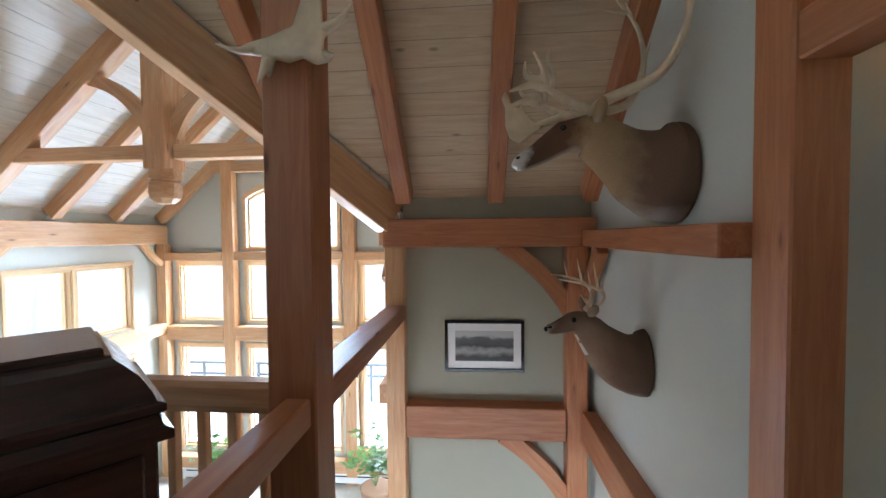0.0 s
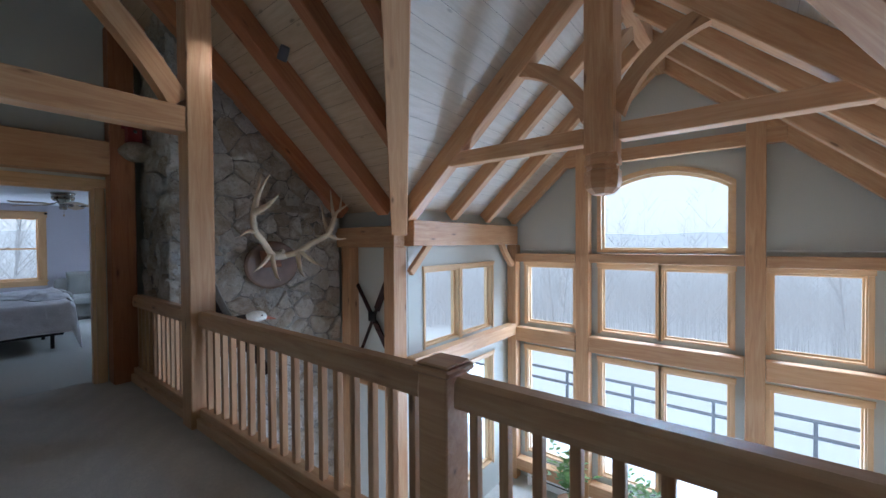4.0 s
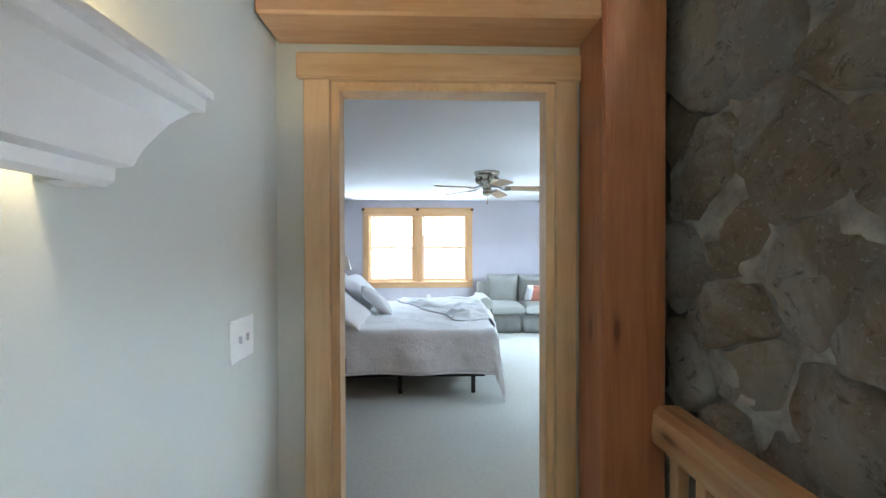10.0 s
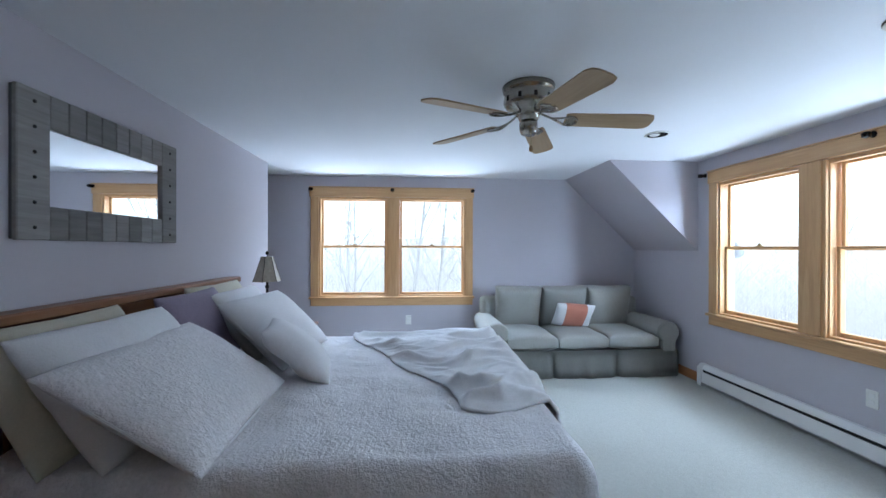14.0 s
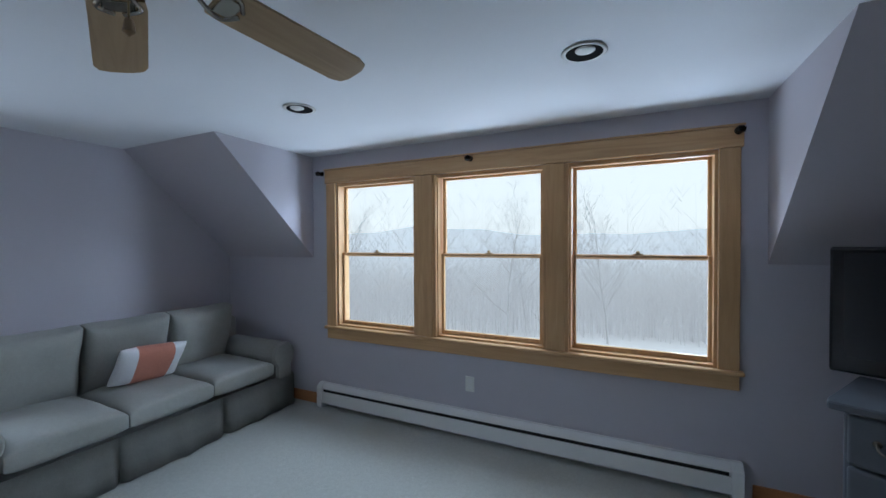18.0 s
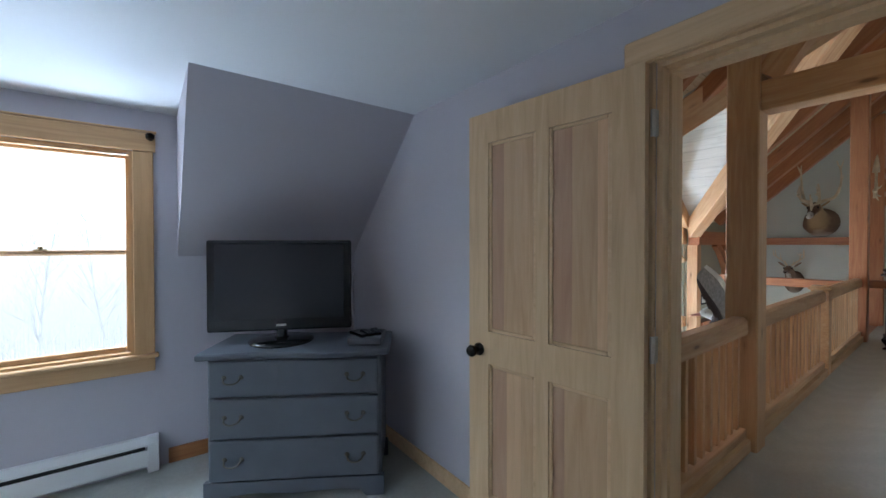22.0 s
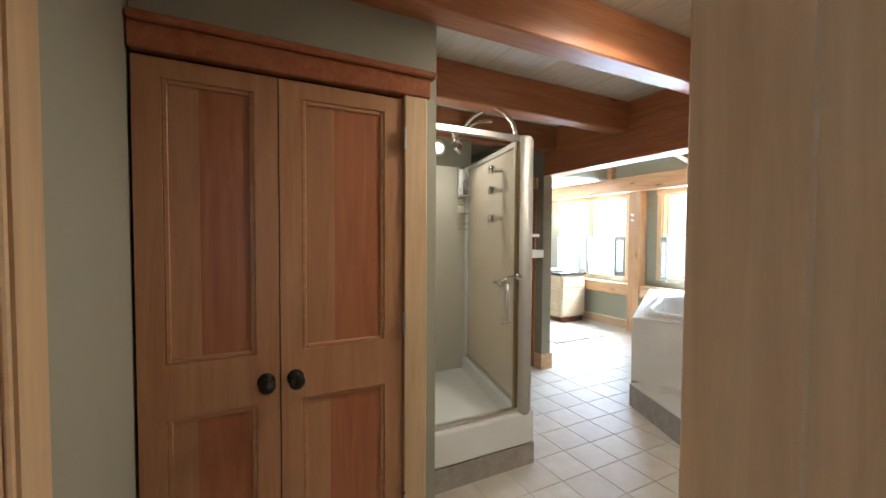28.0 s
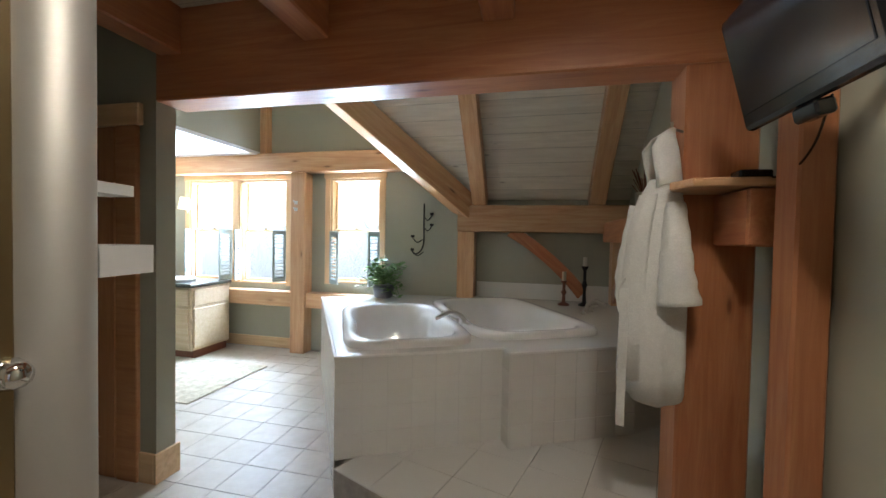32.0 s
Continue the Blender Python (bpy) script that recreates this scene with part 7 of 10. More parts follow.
part("headboard_rail", box(-BWD + 0.02, 0.0, 0.012, 0.055, 0.42, 0.56, 0.004), M_OAKBED, BED)
slat = mesh_of(box(-0.019, 0.019, 0.022, 0.042, 0.56, 0.98, 0.002), "slat")
slat.materials.append(M_OAKBED)
for i in range(26):
    part("slat", slat, None, BED, m=Matrix.Translation((-BWD + 0.06 + i * (BWD - 0.10) / 25.5, 0, 0)))
part("corbel", prism([(0.07, 1.0), (0.19, 1.09), (0.07, 1.09)], -0.02, 0.02, "x"), M_OAKBED, BED, m=pose(0.02, 0, 0))
part("bed_frame", joined(box(-BWD + 0.02, -0.02, 0.09, BLEN - 0.05, 0.20, 0.24), *[box(x - 0.02, x + 0.02, y - 0.02, y + 0.02, 0.0, 0.20, 0.003) for x in (-0.15, -1.0, -BWD + 0.15) for y in (0.3, 1.2, BLEN - 0.15)]), M_BLACKMET, BED, "black steel bed frame with legs")
part("box_spring", box(-BWD + 0.01, -0.01, 0.08, BLEN - 0.01, 0.242, 0.42, 0.02, 2), M_PILLOW, BED)
part("mattress", box(-BWD + 0.01, -0.01, 0.08, BLEN - 0.01, 0.422, 0.63, 0.04, 3), M_PILLOW, BED)
cov = empty("coverlet", pose(BX - BWD, YS + 0.12, 0), "grey-mauve quilted coverlet draped over the bed", "bedspread")
spread, hem = drape(BWD, BLEN - 0.06, 0.655, 0.43, 0.02, 3, 90, wr=0.016, bumpy=4.0)
part("cloth", spread, M_SPREAD, cov, smooth=True)
part("hem", tube(hem, 0.007, 6), M_SPREAD, cov, "stitched hem of the coverlet", smooth=True)


def throw():
    """A crumpled white throw across the foot of the bed, falling over its end."""
    bm = bmesh.new()
    n, mm = 120, 60
    g = {}
    edge = YS + 0.12 + BLEN - 0.06 + 0.02
    for i in range(n + 1):
        for j in range(mm + 1):
            u, v = i / n, j / mm
            x = BX - BWD - 0.02 + (BWD - 0.34) * u + 0.05 * math.sin(7 * v)
            s_ = 1.05 - 0.62 * u + 0.06 * math.sin(5 * u + 0.6) + 0.03 * math.sin(13 * u)
            y = edge - s_ + (s_ + 0.26 + 0.05 * math.sin(6 * u)) * v
            wu, wv = u + 0.10 * noise.noise((u * 3, v * 3, 4.0)), v + 0.07 * noise.noise((u * 2.4, v * 2.4, 9.0))
            r1 = max(0.0, 1 - 2.6 * abs(noise.noise((wu * 5.5 + wv * 1.0, wv * 1.5, 1.7)))) ** 1.6
            r2 = max(0.0, 1 - 3.0 * abs(noise.noise((wu * 11 + wv * 2.0, wv * 2.6 + 5, 6.1)))) ** 1.4
            r3 = max(0.0, 1 - 3.0 * abs(noise.noise((wu * 19, wv * 5, 2.9))))
            fade = min(1.0, 9 * min(u, 1 - u) + 0.15, 7 * v + 0.1)
            h = 0.006 + fade * (0.052 * r1 + 0.026 * r2 + 0.009 * r3 + 0.03 * max(0, noise.noise((u * 2, v * 2.5, 8.2))))
            over = y - edge
            if over > 0:
                a = min(1.0, over / 0.07)
                z = 0.668 + h * (1 - a) - max(0, over - 0.02)
                y = edge + 0.055 * a + h * 0.7 * a
            else:
                z = 0.668 + h
            g[i, j] = bm.verts.new((x, y, z))
    for i in range(n):
        for j in range(mm):
            bm.faces.new((g[i, j], g[i + 1, j], g[i + 1, j + 1], g[i, j + 1]))
    bmesh.ops.recalc_face_normals(bm, faces=bm.faces)
    bmesh.ops.solidify(bm, geom=bm.faces, thickness=0.012)
    t = empty("throw_blanket", pose(0, 0, 0), "rumpled white throw blanket across the foot of the bed", "blanket")
    part("cloth", bm, M_THROW, t, smooth=True)


throw()
for nm, lb, x, y, z, w, d, h, rx, rz, mt, sd in (  # pillows
        ("pillow", "cream pillow leaning on the headboard", -9.95, 0.04, 0.88, 0.68, 0.50, 0.18, 64, 2, M_CREAM, 1),
        ("pillow", "white pillow propped before the headboard", -10.0, 0.20, 0.87, 0.74, 0.52, 0.18, 54, -2, M_PILLOW, 2),
        ("pillow", "white quilted pillow sham with a piped edge", -10.02, 0.40, 0.825, 0.90, 0.58, 0.14, 34, 2, M_SPREAD, 3),
        ("pillow", "cream pillow leaning on the headboard", -11.12, 0.02, 0.90, 0.66, 0.48, 0.17, 72, -2, M_CREAM, 4),
        ("pillow", "mauve striped pillow on the bed", -10.72, 0.08, 0.90, 0.60, 0.46, 0.16, 68, 0, M_MAUVE, 5),
        ("pillow", "white pillow propped before the headboard", -11.15, 0.20, 0.88, 0.72, 0.50, 0.17, 54, 2, M_PILLOW, 6),
        ("pillow", "white quilted pillow sham with a piped edge", -11.02, 0.42, 0.86, 0.78, 0.54, 0.15, 44, -6, M_PILLOW, 7),
        ("throw_pillow", "small square white throw pillow", -10.60, 0.66, 0.80, 0.44, 0.44, 0.15, 42, 12, M_PILLOW, 8)):
    p = empty(nm, pose(x - 0.10, y, z, -rx, 0, rz), lb, "pillow", "pillows on the bed")
    part("cover", cushion(w, d, h, 3.2, 16, crease=0.02, seed=sd, corner=0.04), mt, p, smooth=True)
    if sd in (3, 7):
        part("piping", tube([(-w / 2 * 0.97, -d / 2 * 0.97, 0), (w / 2 * 0.97, -d / 2 * 0.97, 0), (w / 2 * 0.97, d / 2 * 0.97, 0), (-w / 2 * 0.97, d / 2 * 0.97, 0), (-w / 2 * 0.97, -d / 2 * 0.97, 0)], 0.006, 6), M_PILLOW, p)


def nightstand(x, w, d=0.56):
    ns = empty("nightstand", pose(x, YS + 0.03, 0), "dark cherry mission nightstand with three drawers beside the bed", "nightstand", "nightstands")
    part("top", box(-0.02, w + 0.02, 0, d + 0.02, 0.62, 0.65, 0.006), M_CHERRY, ns)
    for px in (0.0, w - 0.045):
        for py in (0.0, d - 0.05):
            part("leg", box(px, px + 0.045, py + 0.002, py + 0.045, 0, 0.619, 0.003), M_CHERRY, ns)
    for px in (0.012, w - 0.03):
        part("side_panel", box(px, px + 0.018, 0.046, d - 0.051, 0.10, 0.618), M_CHERRY, ns)
    part("back_panel", box(0.046, w - 0.046, 0.006, 0.02, 0.10, 0.618), M_CHERRY, ns)
    part("bottom_rail", box(0.046, w - 0.046, d - 0.04, d - 0.016, 0.09, 0.125, 0.003), M_CHERRY, ns)
    for z0, z1 in ((0.485, 0.605), (0.31, 0.475), (0.13, 0.30)):
        dr = part("drawer_front", box(0.05, w - 0.05, d - 0.035, d - 0.008, z0, z1, 0.004), M_OAKBED, ns)
        cup = lathe([(0.0, 0.0), (0.034, 0.0), (0.036, 0.006), (0.028, 0.016), (0.012, 0.022), (0.0, 0.023)], 18)
        bmesh.ops.transform(cup, matrix=Matrix.Translation((w / 2, d - 0.008, (z0 + z1) / 2)) @ Matrix.Rotation(radians(-90), 4, 'X') @ Matrix.Diagonal((1.2, 0.65, 1, 1)), verts=cup.verts)
        part("cup_pull", cup, M_BRONZE, dr, "dark bronze cup pull", smooth=True)
    return ns


nightstand(-9.36, 0.54)
nightstand(-12.36, 0.54)


def table_lamp(x, y, z, tilt=0):
    l = empty("table_lamp", Matrix.Translation((x, y, z)) @ Matrix.Rotation(radians(tilt), 4, 'Z') @ Matrix.Scale(0.87, 4), "black iron table lamp with a six-sided mica shade", "lamp", "bedside lamps")
    part("stem", lathe([(0.0, 0.05), (0.022, 0.05), (0.014, 0.08), (0.012, 0.20), (0.02, 0.22), (0.013, 0.24), (0.013, 0.40), (0.024, 0.42), (0.013, 0.44), (0.011, 0.735), (0.0, 0.74)], 14), M_BLACKMET, l, smooth=True)
    for k in range(3):
        a = radians(120 * k + 20)
        c, s = math.cos(a), math.sin(a)
        pts = [(0.012 * c, 0.012 * s, 0.10), (0.06 * c, 0.06 * s, 0.11), (0.11 * c, 0.11 * s, 0.03), (0.14 * c, 0.14 * s, 0.008), (0.165 * c, 0.165 * s, 0.03), (0.15 * c, 0.15 * s, 0.05), (0.135 * c, 0.135 * s, 0.035)]
        part("scroll_foot", tube(curve_pts(pts, 6), 0.0065, 7), M_BLACKMET, l, smooth=True)
    part("shade", lathe([(0.138, 0.475), (0.056, 0.735)], 6), M_SHADE, l)
    for k in range(6):
        a = radians(60 * k)
        part("shade_rib", tube([(0.139 * math.cos(a), 0.139 * math.sin(a), 0.474), (0.057 * math.cos(a), 0.057 * math.sin(a), 0.736)], 0.003, 5), M_BLACKMET, l)
    part("finial", lathe([(0.004, 0.735), (0.004, 0.752), (0.018, 0.764), (0.016, 0.784), (0, 0.794)], 12), M_BLACKMET, l, smooth=True)


table_lamp(-9.20, 0.03, 0.652, 15)
table_lamp(-12.12, -0.02, 0.652, 0)
leafy("potted_plant", Matrix.Translation((-8.93, 0.17, 0.652)) @ Matrix.Scale(0.92, 4), "small green plant in a white ceramic pot on the nightstand", [(0.084, 0), (0.092, 0.008), (0.096, 0.05), (0.096, 0.115), (0.088, 0.135), (0.080, 0.132), (0.0, 0.115)], M_PALELEAF, 230, 0.19, 0.15, 0.036, 4, trail=0.02)


def wall_mirror():
    """Mirror with a frame of short metal-faced boards."""
    x0, x1, z0, z1, y = -11.05, -10.04, 1.40, 2.00, YS
    m = empty("wall_mirror", pose(x0, y, z0), "rectangular mirror in a grey plank frame above the bed", "mirror")
    w, h, f = x1 - x0, z1 - z0, 0.14
    part("backing", box(0.004, w - 0.004, 0.001, 0.012, 0.004, h - 0.004), M_GREYPL, m)
    part("glass", box(f, w - f, 0.0125, 0.018, f, h - f), M_MIRROR, m)
    n = 8
    for i in range(n):
        a, b = f + (w - 2 * f) * i / n, f + (w - 2 * f) * (i + 1) / n
        for z in ((0, f), (h - f, h)):
            part("plank", box(a + 0.002, b - 0.002, 0.0125, 0.032, z[0], z[1], 0.003), M_GREYWOOD, m)
    for x in ((0, f), (w - f, w)):
        part("plank", box(x[0], x[1], 0.0125, 0.034, 0, h, 0.004), M_GREYWOOD, m)
        for k in range(6):
            part("stud", moved(lathe([(0.008, 0), (0.006, 0.004), (0, 0.006)], 8), Matrix.Translation(((x[0] + x[1]) / 2, 0.034, 0.05 + k * (h - 0.1) / 5)) @ Matrix.Rotation(radians(-90), 4, 'X')), M_BLACKMET, m)


wall_mirror()


def ceiling_fan():
    f = empty("ceiling_fan", pose(-10.58, 1.94, ZC), "five-blade ceiling fan with oak blades and a nickel motor", "ceiling fan")
    part("motor", lathe([(0.0, -0.19), (0.05, -0.188), (0.062, -0.16), (0.075, -0.14), (0.115, -0.125), (0.135, -0.10), (0.135, -0.06), (0.12, -0.045), (0.14, -0.03), (0.145, 0.0), (0.0, 0.0)], 28), M_NICKEL, f, "brushed nickel motor housing", smooth=True)
    part("switch_cup", lathe([(0.0, -0.265), (0.04, -0.262), (0.05, -0.235), (0.05, -0.20), (0.035, -0.185)], 20), M_NICKEL, f, smooth=True)
    for k in range(10):
        part("vent", box(0.126, 0.1365, -0.010, 0.010, -0.095, -0.065, 0.003), M_BLACKMET, f, m=Matrix.Rotation(radians(36 * k), 4, 'Z'))
    for k in range(5):
        a = radians(72 * k + 10)
        pts = [(0.20, -0.055), (0.24, -0.062), (0.62, -0.072), (0.655, -0.06), (0.668, -0.03), (0.668, 0.03), (0.655, 0.06), (0.62, 0.072), (0.24, 0.062), (0.20, 0.055)]
        bm = prism(pts, -0.004, 0.004, "z")
        b = part("blade", bm, M_FANBLADE, f, m=Matrix.Rotation(a, 4, 'Z') @ Matrix.Translation((0, 0, -0.175)) @ Matrix.Rotation(radians(2.5), 4, 'Y') @ Matrix.Rotation(radians(-12), 4, 'X'))
        part("blade_iron", joined(tube(curve_pts([(0.07, 0, 0.03), (0.13, 0.0, 0.005), (0.19, 0.03, -0.008), (0.235, 0.045, -0.008), (0.265, 0.01, -0.008)], 5), 0.0065, 6), tube(curve_pts([(0.13, 0.0, 0.005), (0.19, -0.03, -0.008), (0.235, -0.045, -0.008), (0.265, -0.01, -0.008)], 5), 0.0065, 6), box(0.205, 0.255, -0.034, 0.034, -0.009, -0.0045, 0.003)), M_NICKEL, b, smooth=False)
    part("pull_chain", tube([(0.045, 0.0, -0.22), (0.05, 0.0, -0.34)], 0.0025, 5), M_BRASS, f)
    part("pull_knob", lathe([(0.0, -0.375), (0.012, -0.365), (0.008, -0.34), (0, -0.338)], 10), M_FANBLADE, f, m=pose(0.05, 0, 0))


ceiling_fan()
for x, y in ((-9.80, 3.23), (-11.37, 3.21)):
    d = empty("downlight", pose(x, y, ZC), "recessed ceiling downlight with a white ring, switched off", "downlight", "bedroom downlights")
    part("trim_ring", lathe([(0.074, -0.001), (0.086, -0.001), (0.092, -0.006), (0.076, -0.008)], 26), M_WHITEPL, d, smooth=True)
    # Ceiling is not cut: a flat black disc paints the shade inside the recess.
    part("baffle", lathe([(0.0, -0.0085), (0.0745, -0.0085), (0.0745, -0.004), (0.0, -0.003)], 22), M_PITCH, d)
    part("bulb", moved(lathe([(0.0, -0.020), (0.022, -0.018), (0.036, -0.012), (0.040, -0.0087), (0.0, -0.0086)], 18), Matrix.Translation((0.006, -0.026, 0))), M_WHITEPL, d, smooth=True)


def curtain_bracket(m):
    b = empty("curtain_bracket", m, "small dark bronze curtain rod bracket on the window casing", "bracket", "curtain brackets")
    part("base", moved(lathe([(0.022, 0), (0.02, 0.008), (0.008, 0.012), (0.008, 0.045), (0, 0.046)], 12), Matrix.Rotation(radians(90), 4, 'X')), M_BRONZE, b)
    part("cup", lathe([(0.0, -0.026), (0.022, -0.02), (0.025, 0.004), (0.014, 0.014), (0, 0.015)], 12), M_BRONZE, b, m=pose(0, -0.05, 0))


for x in (-12.13, -10.70, -9.08):
    curtain_bracket(pose(x, YN - 0.03, 2.10))
for y in (0.05, 1.05, 2.06):
    curtain_bracket(Matrix.Translation((XW + 0.03, y, 2.10)) @ Matrix.Rotation(radians(90), 4, 'Z'))


def heater(m, length, label):
    """A baseboard heater: local x along the wall, -y into the room."""
    h = empty("baseboard_heater", m, label, "heater")
    prof = [(0.0, 0.215), (-0.035, 0.215), (-0.062, 0.185), (-0.062, 0.17), (-0.03, 0.165), (-0.02, 0.15), (-0.066, 0.145), (-0.07, 0.05), (-0.06, 0.04), (-0.004, 0.04), (-0.004, 0.03), (0.0, 0.03)]
    part("cover", prism(prof, 0.06, length - 0.06, "x"), M_WHITE, h)
    part("vent_slot", box(0.07, length - 0.07, -0.061, -0.03, 0.147, 0.168), M_BLACKMET, h)
    for a in (0, length - 0.06):
        part("end_cap", prism([(0, 0.22), (-0.04, 0.22), (-0.075, 0.185), (-0.075, 0.005), (0, 0.005)], a, a + 0.06, "x", 0.004), M_WHITE, h)
    part("fin_pipe", box(0.06, length - 0.06, -0.05, -0.02, 0.045, 0.10), M_GREYPL, h)


heater(north(-12.18, YN), 3.13, "white metal baseboard heater under the dormer window")
heater(west(XW, -0.30), 2.46, "white metal baseboard heater under the west window")


def outlet(m):
    o = empty("wall_outlet", m, "white wall outlet plate", "outlet", "wall outlets")
    part("plate", box(-0.036, 0.036, -0.007, 0.0, -0.058, 0.058, 0.003), M_WHITEPL, o)
    for z in (-0.022, 0.022):
        part("socket", box(-0.017, 0.017, -0.009, -0.006, z - 0.014, z + 0.014, 0.003), M_WHITE, o)


outlet(north(-10.72, YN) @ pose(0, 0, 0.41))
outlet(west(XW, 1.25) @ pose(0, 0, 0.46))


def sofa():
    """Three-seat slip-covered sofa along the west wall, facing the room."""
    s = empty("sofa", Matrix.Translation((XW + 0.06, 2.06, 0)), "sage slipcovered three-seat sofa with rolled arms", "sofa")
    L, D = 2.13, 0.92
    part("base", box(0.02, D - 0.04, 0.06, L - 0.06, 0.03, 0.26, 0.02, 2), M_SOFA, s)
    part("back", box(0.0, 0.24, 0.08, L - 0.08, 0.20, 0.78, 0.06, 3), M_SOFA, s, smooth=True)
    for y0 in (0.0, L - 0.25):
        prof = [(0.04, 0.03), (0.045, 0.36)] + [(0.125 - 0.125 * math.cos(math.pi * (k - 2) / 12 * 1.15), 0.47 + 0.115 * math.sin(math.pi * (k - 2) / 12 * 1.15)) for k in range(16)] + [(0.205, 0.38), (0.21, 0.03)]
        if y0 > 1:
            prof = [(0.25 - a, b) for a, b in prof][::-1]
        part("arm", prism([(y0 + p[0], p[1]) for p in prof], 0.06, D - 0.02, "x", 0.012), M_SOFA, s)
        part("arm_front", prism([(y0 + 0.125 + (p[0] - 0.125) * 0.9, 0.02 + p[1] * 0.955) for p in prof], D - 0.019, D - 0.008, "x", 0.004), M_SOFA, s)
    w = (L - 0.46) / 3
    for k in range(3):
        yc = 0.23 + w * (k + 0.5)
        part("seat_cushion", cushion(D - 0.20, w - 0.01, 0.19, 5, 18, crease=0.012, seed=k, boxed=0.42), M_SOFA, s, m=pose(0.54, yc, 0.365), smooth=True)
        part("back_cushion", cushion(0.50, w - 0.01, 0.24, 5, 16, crease=0.02, seed=k + 5, boxed=0.35), M_SOFA, s, m=Matrix.Translation((0.26, yc, 0.67)) @ Matrix.Rotation(radians(-76), 4, 'Y'), smooth=True)
        sk = bmesh.new()
        g = []
        for i in range(19):
            y = 0.03 + (L - 0.06) * k / 3 + (L - 0.06) / 3 * i / 18
            e = min(i, 18 - i)
            off = 0.016 * math.sin(i * 0.9 + 2 * k) * math.sin(i * 0.37 + k) + 0.012 * noise.noise((i * 0.45, k, 3.0)) - (0.05 if e == 0 else 0.010 if e == 1 else 0)
            g.append(tuple(sk.verts.new((D - 0.012 + 0.055 * q + off * q, y, 0.29 - 0.278 * q)) for q in (0.0, 0.33, 0.66, 1.0)))
        for a, b in zip(g, g[1:]):
            for q in range(3):
                sk.faces.new((a[q], a[q + 1], b[q + 1], b[q]))
        bmesh.ops.solidify(sk, geom=sk.faces, thickness=0.01)
        part("skirt", sk, M_SOFA, s, smooth=True)
    for y in (0.02, L - 0.03):
        part("side_skirt", box(0.06, D - 0.01, y, y + 0.012, 0.012, 0.27, 0.003), M_SOFA, s)
    c = empty("sofa_cushion", Matrix.Translation((XW + 0.06 + 0.52, 2.06 + 1.10, 0.60)) @ Matrix.Rotation(radians(-62), 4, 'Y') @ Matrix.Rotation(radians(5), 4, 'Z'), "white cushion with a coral centre panel on the sofa", "cushion")
    part("cover", cushion(0.30, 0.46, 0.13, 3.4, 16, seed=9), M_PILLOW, c, smooth=True)
    band = cushion(0.305, 0.466, 0.136, 3.4, 28, seed=9)
    bmesh.ops.delete(band, geom=[f for f in band.faces if abs(f.calc_center_median().y) > 0.125], context='FACES')
    part("coral_panel", band, M_CORAL, c, "coral woven centre panel", smooth=True)


sofa()


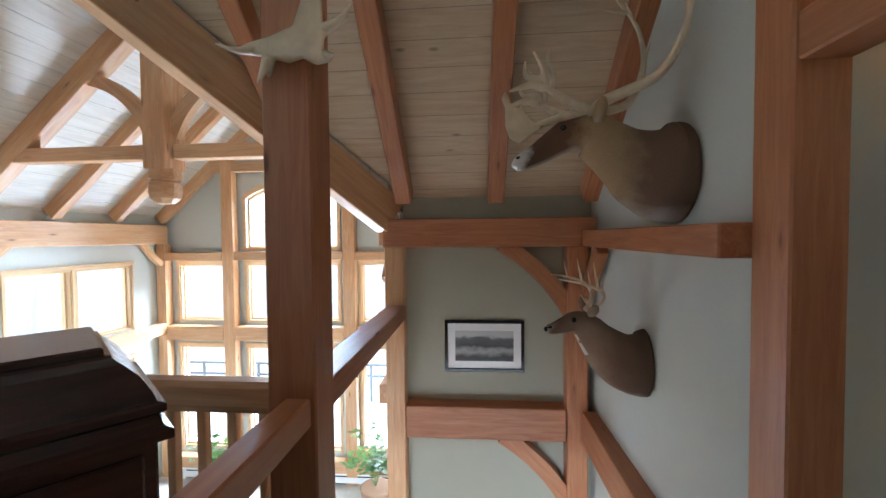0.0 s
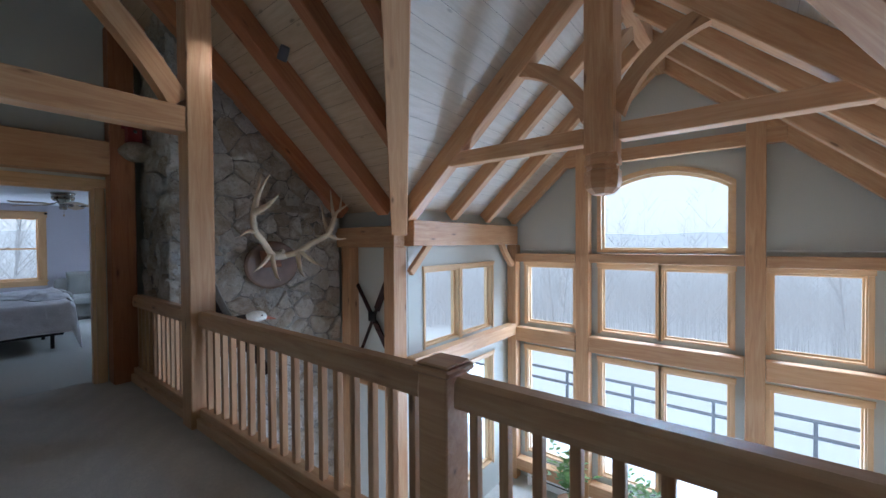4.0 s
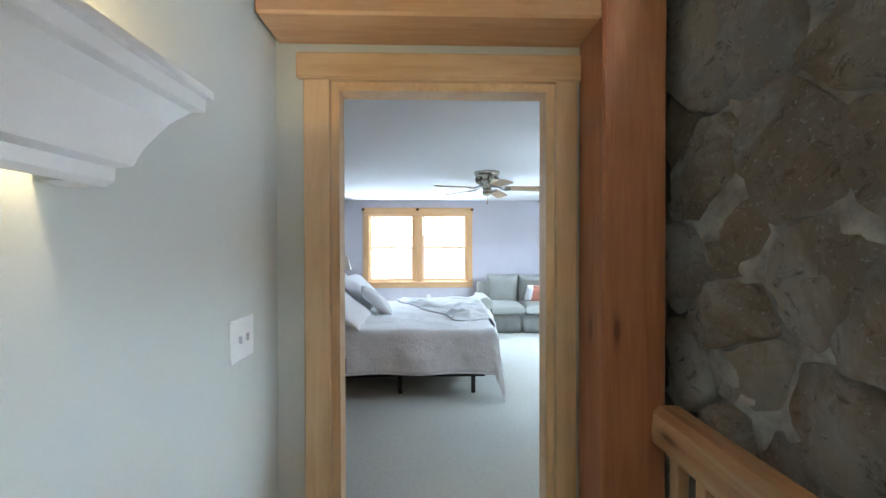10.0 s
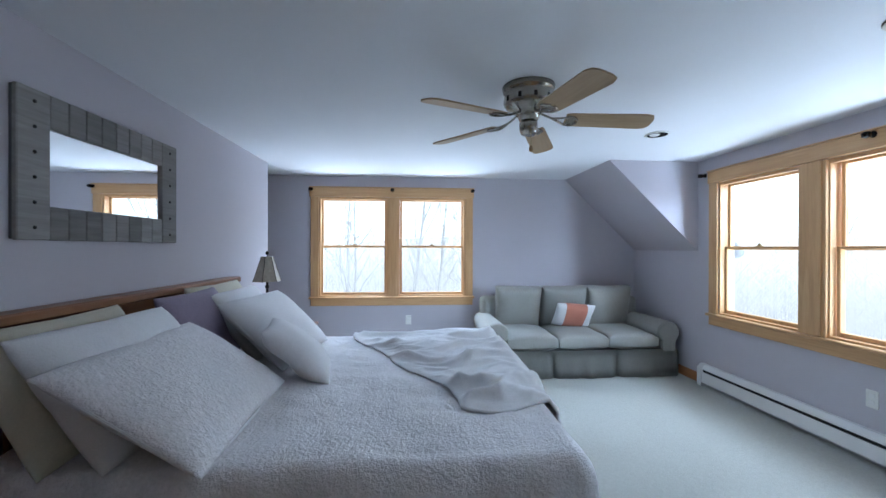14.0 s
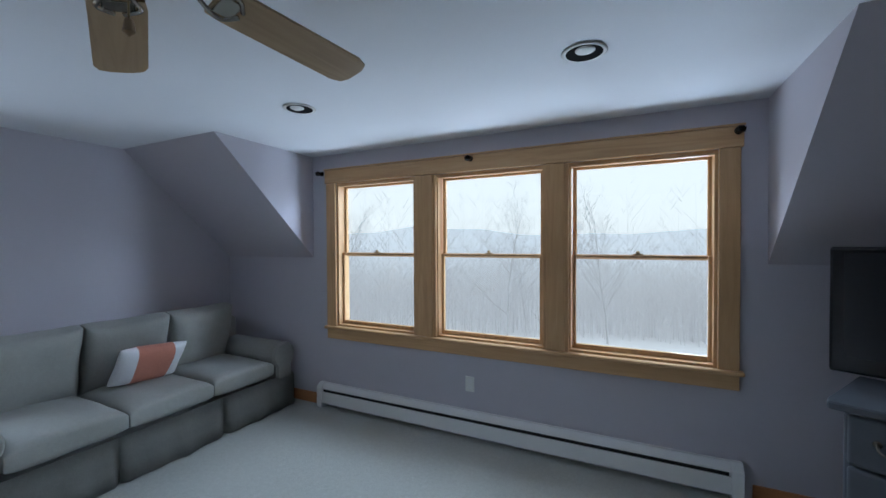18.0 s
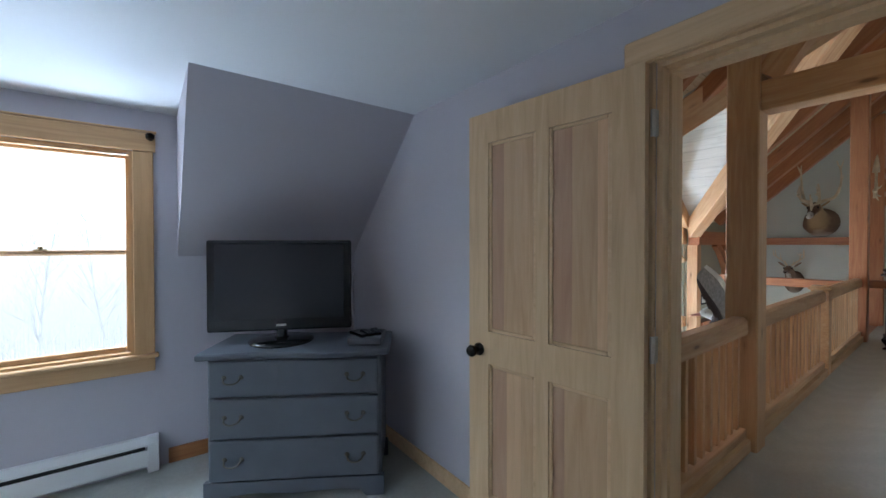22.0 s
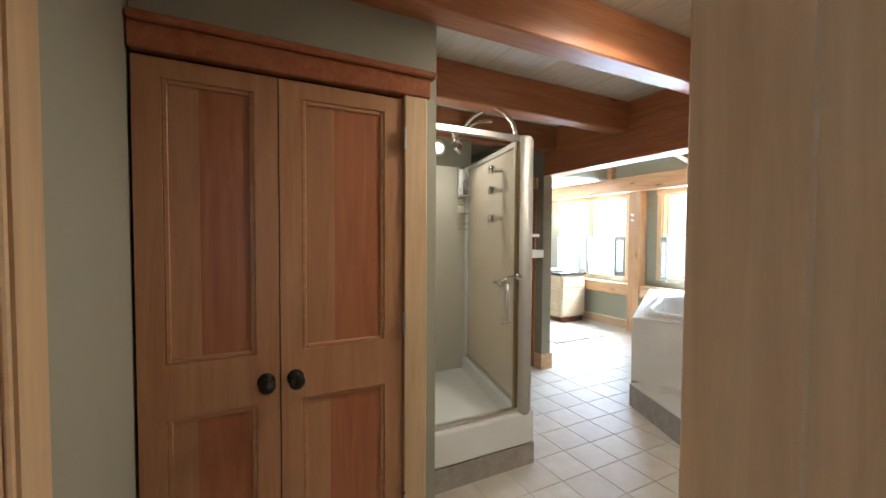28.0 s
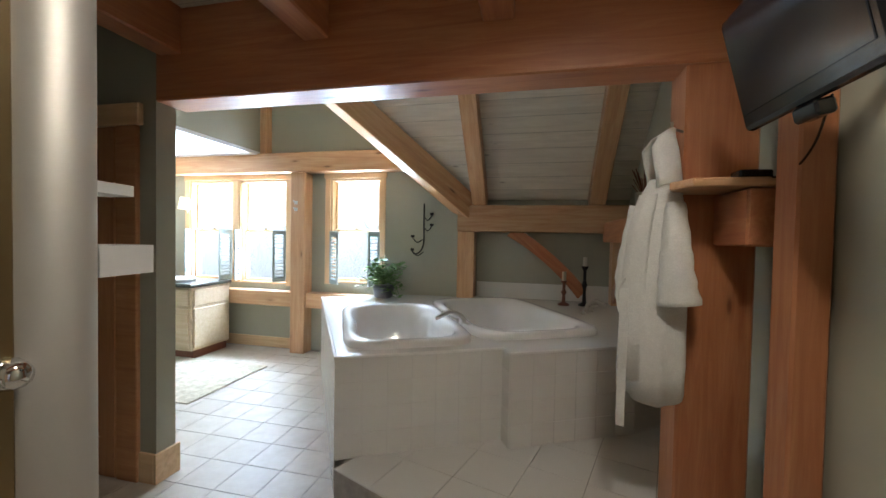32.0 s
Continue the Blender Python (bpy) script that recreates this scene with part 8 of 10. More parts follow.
def dresser():
    """Painted three-drawer dresser with a serpentine top, set across the corner."""
    f1, f2 = Vector((-8.86, 3.63)), Vector((-8.03, 3.115))
    ang = math.atan2((f2 - f1).y, (f2 - f1).x)
    m = Matrix.Translation((f1.x, f1.y, 0)) @ Matrix.Rotation(ang, 4, 'Z')
    d = empty("dresser", m, "slate-grey painted three-drawer dresser with brass pulls", "dresser")
    W, D, H = 0.98, 0.46, 0.80
    front = [(x, -0.022 * math.sin(math.pi * 2 * (x / W - 0.25) * 1.5) * 0.5 - 0.012) for x in np.linspace(0, W, 17)]
    part("body", box(0.015, W - 0.015, 0.012, D, 0.10, H, 0.006), M_DKGREY, d)
    top = [(-0.03, D + 0.01), (-0.03, 0.0)] + [(-0.02 + (W + 0.04) * i / 20, -0.035 - 0.02 * math.cos(2 * math.pi * 1.5 * i / 20)) for i in range(21)] + [(W + 0.03, 0.0), (W + 0.03, D + 0.01)]
    part("top", prism(top, H, H + 0.032, "z", 0.006), M_DKGREY, d)
    for k, (z0, z1) in enumerate(((0.12, 0.345), (0.355, 0.575), (0.585, 0.785))):
        dr = part("drawer_front", box(0.03, W - 0.03, -0.016, 0.014, z0, z1, 0.012, 3), M_DKGREY, d)
        for x in (0.16, W - 0.16):
            zc = (z0 + z1) / 2
            h = part("handle", tube(curve_pts([(x - 0.045, -0.018, zc + 0.012), (x - 0.035, -0.045, zc - 0.006), (x, -0.052, zc - 0.016), (x + 0.035, -0.045, zc - 0.006), (x + 0.045, -0.018, zc + 0.012)], 5), 0.005, 6), M_PEWTER, dr, smooth=True)
            for s in (-0.045, 0.045):
                part("rosette", moved(lathe([(0.014, 0), (0.010, 0.005), (0, 0.007)], 10), Matrix.Translation((x + s, -0.016, zc + 0.012)) @ Matrix.Rotation(radians(90), 4, 'X')), M_PEWTER, dr)
    part("apron", prism([(0.0, 0.0), (0.0, 0.115), (W, 0.115), (W, 0.0), (W - 0.10, 0.0), (W - 0.13, 0.035), (W - 0.25, 0.05), (W / 2, 0.04), (0.25, 0.05), (0.13, 0.035), (0.10, 0.0)], -0.012, 0.02, "y"), M_DKGREY, d)
    for x in (0.0, W - 0.06):
        part("foot", box(x, x + 0.06, D - 0.06, D, 0.0, 0.10, 0.006), M_DKGREY, d)
    tv = empty("television", m @ Matrix.Translation((0.345, 0.24, H + 0.033)) @ Matrix.Rotation(radians(6), 4, 'Z') @ Matrix.Diagonal((0.92, 0.92, 1.04, 1)), "black flat-screen television on the dresser, switched off", "television")
    part("foot", joined(lathe([(0.0, 0.0), (0.20, 0.0), (0.205, 0.008), (0.18, 0.018), (0.05, 0.024), (0.0, 0.024)], 30)), M_BLACKPL, tv, smooth=True)
    part("neck", moved(lathe([(0.05, 0.02), (0.035, 0.035), (0.035, 0.075)], 16), Matrix.Translation((0, 0, 0))), M_BLACKPL, tv, smooth=True)
    part("housing", joined(box(-0.455, 0.455, -0.02, 0.03, 0.065, 0.595, 0.012, 2), box(-0.34, 0.34, 0.03, 0.07, 0.12, 0.50, 0.02, 2)), M_BLACKPL, tv)
    part("screen", box(-0.405, 0.405, -0.0225, -0.0195, 0.135, 0.57), M_SCREEN, tv, "dark glossy screen")
    part("logo_plate", box(-0.03, 0.03, -0.022, -0.0195, 0.092, 0.104), M_STEEL, tv)
    bx = empty("media_box", m @ Matrix.Translation((0.87, 0.20, H + 0.033)) @ Matrix.Rotation(radians(-4), 4, 'Z'), "flat grey media player on the dresser", "media player")
    part("case", box(-0.10, 0.10, -0.12, 0.12, 0.0, 0.045, 0.006), M_GREYPL, bx)
    for k in range(3):
        r = empty("remote_control", m @ Matrix.Translation((0.82 + 0.05 * k, 0.14 + 0.03 * k, H + 0.079)) @ Matrix.Rotation(radians(35 - 10 * k), 4, 'Z'), "dark remote control lying on the media player", "remote control", "remote controls")
        part("body", box(-0.022, 0.022, -0.075, 0.075, 0, 0.018, 0.006, 2), M_BLACKPL, r)
        part("buttons", joined(*[box(-0.014 + 0.011 * a, -0.007 + 0.011 * a, -0.05 + 0.016 * b, -0.042 + 0.016 * b, 0.018, 0.020) for a in range(3) for b in range(6)]), M_GREYPL, r)


dresser()


M_KEYS = plain("pale_grey_keys", (0.48, 0.48, 0.48), 0.5, var=0.04)


def keypad():
    k = empty("alarm_keypad", east(XE, -0.132) @ pose(0, 0, 1.45), "white alarm keypad with a green display on the wall", "keypad")
    part("case", box(-0.018, 0.094, -0.034, 0.0, 0.0, 0.108, 0.006, 2), M_WHITEPL, k)
    part("bezel", box(-0.017, 0.080, -0.036, -0.0335, 0.062, 0.106, 0.002), M_GREYPL, k)
    part("display", box(-0.004, 0.066, -0.0375, -0.0355, 0.068, 0.094), M_LCD, k, "lit green display")
    for i in range(6):
        for j in range(3):
            part("key", box(-0.006 + i * 0.0135, 0.003 + i * 0.0135, -0.0375, -0.0335, 0.01 + j * 0.016, 0.02 + j * 0.016, 0.002), M_KEYS, k)
    s = empty("light_switch", east(XE, -0.140) @ pose(0, 0, 1.15), "white double light switch plate", "switch")
    part("plate", box(0, 0.086, -0.008, 0.0, 0, 0.125, 0.003), M_WHITEPL, s)
    for x in (0.026, 0.060):
        part("toggle", box(x - 0.005, x + 0.005, -0.02, -0.006, 0.055, 0.075, 0.002), M_WHITE, s)


keypad()

# ---- hall ----


def sconce(m, glow_=True):
    """Plaster wall sconce shaped like a crown moulding; local x along the wall, -y away from it."""
    s = empty("wall_sconce", m, "white plaster uplight sconce on the wall, lit", "sconce", "wall sconces")
    rings = [(0.075, 0.045, -0.132), (0.122, 0.062, -0.135), (0.128, 0.070, -0.125), (0.128, 0.072, -0.105), (0.144, 0.088, -0.098), (0.148, 0.092, -0.082), (0.158, 0.098, -0.062), (0.180, 0.120, -0.020), (0.198, 0.146, 0.006), (0.216, 0.160, 0.012), (0.216, 0.162, 0.034), (0.226, 0.170, 0.038), (0.226, 0.170, 0.052), (0.214, 0.158, 0.052), (0.185, 0.125, -0.010), (0.110, 0.060, -0.118), (0.070, 0.040, -0.122)]
    bm = bmesh.new()
    rr = []
    for w, d, z in rings:
        rr.append([bm.verts.new(p) for p in ((-w, 0, z), (-w, -d, z), (w, -d, z), (w, 0, z))])
    for a, b in zip(rr, rr[1:]):
        for i in range(3):
            bm.faces.new((a[i], a[i + 1], b[i + 1], b[i]))
    bmesh.ops.recalc_face_normals(bm, faces=bm.faces)
    part("shell", bm, M_PLASTER, s)
    part("bulb", lathe([(0.0, -0.03), (0.012, -0.02), (0.013, 0.005), (0.0, 0.012)], 12), M_BULB, s, m=pose(0.03, -0.055, 0))


sconce(south(-6.61, YH) @ pose(0, 0, 1.665))
sconce(Matrix.Translation((1.60, 1.62, 1.80)) @ Matrix.Rotation(radians(-90), 4, 'Z'))
sd = empty("smoke_detector", Matrix.Translation((-5.50, 0.617, 1.48)) @ Matrix.Rotation(radians(90), 4, 'Y') @ Matrix.Scale(0.82, 4), "round white wall thermostat", "thermostat")
part("base", lathe([(0, 0), (0.062, 0), (0.064, 0.012), (0.05, 0.016), (0.047, 0.035), (0.0, 0.038)], 26), M_WHITEPL, sd, smooth=True)
part("ring", lathe([(0.036, 0.034), (0.042, 0.04), (0.036, 0.044), (0.0, 0.042)], 22), M_STEEL, sd, smooth=True)
sw = empty("light_switch", south(-7.285, YH) @ pose(0, 0, 1.165), "white double light switch plate", "switch")
part("plate", box(-0.068, 0.068, -0.007, 0, -0.062, 0.062, 0.003), M_WHITEPL, sw)
for x in (-0.022, 0.022):
    part("toggle", box(x - 0.005, x + 0.005, -0.018, -0.006, -0.01, 0.012, 0.002), M_WHITE, sw)


def antler(ctrl, r, tines, seed=0):
    """One antler beam with tines; ctrl are the beam's points, tines (t, end offset, radius)."""
    pts = curve_pts(ctrl, 8)
    n = len(pts)
    bms = [tube(pts, [r * (1 - 0.75 * (i / (n - 1)) ** 1.3) for i in range(n)], 9)]
    for t, off, rr in tines:
        p = pts[int(t * (n - 1))]
        o = Vector(off)
        q = curve_pts([p, p + o * 0.5 + Vector((0, 0, -0.02)) * o.length, p + o], 5)
        bms.append(tube(q, [rr * (1 - 0.85 * (i / (len(q) - 1)) ** 1.5) for i in range(len(q))], 7))
    return joined(*bms)


def tine(a, b, r, sag=0.12):
    """A curved tine from a to b that hangs a little below the straight line."""
    a, b = Vector(a), Vector(b)
    q = curve_pts([a, a.lerp(b, 0.5) + Vector((0, 0, -sag)) * (b - a).length, b], 7)
    n = len(q) - 1
    return tube(q, [r * (1 - 0.88 * (i / n) ** 1.6) for i in range(n + 1)], 9)


def elk_antlers():
    """Elk antlers on a wooden plaque, hung on the chimney."""
    o = Vector((CX + 0.10, 3.10, 1.30))
    e = empty("elk_antlers", Matrix.Translation(o), "pale elk antlers mounted on a round wooden plaque", "antlers")
    pl = lathe([(0.0, 0.0), (0.30, 0.0), (0.315, 0.012), (0.31, 0.03), (0.285, 0.042), (0.0, 0.045)], 40)
    part("plaque", moved(pl, Matrix.Rotation(radians(90), 4, 'Y') @ Matrix.Diagonal((0.88, 1.04, 1, 1))), plain("plaque_wood", (0.165, 0.098, 0.065), 0.45, var=0.3, scale=5), e, "brown oval wooden plaque", m=pose(-0.01, 0.05, -0.09))
    part("hide_cap", cushion(0.20, 0.22, 0.12, 3, 10, crease=0.02), plain("hide_cap_leather", (0.30, 0.14, 0.085), 0.6, var=0.25), e, m=pose(0.09, -0.01, -0.02, 0, 70, 0), smooth=True)
    part("skull_cap", joined(cushion(0.11, 0.20, 0.09, 3, 10), moved(cushion(0.05, 0.05, 0.06, 3, 6), Matrix.Translation((0.0, 0.04, 0.05)))), M_BONE, e, m=pose(0.25, -0.01, 0.02, 0, 20, 0), smooth=True)

    def side(beam, r, tines):
        pts = curve_pts([Vector(p) - o for p in beam], 8)
        n = len(pts) - 1
        main = part("antler", tube(pts, [r * (1 - 0.25 * (i / n)) * (1 if i < 0.7 * n else 1 - 0.9 * ((i / n - 0.7) / 0.3) ** 1.5) for i in range(n + 1)], 12), M_ANTLER, e, smooth=True)
        part("burr", tube([pts[0] * 0.5 + pts[1] * 0.5, pts[1], pts[1] * 0.5 + pts[2] * 0.5], [r * 1.15, r * 1.35, r * 1.1], 12), M_ANTLER, main, smooth=True)
        for a, b, rr, sag in tines:
            part("tine", tine(Vector(a) - o, Vector(b) - o, rr, sag), M_ANTLER, main, smooth=True)

    side([(-6.335, 3.04, 1.33), (-6.28, 2.98, 1.345), (-6.223, 2.872, 1.468), (-6.162, 2.755, 1.58), (-6.10, 2.702, 1.70), (-6.03, 2.692, 1.84), (-5.95, 2.705, 1.98), (-5.836, 2.755, 2.145)], 0.036,
         [((-6.165, 2.76, 1.575), (-6.033, 2.537, 1.522), 0.022, -0.10), ((-6.28, 2.98, 1.345), (-6.14, 2.721, 1.169), 0.026, 0.06), ((-6.28, 2.985, 1.34), (-5.955, 2.90, 1.075), 0.027, 0.16),
          ((-6.06, 2.69, 1.77), (-5.61, 2.71, 1.913), 0.034, 0.06), ((-6.02, 2.692, 1.86), (-6.032, 2.762, 2.178), 0.020, 0.0)])
    side([(-6.335, 3.13, 1.325), (-6.29, 3.19, 1.33), (-6.235, 3.285, 1.365), (-6.133, 3.385, 1.457), (-6.05, 3.54, 1.555), (-6.03, 3.60, 1.70), (-6.03, 3.66, 1.82), (-6.05, 3.88, 1.95)], 0.036,
         [((-6.25, 3.27, 1.36), (-5.939, 3.163, 1.097), 0.027, 0.16), ((-6.22, 3.29, 1.37), (-5.986, 3.456, 1.184), 0.025, 0.08), ((-6.05, 3.54, 1.555), (-6.045, 3.804, 1.513), 0.022, 0.10),
          ((-6.03, 3.61, 1.76), (-6.053, 3.589, 2.074), 0.024, 0.08), ((-6.03, 3.70, 1.84), (-6.12, 3.80, 2.06), 0.017, 0.05), ((-6.06, 3.55, 1.60), (-6.337, 3.651, 1.972), 0.026, 0.10), ((-6.08, 3.49, 1.53), (-6.36, 3.56, 1.56), 0.020, 0.02)])


elk_antlers()


def goose():
    """A mounted goose with a white head and raised wings, fixed behind the hall post, as one plain mesh."""
    bm = bmesh.new()

    def loft(path, radii, mi, seg=16):
        pts, rad = curve_pts(path, 6), curve_pts([(a, b, 0) for a, b in radii], 6)
        n = len(pts) - 1
        rings = []
        for i, p in enumerate(pts):
            d = (pts[min(i + 1, n)] - pts[max(i - 1, 0)]).normalized()
            sd_ = d.cross(Vector((0, 0, 1))).normalized()
            up = sd_.cross(d)
            rings.append([bm.verts.new(p + sd_ * math.cos(6.2832 * k / seg) * max(0.002, rad[i].x) + up * math.sin(6.2832 * k / seg) * max(0.002, rad[i].y)) for k in range(seg)])
        for i, (a, b) in enumerate(zip(rings, rings[1:])):
            for k in range(seg):
                f = bm.faces.new((a[k], a[(k + 1) % seg], b[(k + 1) % seg], b[k]))
                f.material_index = mi(i / n) if callable(mi) else mi
                f.smooth = True
        bm.faces.new(rings[0])
        bm.faces.new(rings[-1][::-1])

    loft([(-5.78, 2.26, 0.50), (-5.66, 2.26, 0.62), (-5.55, 2.255, 0.73), (-5.47, 2.28, 0.80), (-5.425, 2.325, 0.835), (-5.405, 2.37, 0.852), (-5.395, 2.42, 0.85), (-5.392, 2.455, 0.835)],
         [(0.04, 0.03), (0.095, 0.08), (0.105, 0.095), (0.075, 0.075), (0.046, 0.048), (0.044, 0.05), (0.036, 0.040), (0.016, 0.018)], lambda t: 2 if t < 0.57 else 1)
    loft([(-5.394, 2.445, 0.838), (-5.39, 2.49, 0.825), (-5.387, 2.535, 0.812)], [(0.018, 0.020), (0.015, 0.012), (0.008, 0.004)], 3, 10)
    for s in (-1, 1):
        e = bmesh.ops.create_uvsphere(bm, u_segments=8, v_segments=6, radius=0.007)
        bmesh.ops.translate(bm, vec=(-5.395 - s * 0.037, 2.405, 0.862), verts=e["verts"])
        for v in e["verts"]:
            for f in v.link_faces:
                f.material_index = 4
    for lead, trail in (([(-5.475, 2.215, 0.885), (-5.53, 2.195, 0.97), (-5.63, 2.185, 1.08), (-5.78, 2.19, 1.19), (-5.98, 2.21, 1.28)], [(-5.60, 2.20, 0.74), (-5.70, 2.19, 0.80), (-5.82, 2.19, 0.88), (-5.98, 2.20, 0.99), (-6.10, 2.22, 1.14)]),
                        ([(-5.43, 2.30, 0.80), (-5.36, 2.34, 0.75), (-5.31, 2.38, 0.68), (-5.29, 2.42, 0.58), (-5.29, 2.45, 0.46)], [(-5.56, 2.30, 0.66), (-5.52, 2.33, 0.58), (-5.47, 2.37, 0.50), (-5.42, 2.40, 0.42), (-5.36, 2.43, 0.36)])):
        la, tb = curve_pts(lead, 5), curve_pts(trail, 5)
        wing = bmesh.new()
        nv = 8
        g = [[wing.verts.new(a.lerp(b, j / nv) + Vector((0, 0.03 * math.sin(math.pi * j / nv), 0)) + (Vector((0, 0, -0.018)) if j == nv and i % 3 == 0 else Vector())) for j in range(nv + 1)] for i, (a, b) in enumerate(zip(la, tb))]
        for a, b in zip(g, g[1:]):
            for j in range(nv):
                f = wing.faces.new((a[j], a[j + 1], b[j + 1], b[j]))
                f.material_index = 1 if j == 0 else (0 if j < 5 else 2)
                f.smooth = True
        bmesh.ops.solidify(wing, geom=wing.faces, thickness=0.014)
        me = bpy.data.meshes.new("tmp")
        wing.to_mesh(me)
        wing.free()
        bm.from_mesh(me)
        bpy.data.meshes.remove(me)
    me = bpy.data.meshes.new("mounted_goose")
    bmesh.ops.recalc_face_normals(bm, faces=bm.faces)
    bm.to_mesh(me)
    bm.free()
    for mt in (M_FEATHER, M_WHITEFEATH, M_DARKFEATH, M_BILL, M_BLACKPL):
        me.materials.append(mt)
    tagged(new("mounted_goose", me), "mounted brown goose with a white head and raised wing", "goose mount")


goose()


def old_skis():
    s = empty("crossed_paddles", pose(-6.06, 4.235, 0.50), "two dark wooden paddles crossed on the wall", "paddles")
    for a in (28, -36):
        part("blade", moved(joined(box(-0.05, 0.05, -0.012, 0.012, 0.10, 0.56, 0.006), box(-0.022, 0.022, -0.012, 0.012, -0.55, 0.11, 0.006)) if a > 0 else joined(box(-0.045, 0.045, -0.012, 0.012, -0.52, -0.08, 0.006), box(-0.03, 0.03, -0.012, 0.012, -0.09, 0.50, 0.006)), Matrix.Translation((0, 0.014 if a > 0 else -0.014, 0)) @ Matrix.Rotation(radians(a), 4, 'Y')), M_MAHOG, s)
    part("lashing", cushion(0.14, 0.14, 0.07, 3, 8), M_BLACKMET, s, m=pose(0, -0.02, 0, 90, 0, 0), smooth=True)


old_skis()


def mount_head(name, m, label, prof, zones, mats, ear, eye, antlers, nose=5):
    """A stuffed head on the wall as one plain mesh: local -x points out of the wall. prof: (x, z, half width, half height); zones: first and last ring of the pale fur under the neck."""
    bm = bmesh.new()
    mid = curve_pts([(a, 0, b) for a, b, c, d in prof], 5)
    rad = curve_pts([(c, d, 0) for a, b, c, d in prof], 5)
    n, seg = len(mid), 24
    rings = []
    for i, p in enumerate(mid):
        d = (mid[min(i + 1, n - 1)] - mid[max(i - 1, 0)]).normalized()
        up = Vector((0, 1, 0)).cross(d).normalized()
        if up.z < 0:
            up = -up
        if i < 4:
            up = Vector((0, 0, 1))
        ring = []
        for j in range(seg):
            a = 6.283 * j / seg
            k = 1 + 0.05 * noise.noise((p.x * 9, math.cos(a) * 2.2, math.sin(a) * 2.2 + len(name)))
            ring.append(bm.verts.new(p + Vector((0, math.cos(a) * rad[i].x * k, 0)) + up * math.sin(a) * rad[i].y * k))
        rings.append(ring)
    for i, (a, b) in enumerate(zip(rings, rings[1:])):
        for j in range(seg):
            f = bm.faces.new((a[j], a[(j + 1) % seg], b[(j + 1) % seg], b[j]))
            if zones[0] < i < zones[1] and math.sin(6.283 * (j + 0.5) / seg) < -0.90 + 0.16 * noise.noise((i * 0.6, j * 0.9, 2.0)):
                f.material_index = 1
            f.smooth = True
    bm.faces.new(rings[0])
    bm.faces.new(rings[-1])
    extra = []
    for s in (-1, 1):
        e = bmesh.new()
        bmesh.ops.create_uvsphere(e, u_segments=10, v_segments=8, radius=1)
        bmesh.ops.transform(e, matrix=Matrix.Translation((ear[0], s * ear[1], ear[2])) @ Matrix.Rotation(radians(s * -50), 4, 'X') @ Matrix.Diagonal((0.035, 0.018, ear[3], 1)), verts=e.verts)
        extra.append((e, 0))
        e = bmesh.new()
        bmesh.ops.create_uvsphere(e, u_segments=8, v_segments=6, radius=0.016)
        bmesh.ops.translate(e, vec=(eye[0], s * eye[1], eye[2]), verts=e.verts)
        extra.append((e, 5))
    e = bmesh.new()
    bmesh.ops.create_uvsphere(e, u_segments=10, v_segments=8, radius=1)
    bmesh.ops.transform(e, matrix=Matrix.Translation((prof[-1][0], 0, prof[-1][1] + prof[-1][3] * 0.5)) @ Matrix.Diagonal((0.02, prof[-1][2], prof[-1][3] * 0.8, 1)), verts=e.verts)
    extra.append((e, nose))
    for s in (-1, 1):
        e = bmesh.new()
        bmesh.ops.create_uvsphere(e, u_segments=8, v_segments=6, radius=1)
        q = prof[-2]
        bmesh.ops.transform(e, matrix=Matrix.Translation((q[0] - 0.012, s * q[2] * 0.66, q[1] + q[3] * 0.55)) @ Matrix.Diagonal((0.016, 0.012, 0.010, 1)), verts=e.verts)
        extra.append((e, 5))
    for a in antlers:
        extra.append((a, 4))
    for e, mi in extra:
        for f in e.faces:
            f.material_index = mi
            f.smooth = True
        me = bpy.data.meshes.new("tmp")
        e.to_mesh(me)
        e.free()
        bm.from_mesh(me)
        bpy.data.meshes.remove(me)
    bmesh.ops.recalc_face_normals(bm, faces=bm.faces)
    me = bpy.data.meshes.new(name)
    bm.to_mesh(me)
    bm.free()
    for mt in (*mats, M_ANTLER, M_BLACKPL):
        me.materials.append(mt)
    ob = new(name, me)
    tagged(ob, label, "animal mount", "mounted heads")
    ob.matrix_basis = m
    return ob


def palm(points, thick=0.012):
    """A flat palm of an antler in a plane of one y."""
    y = sum(p[1] for p in points) / len(points)
    return prism([(p[0], p[2]) for p in points], y - thick / 2, y + thick / 2, "y", thick * 0.38)


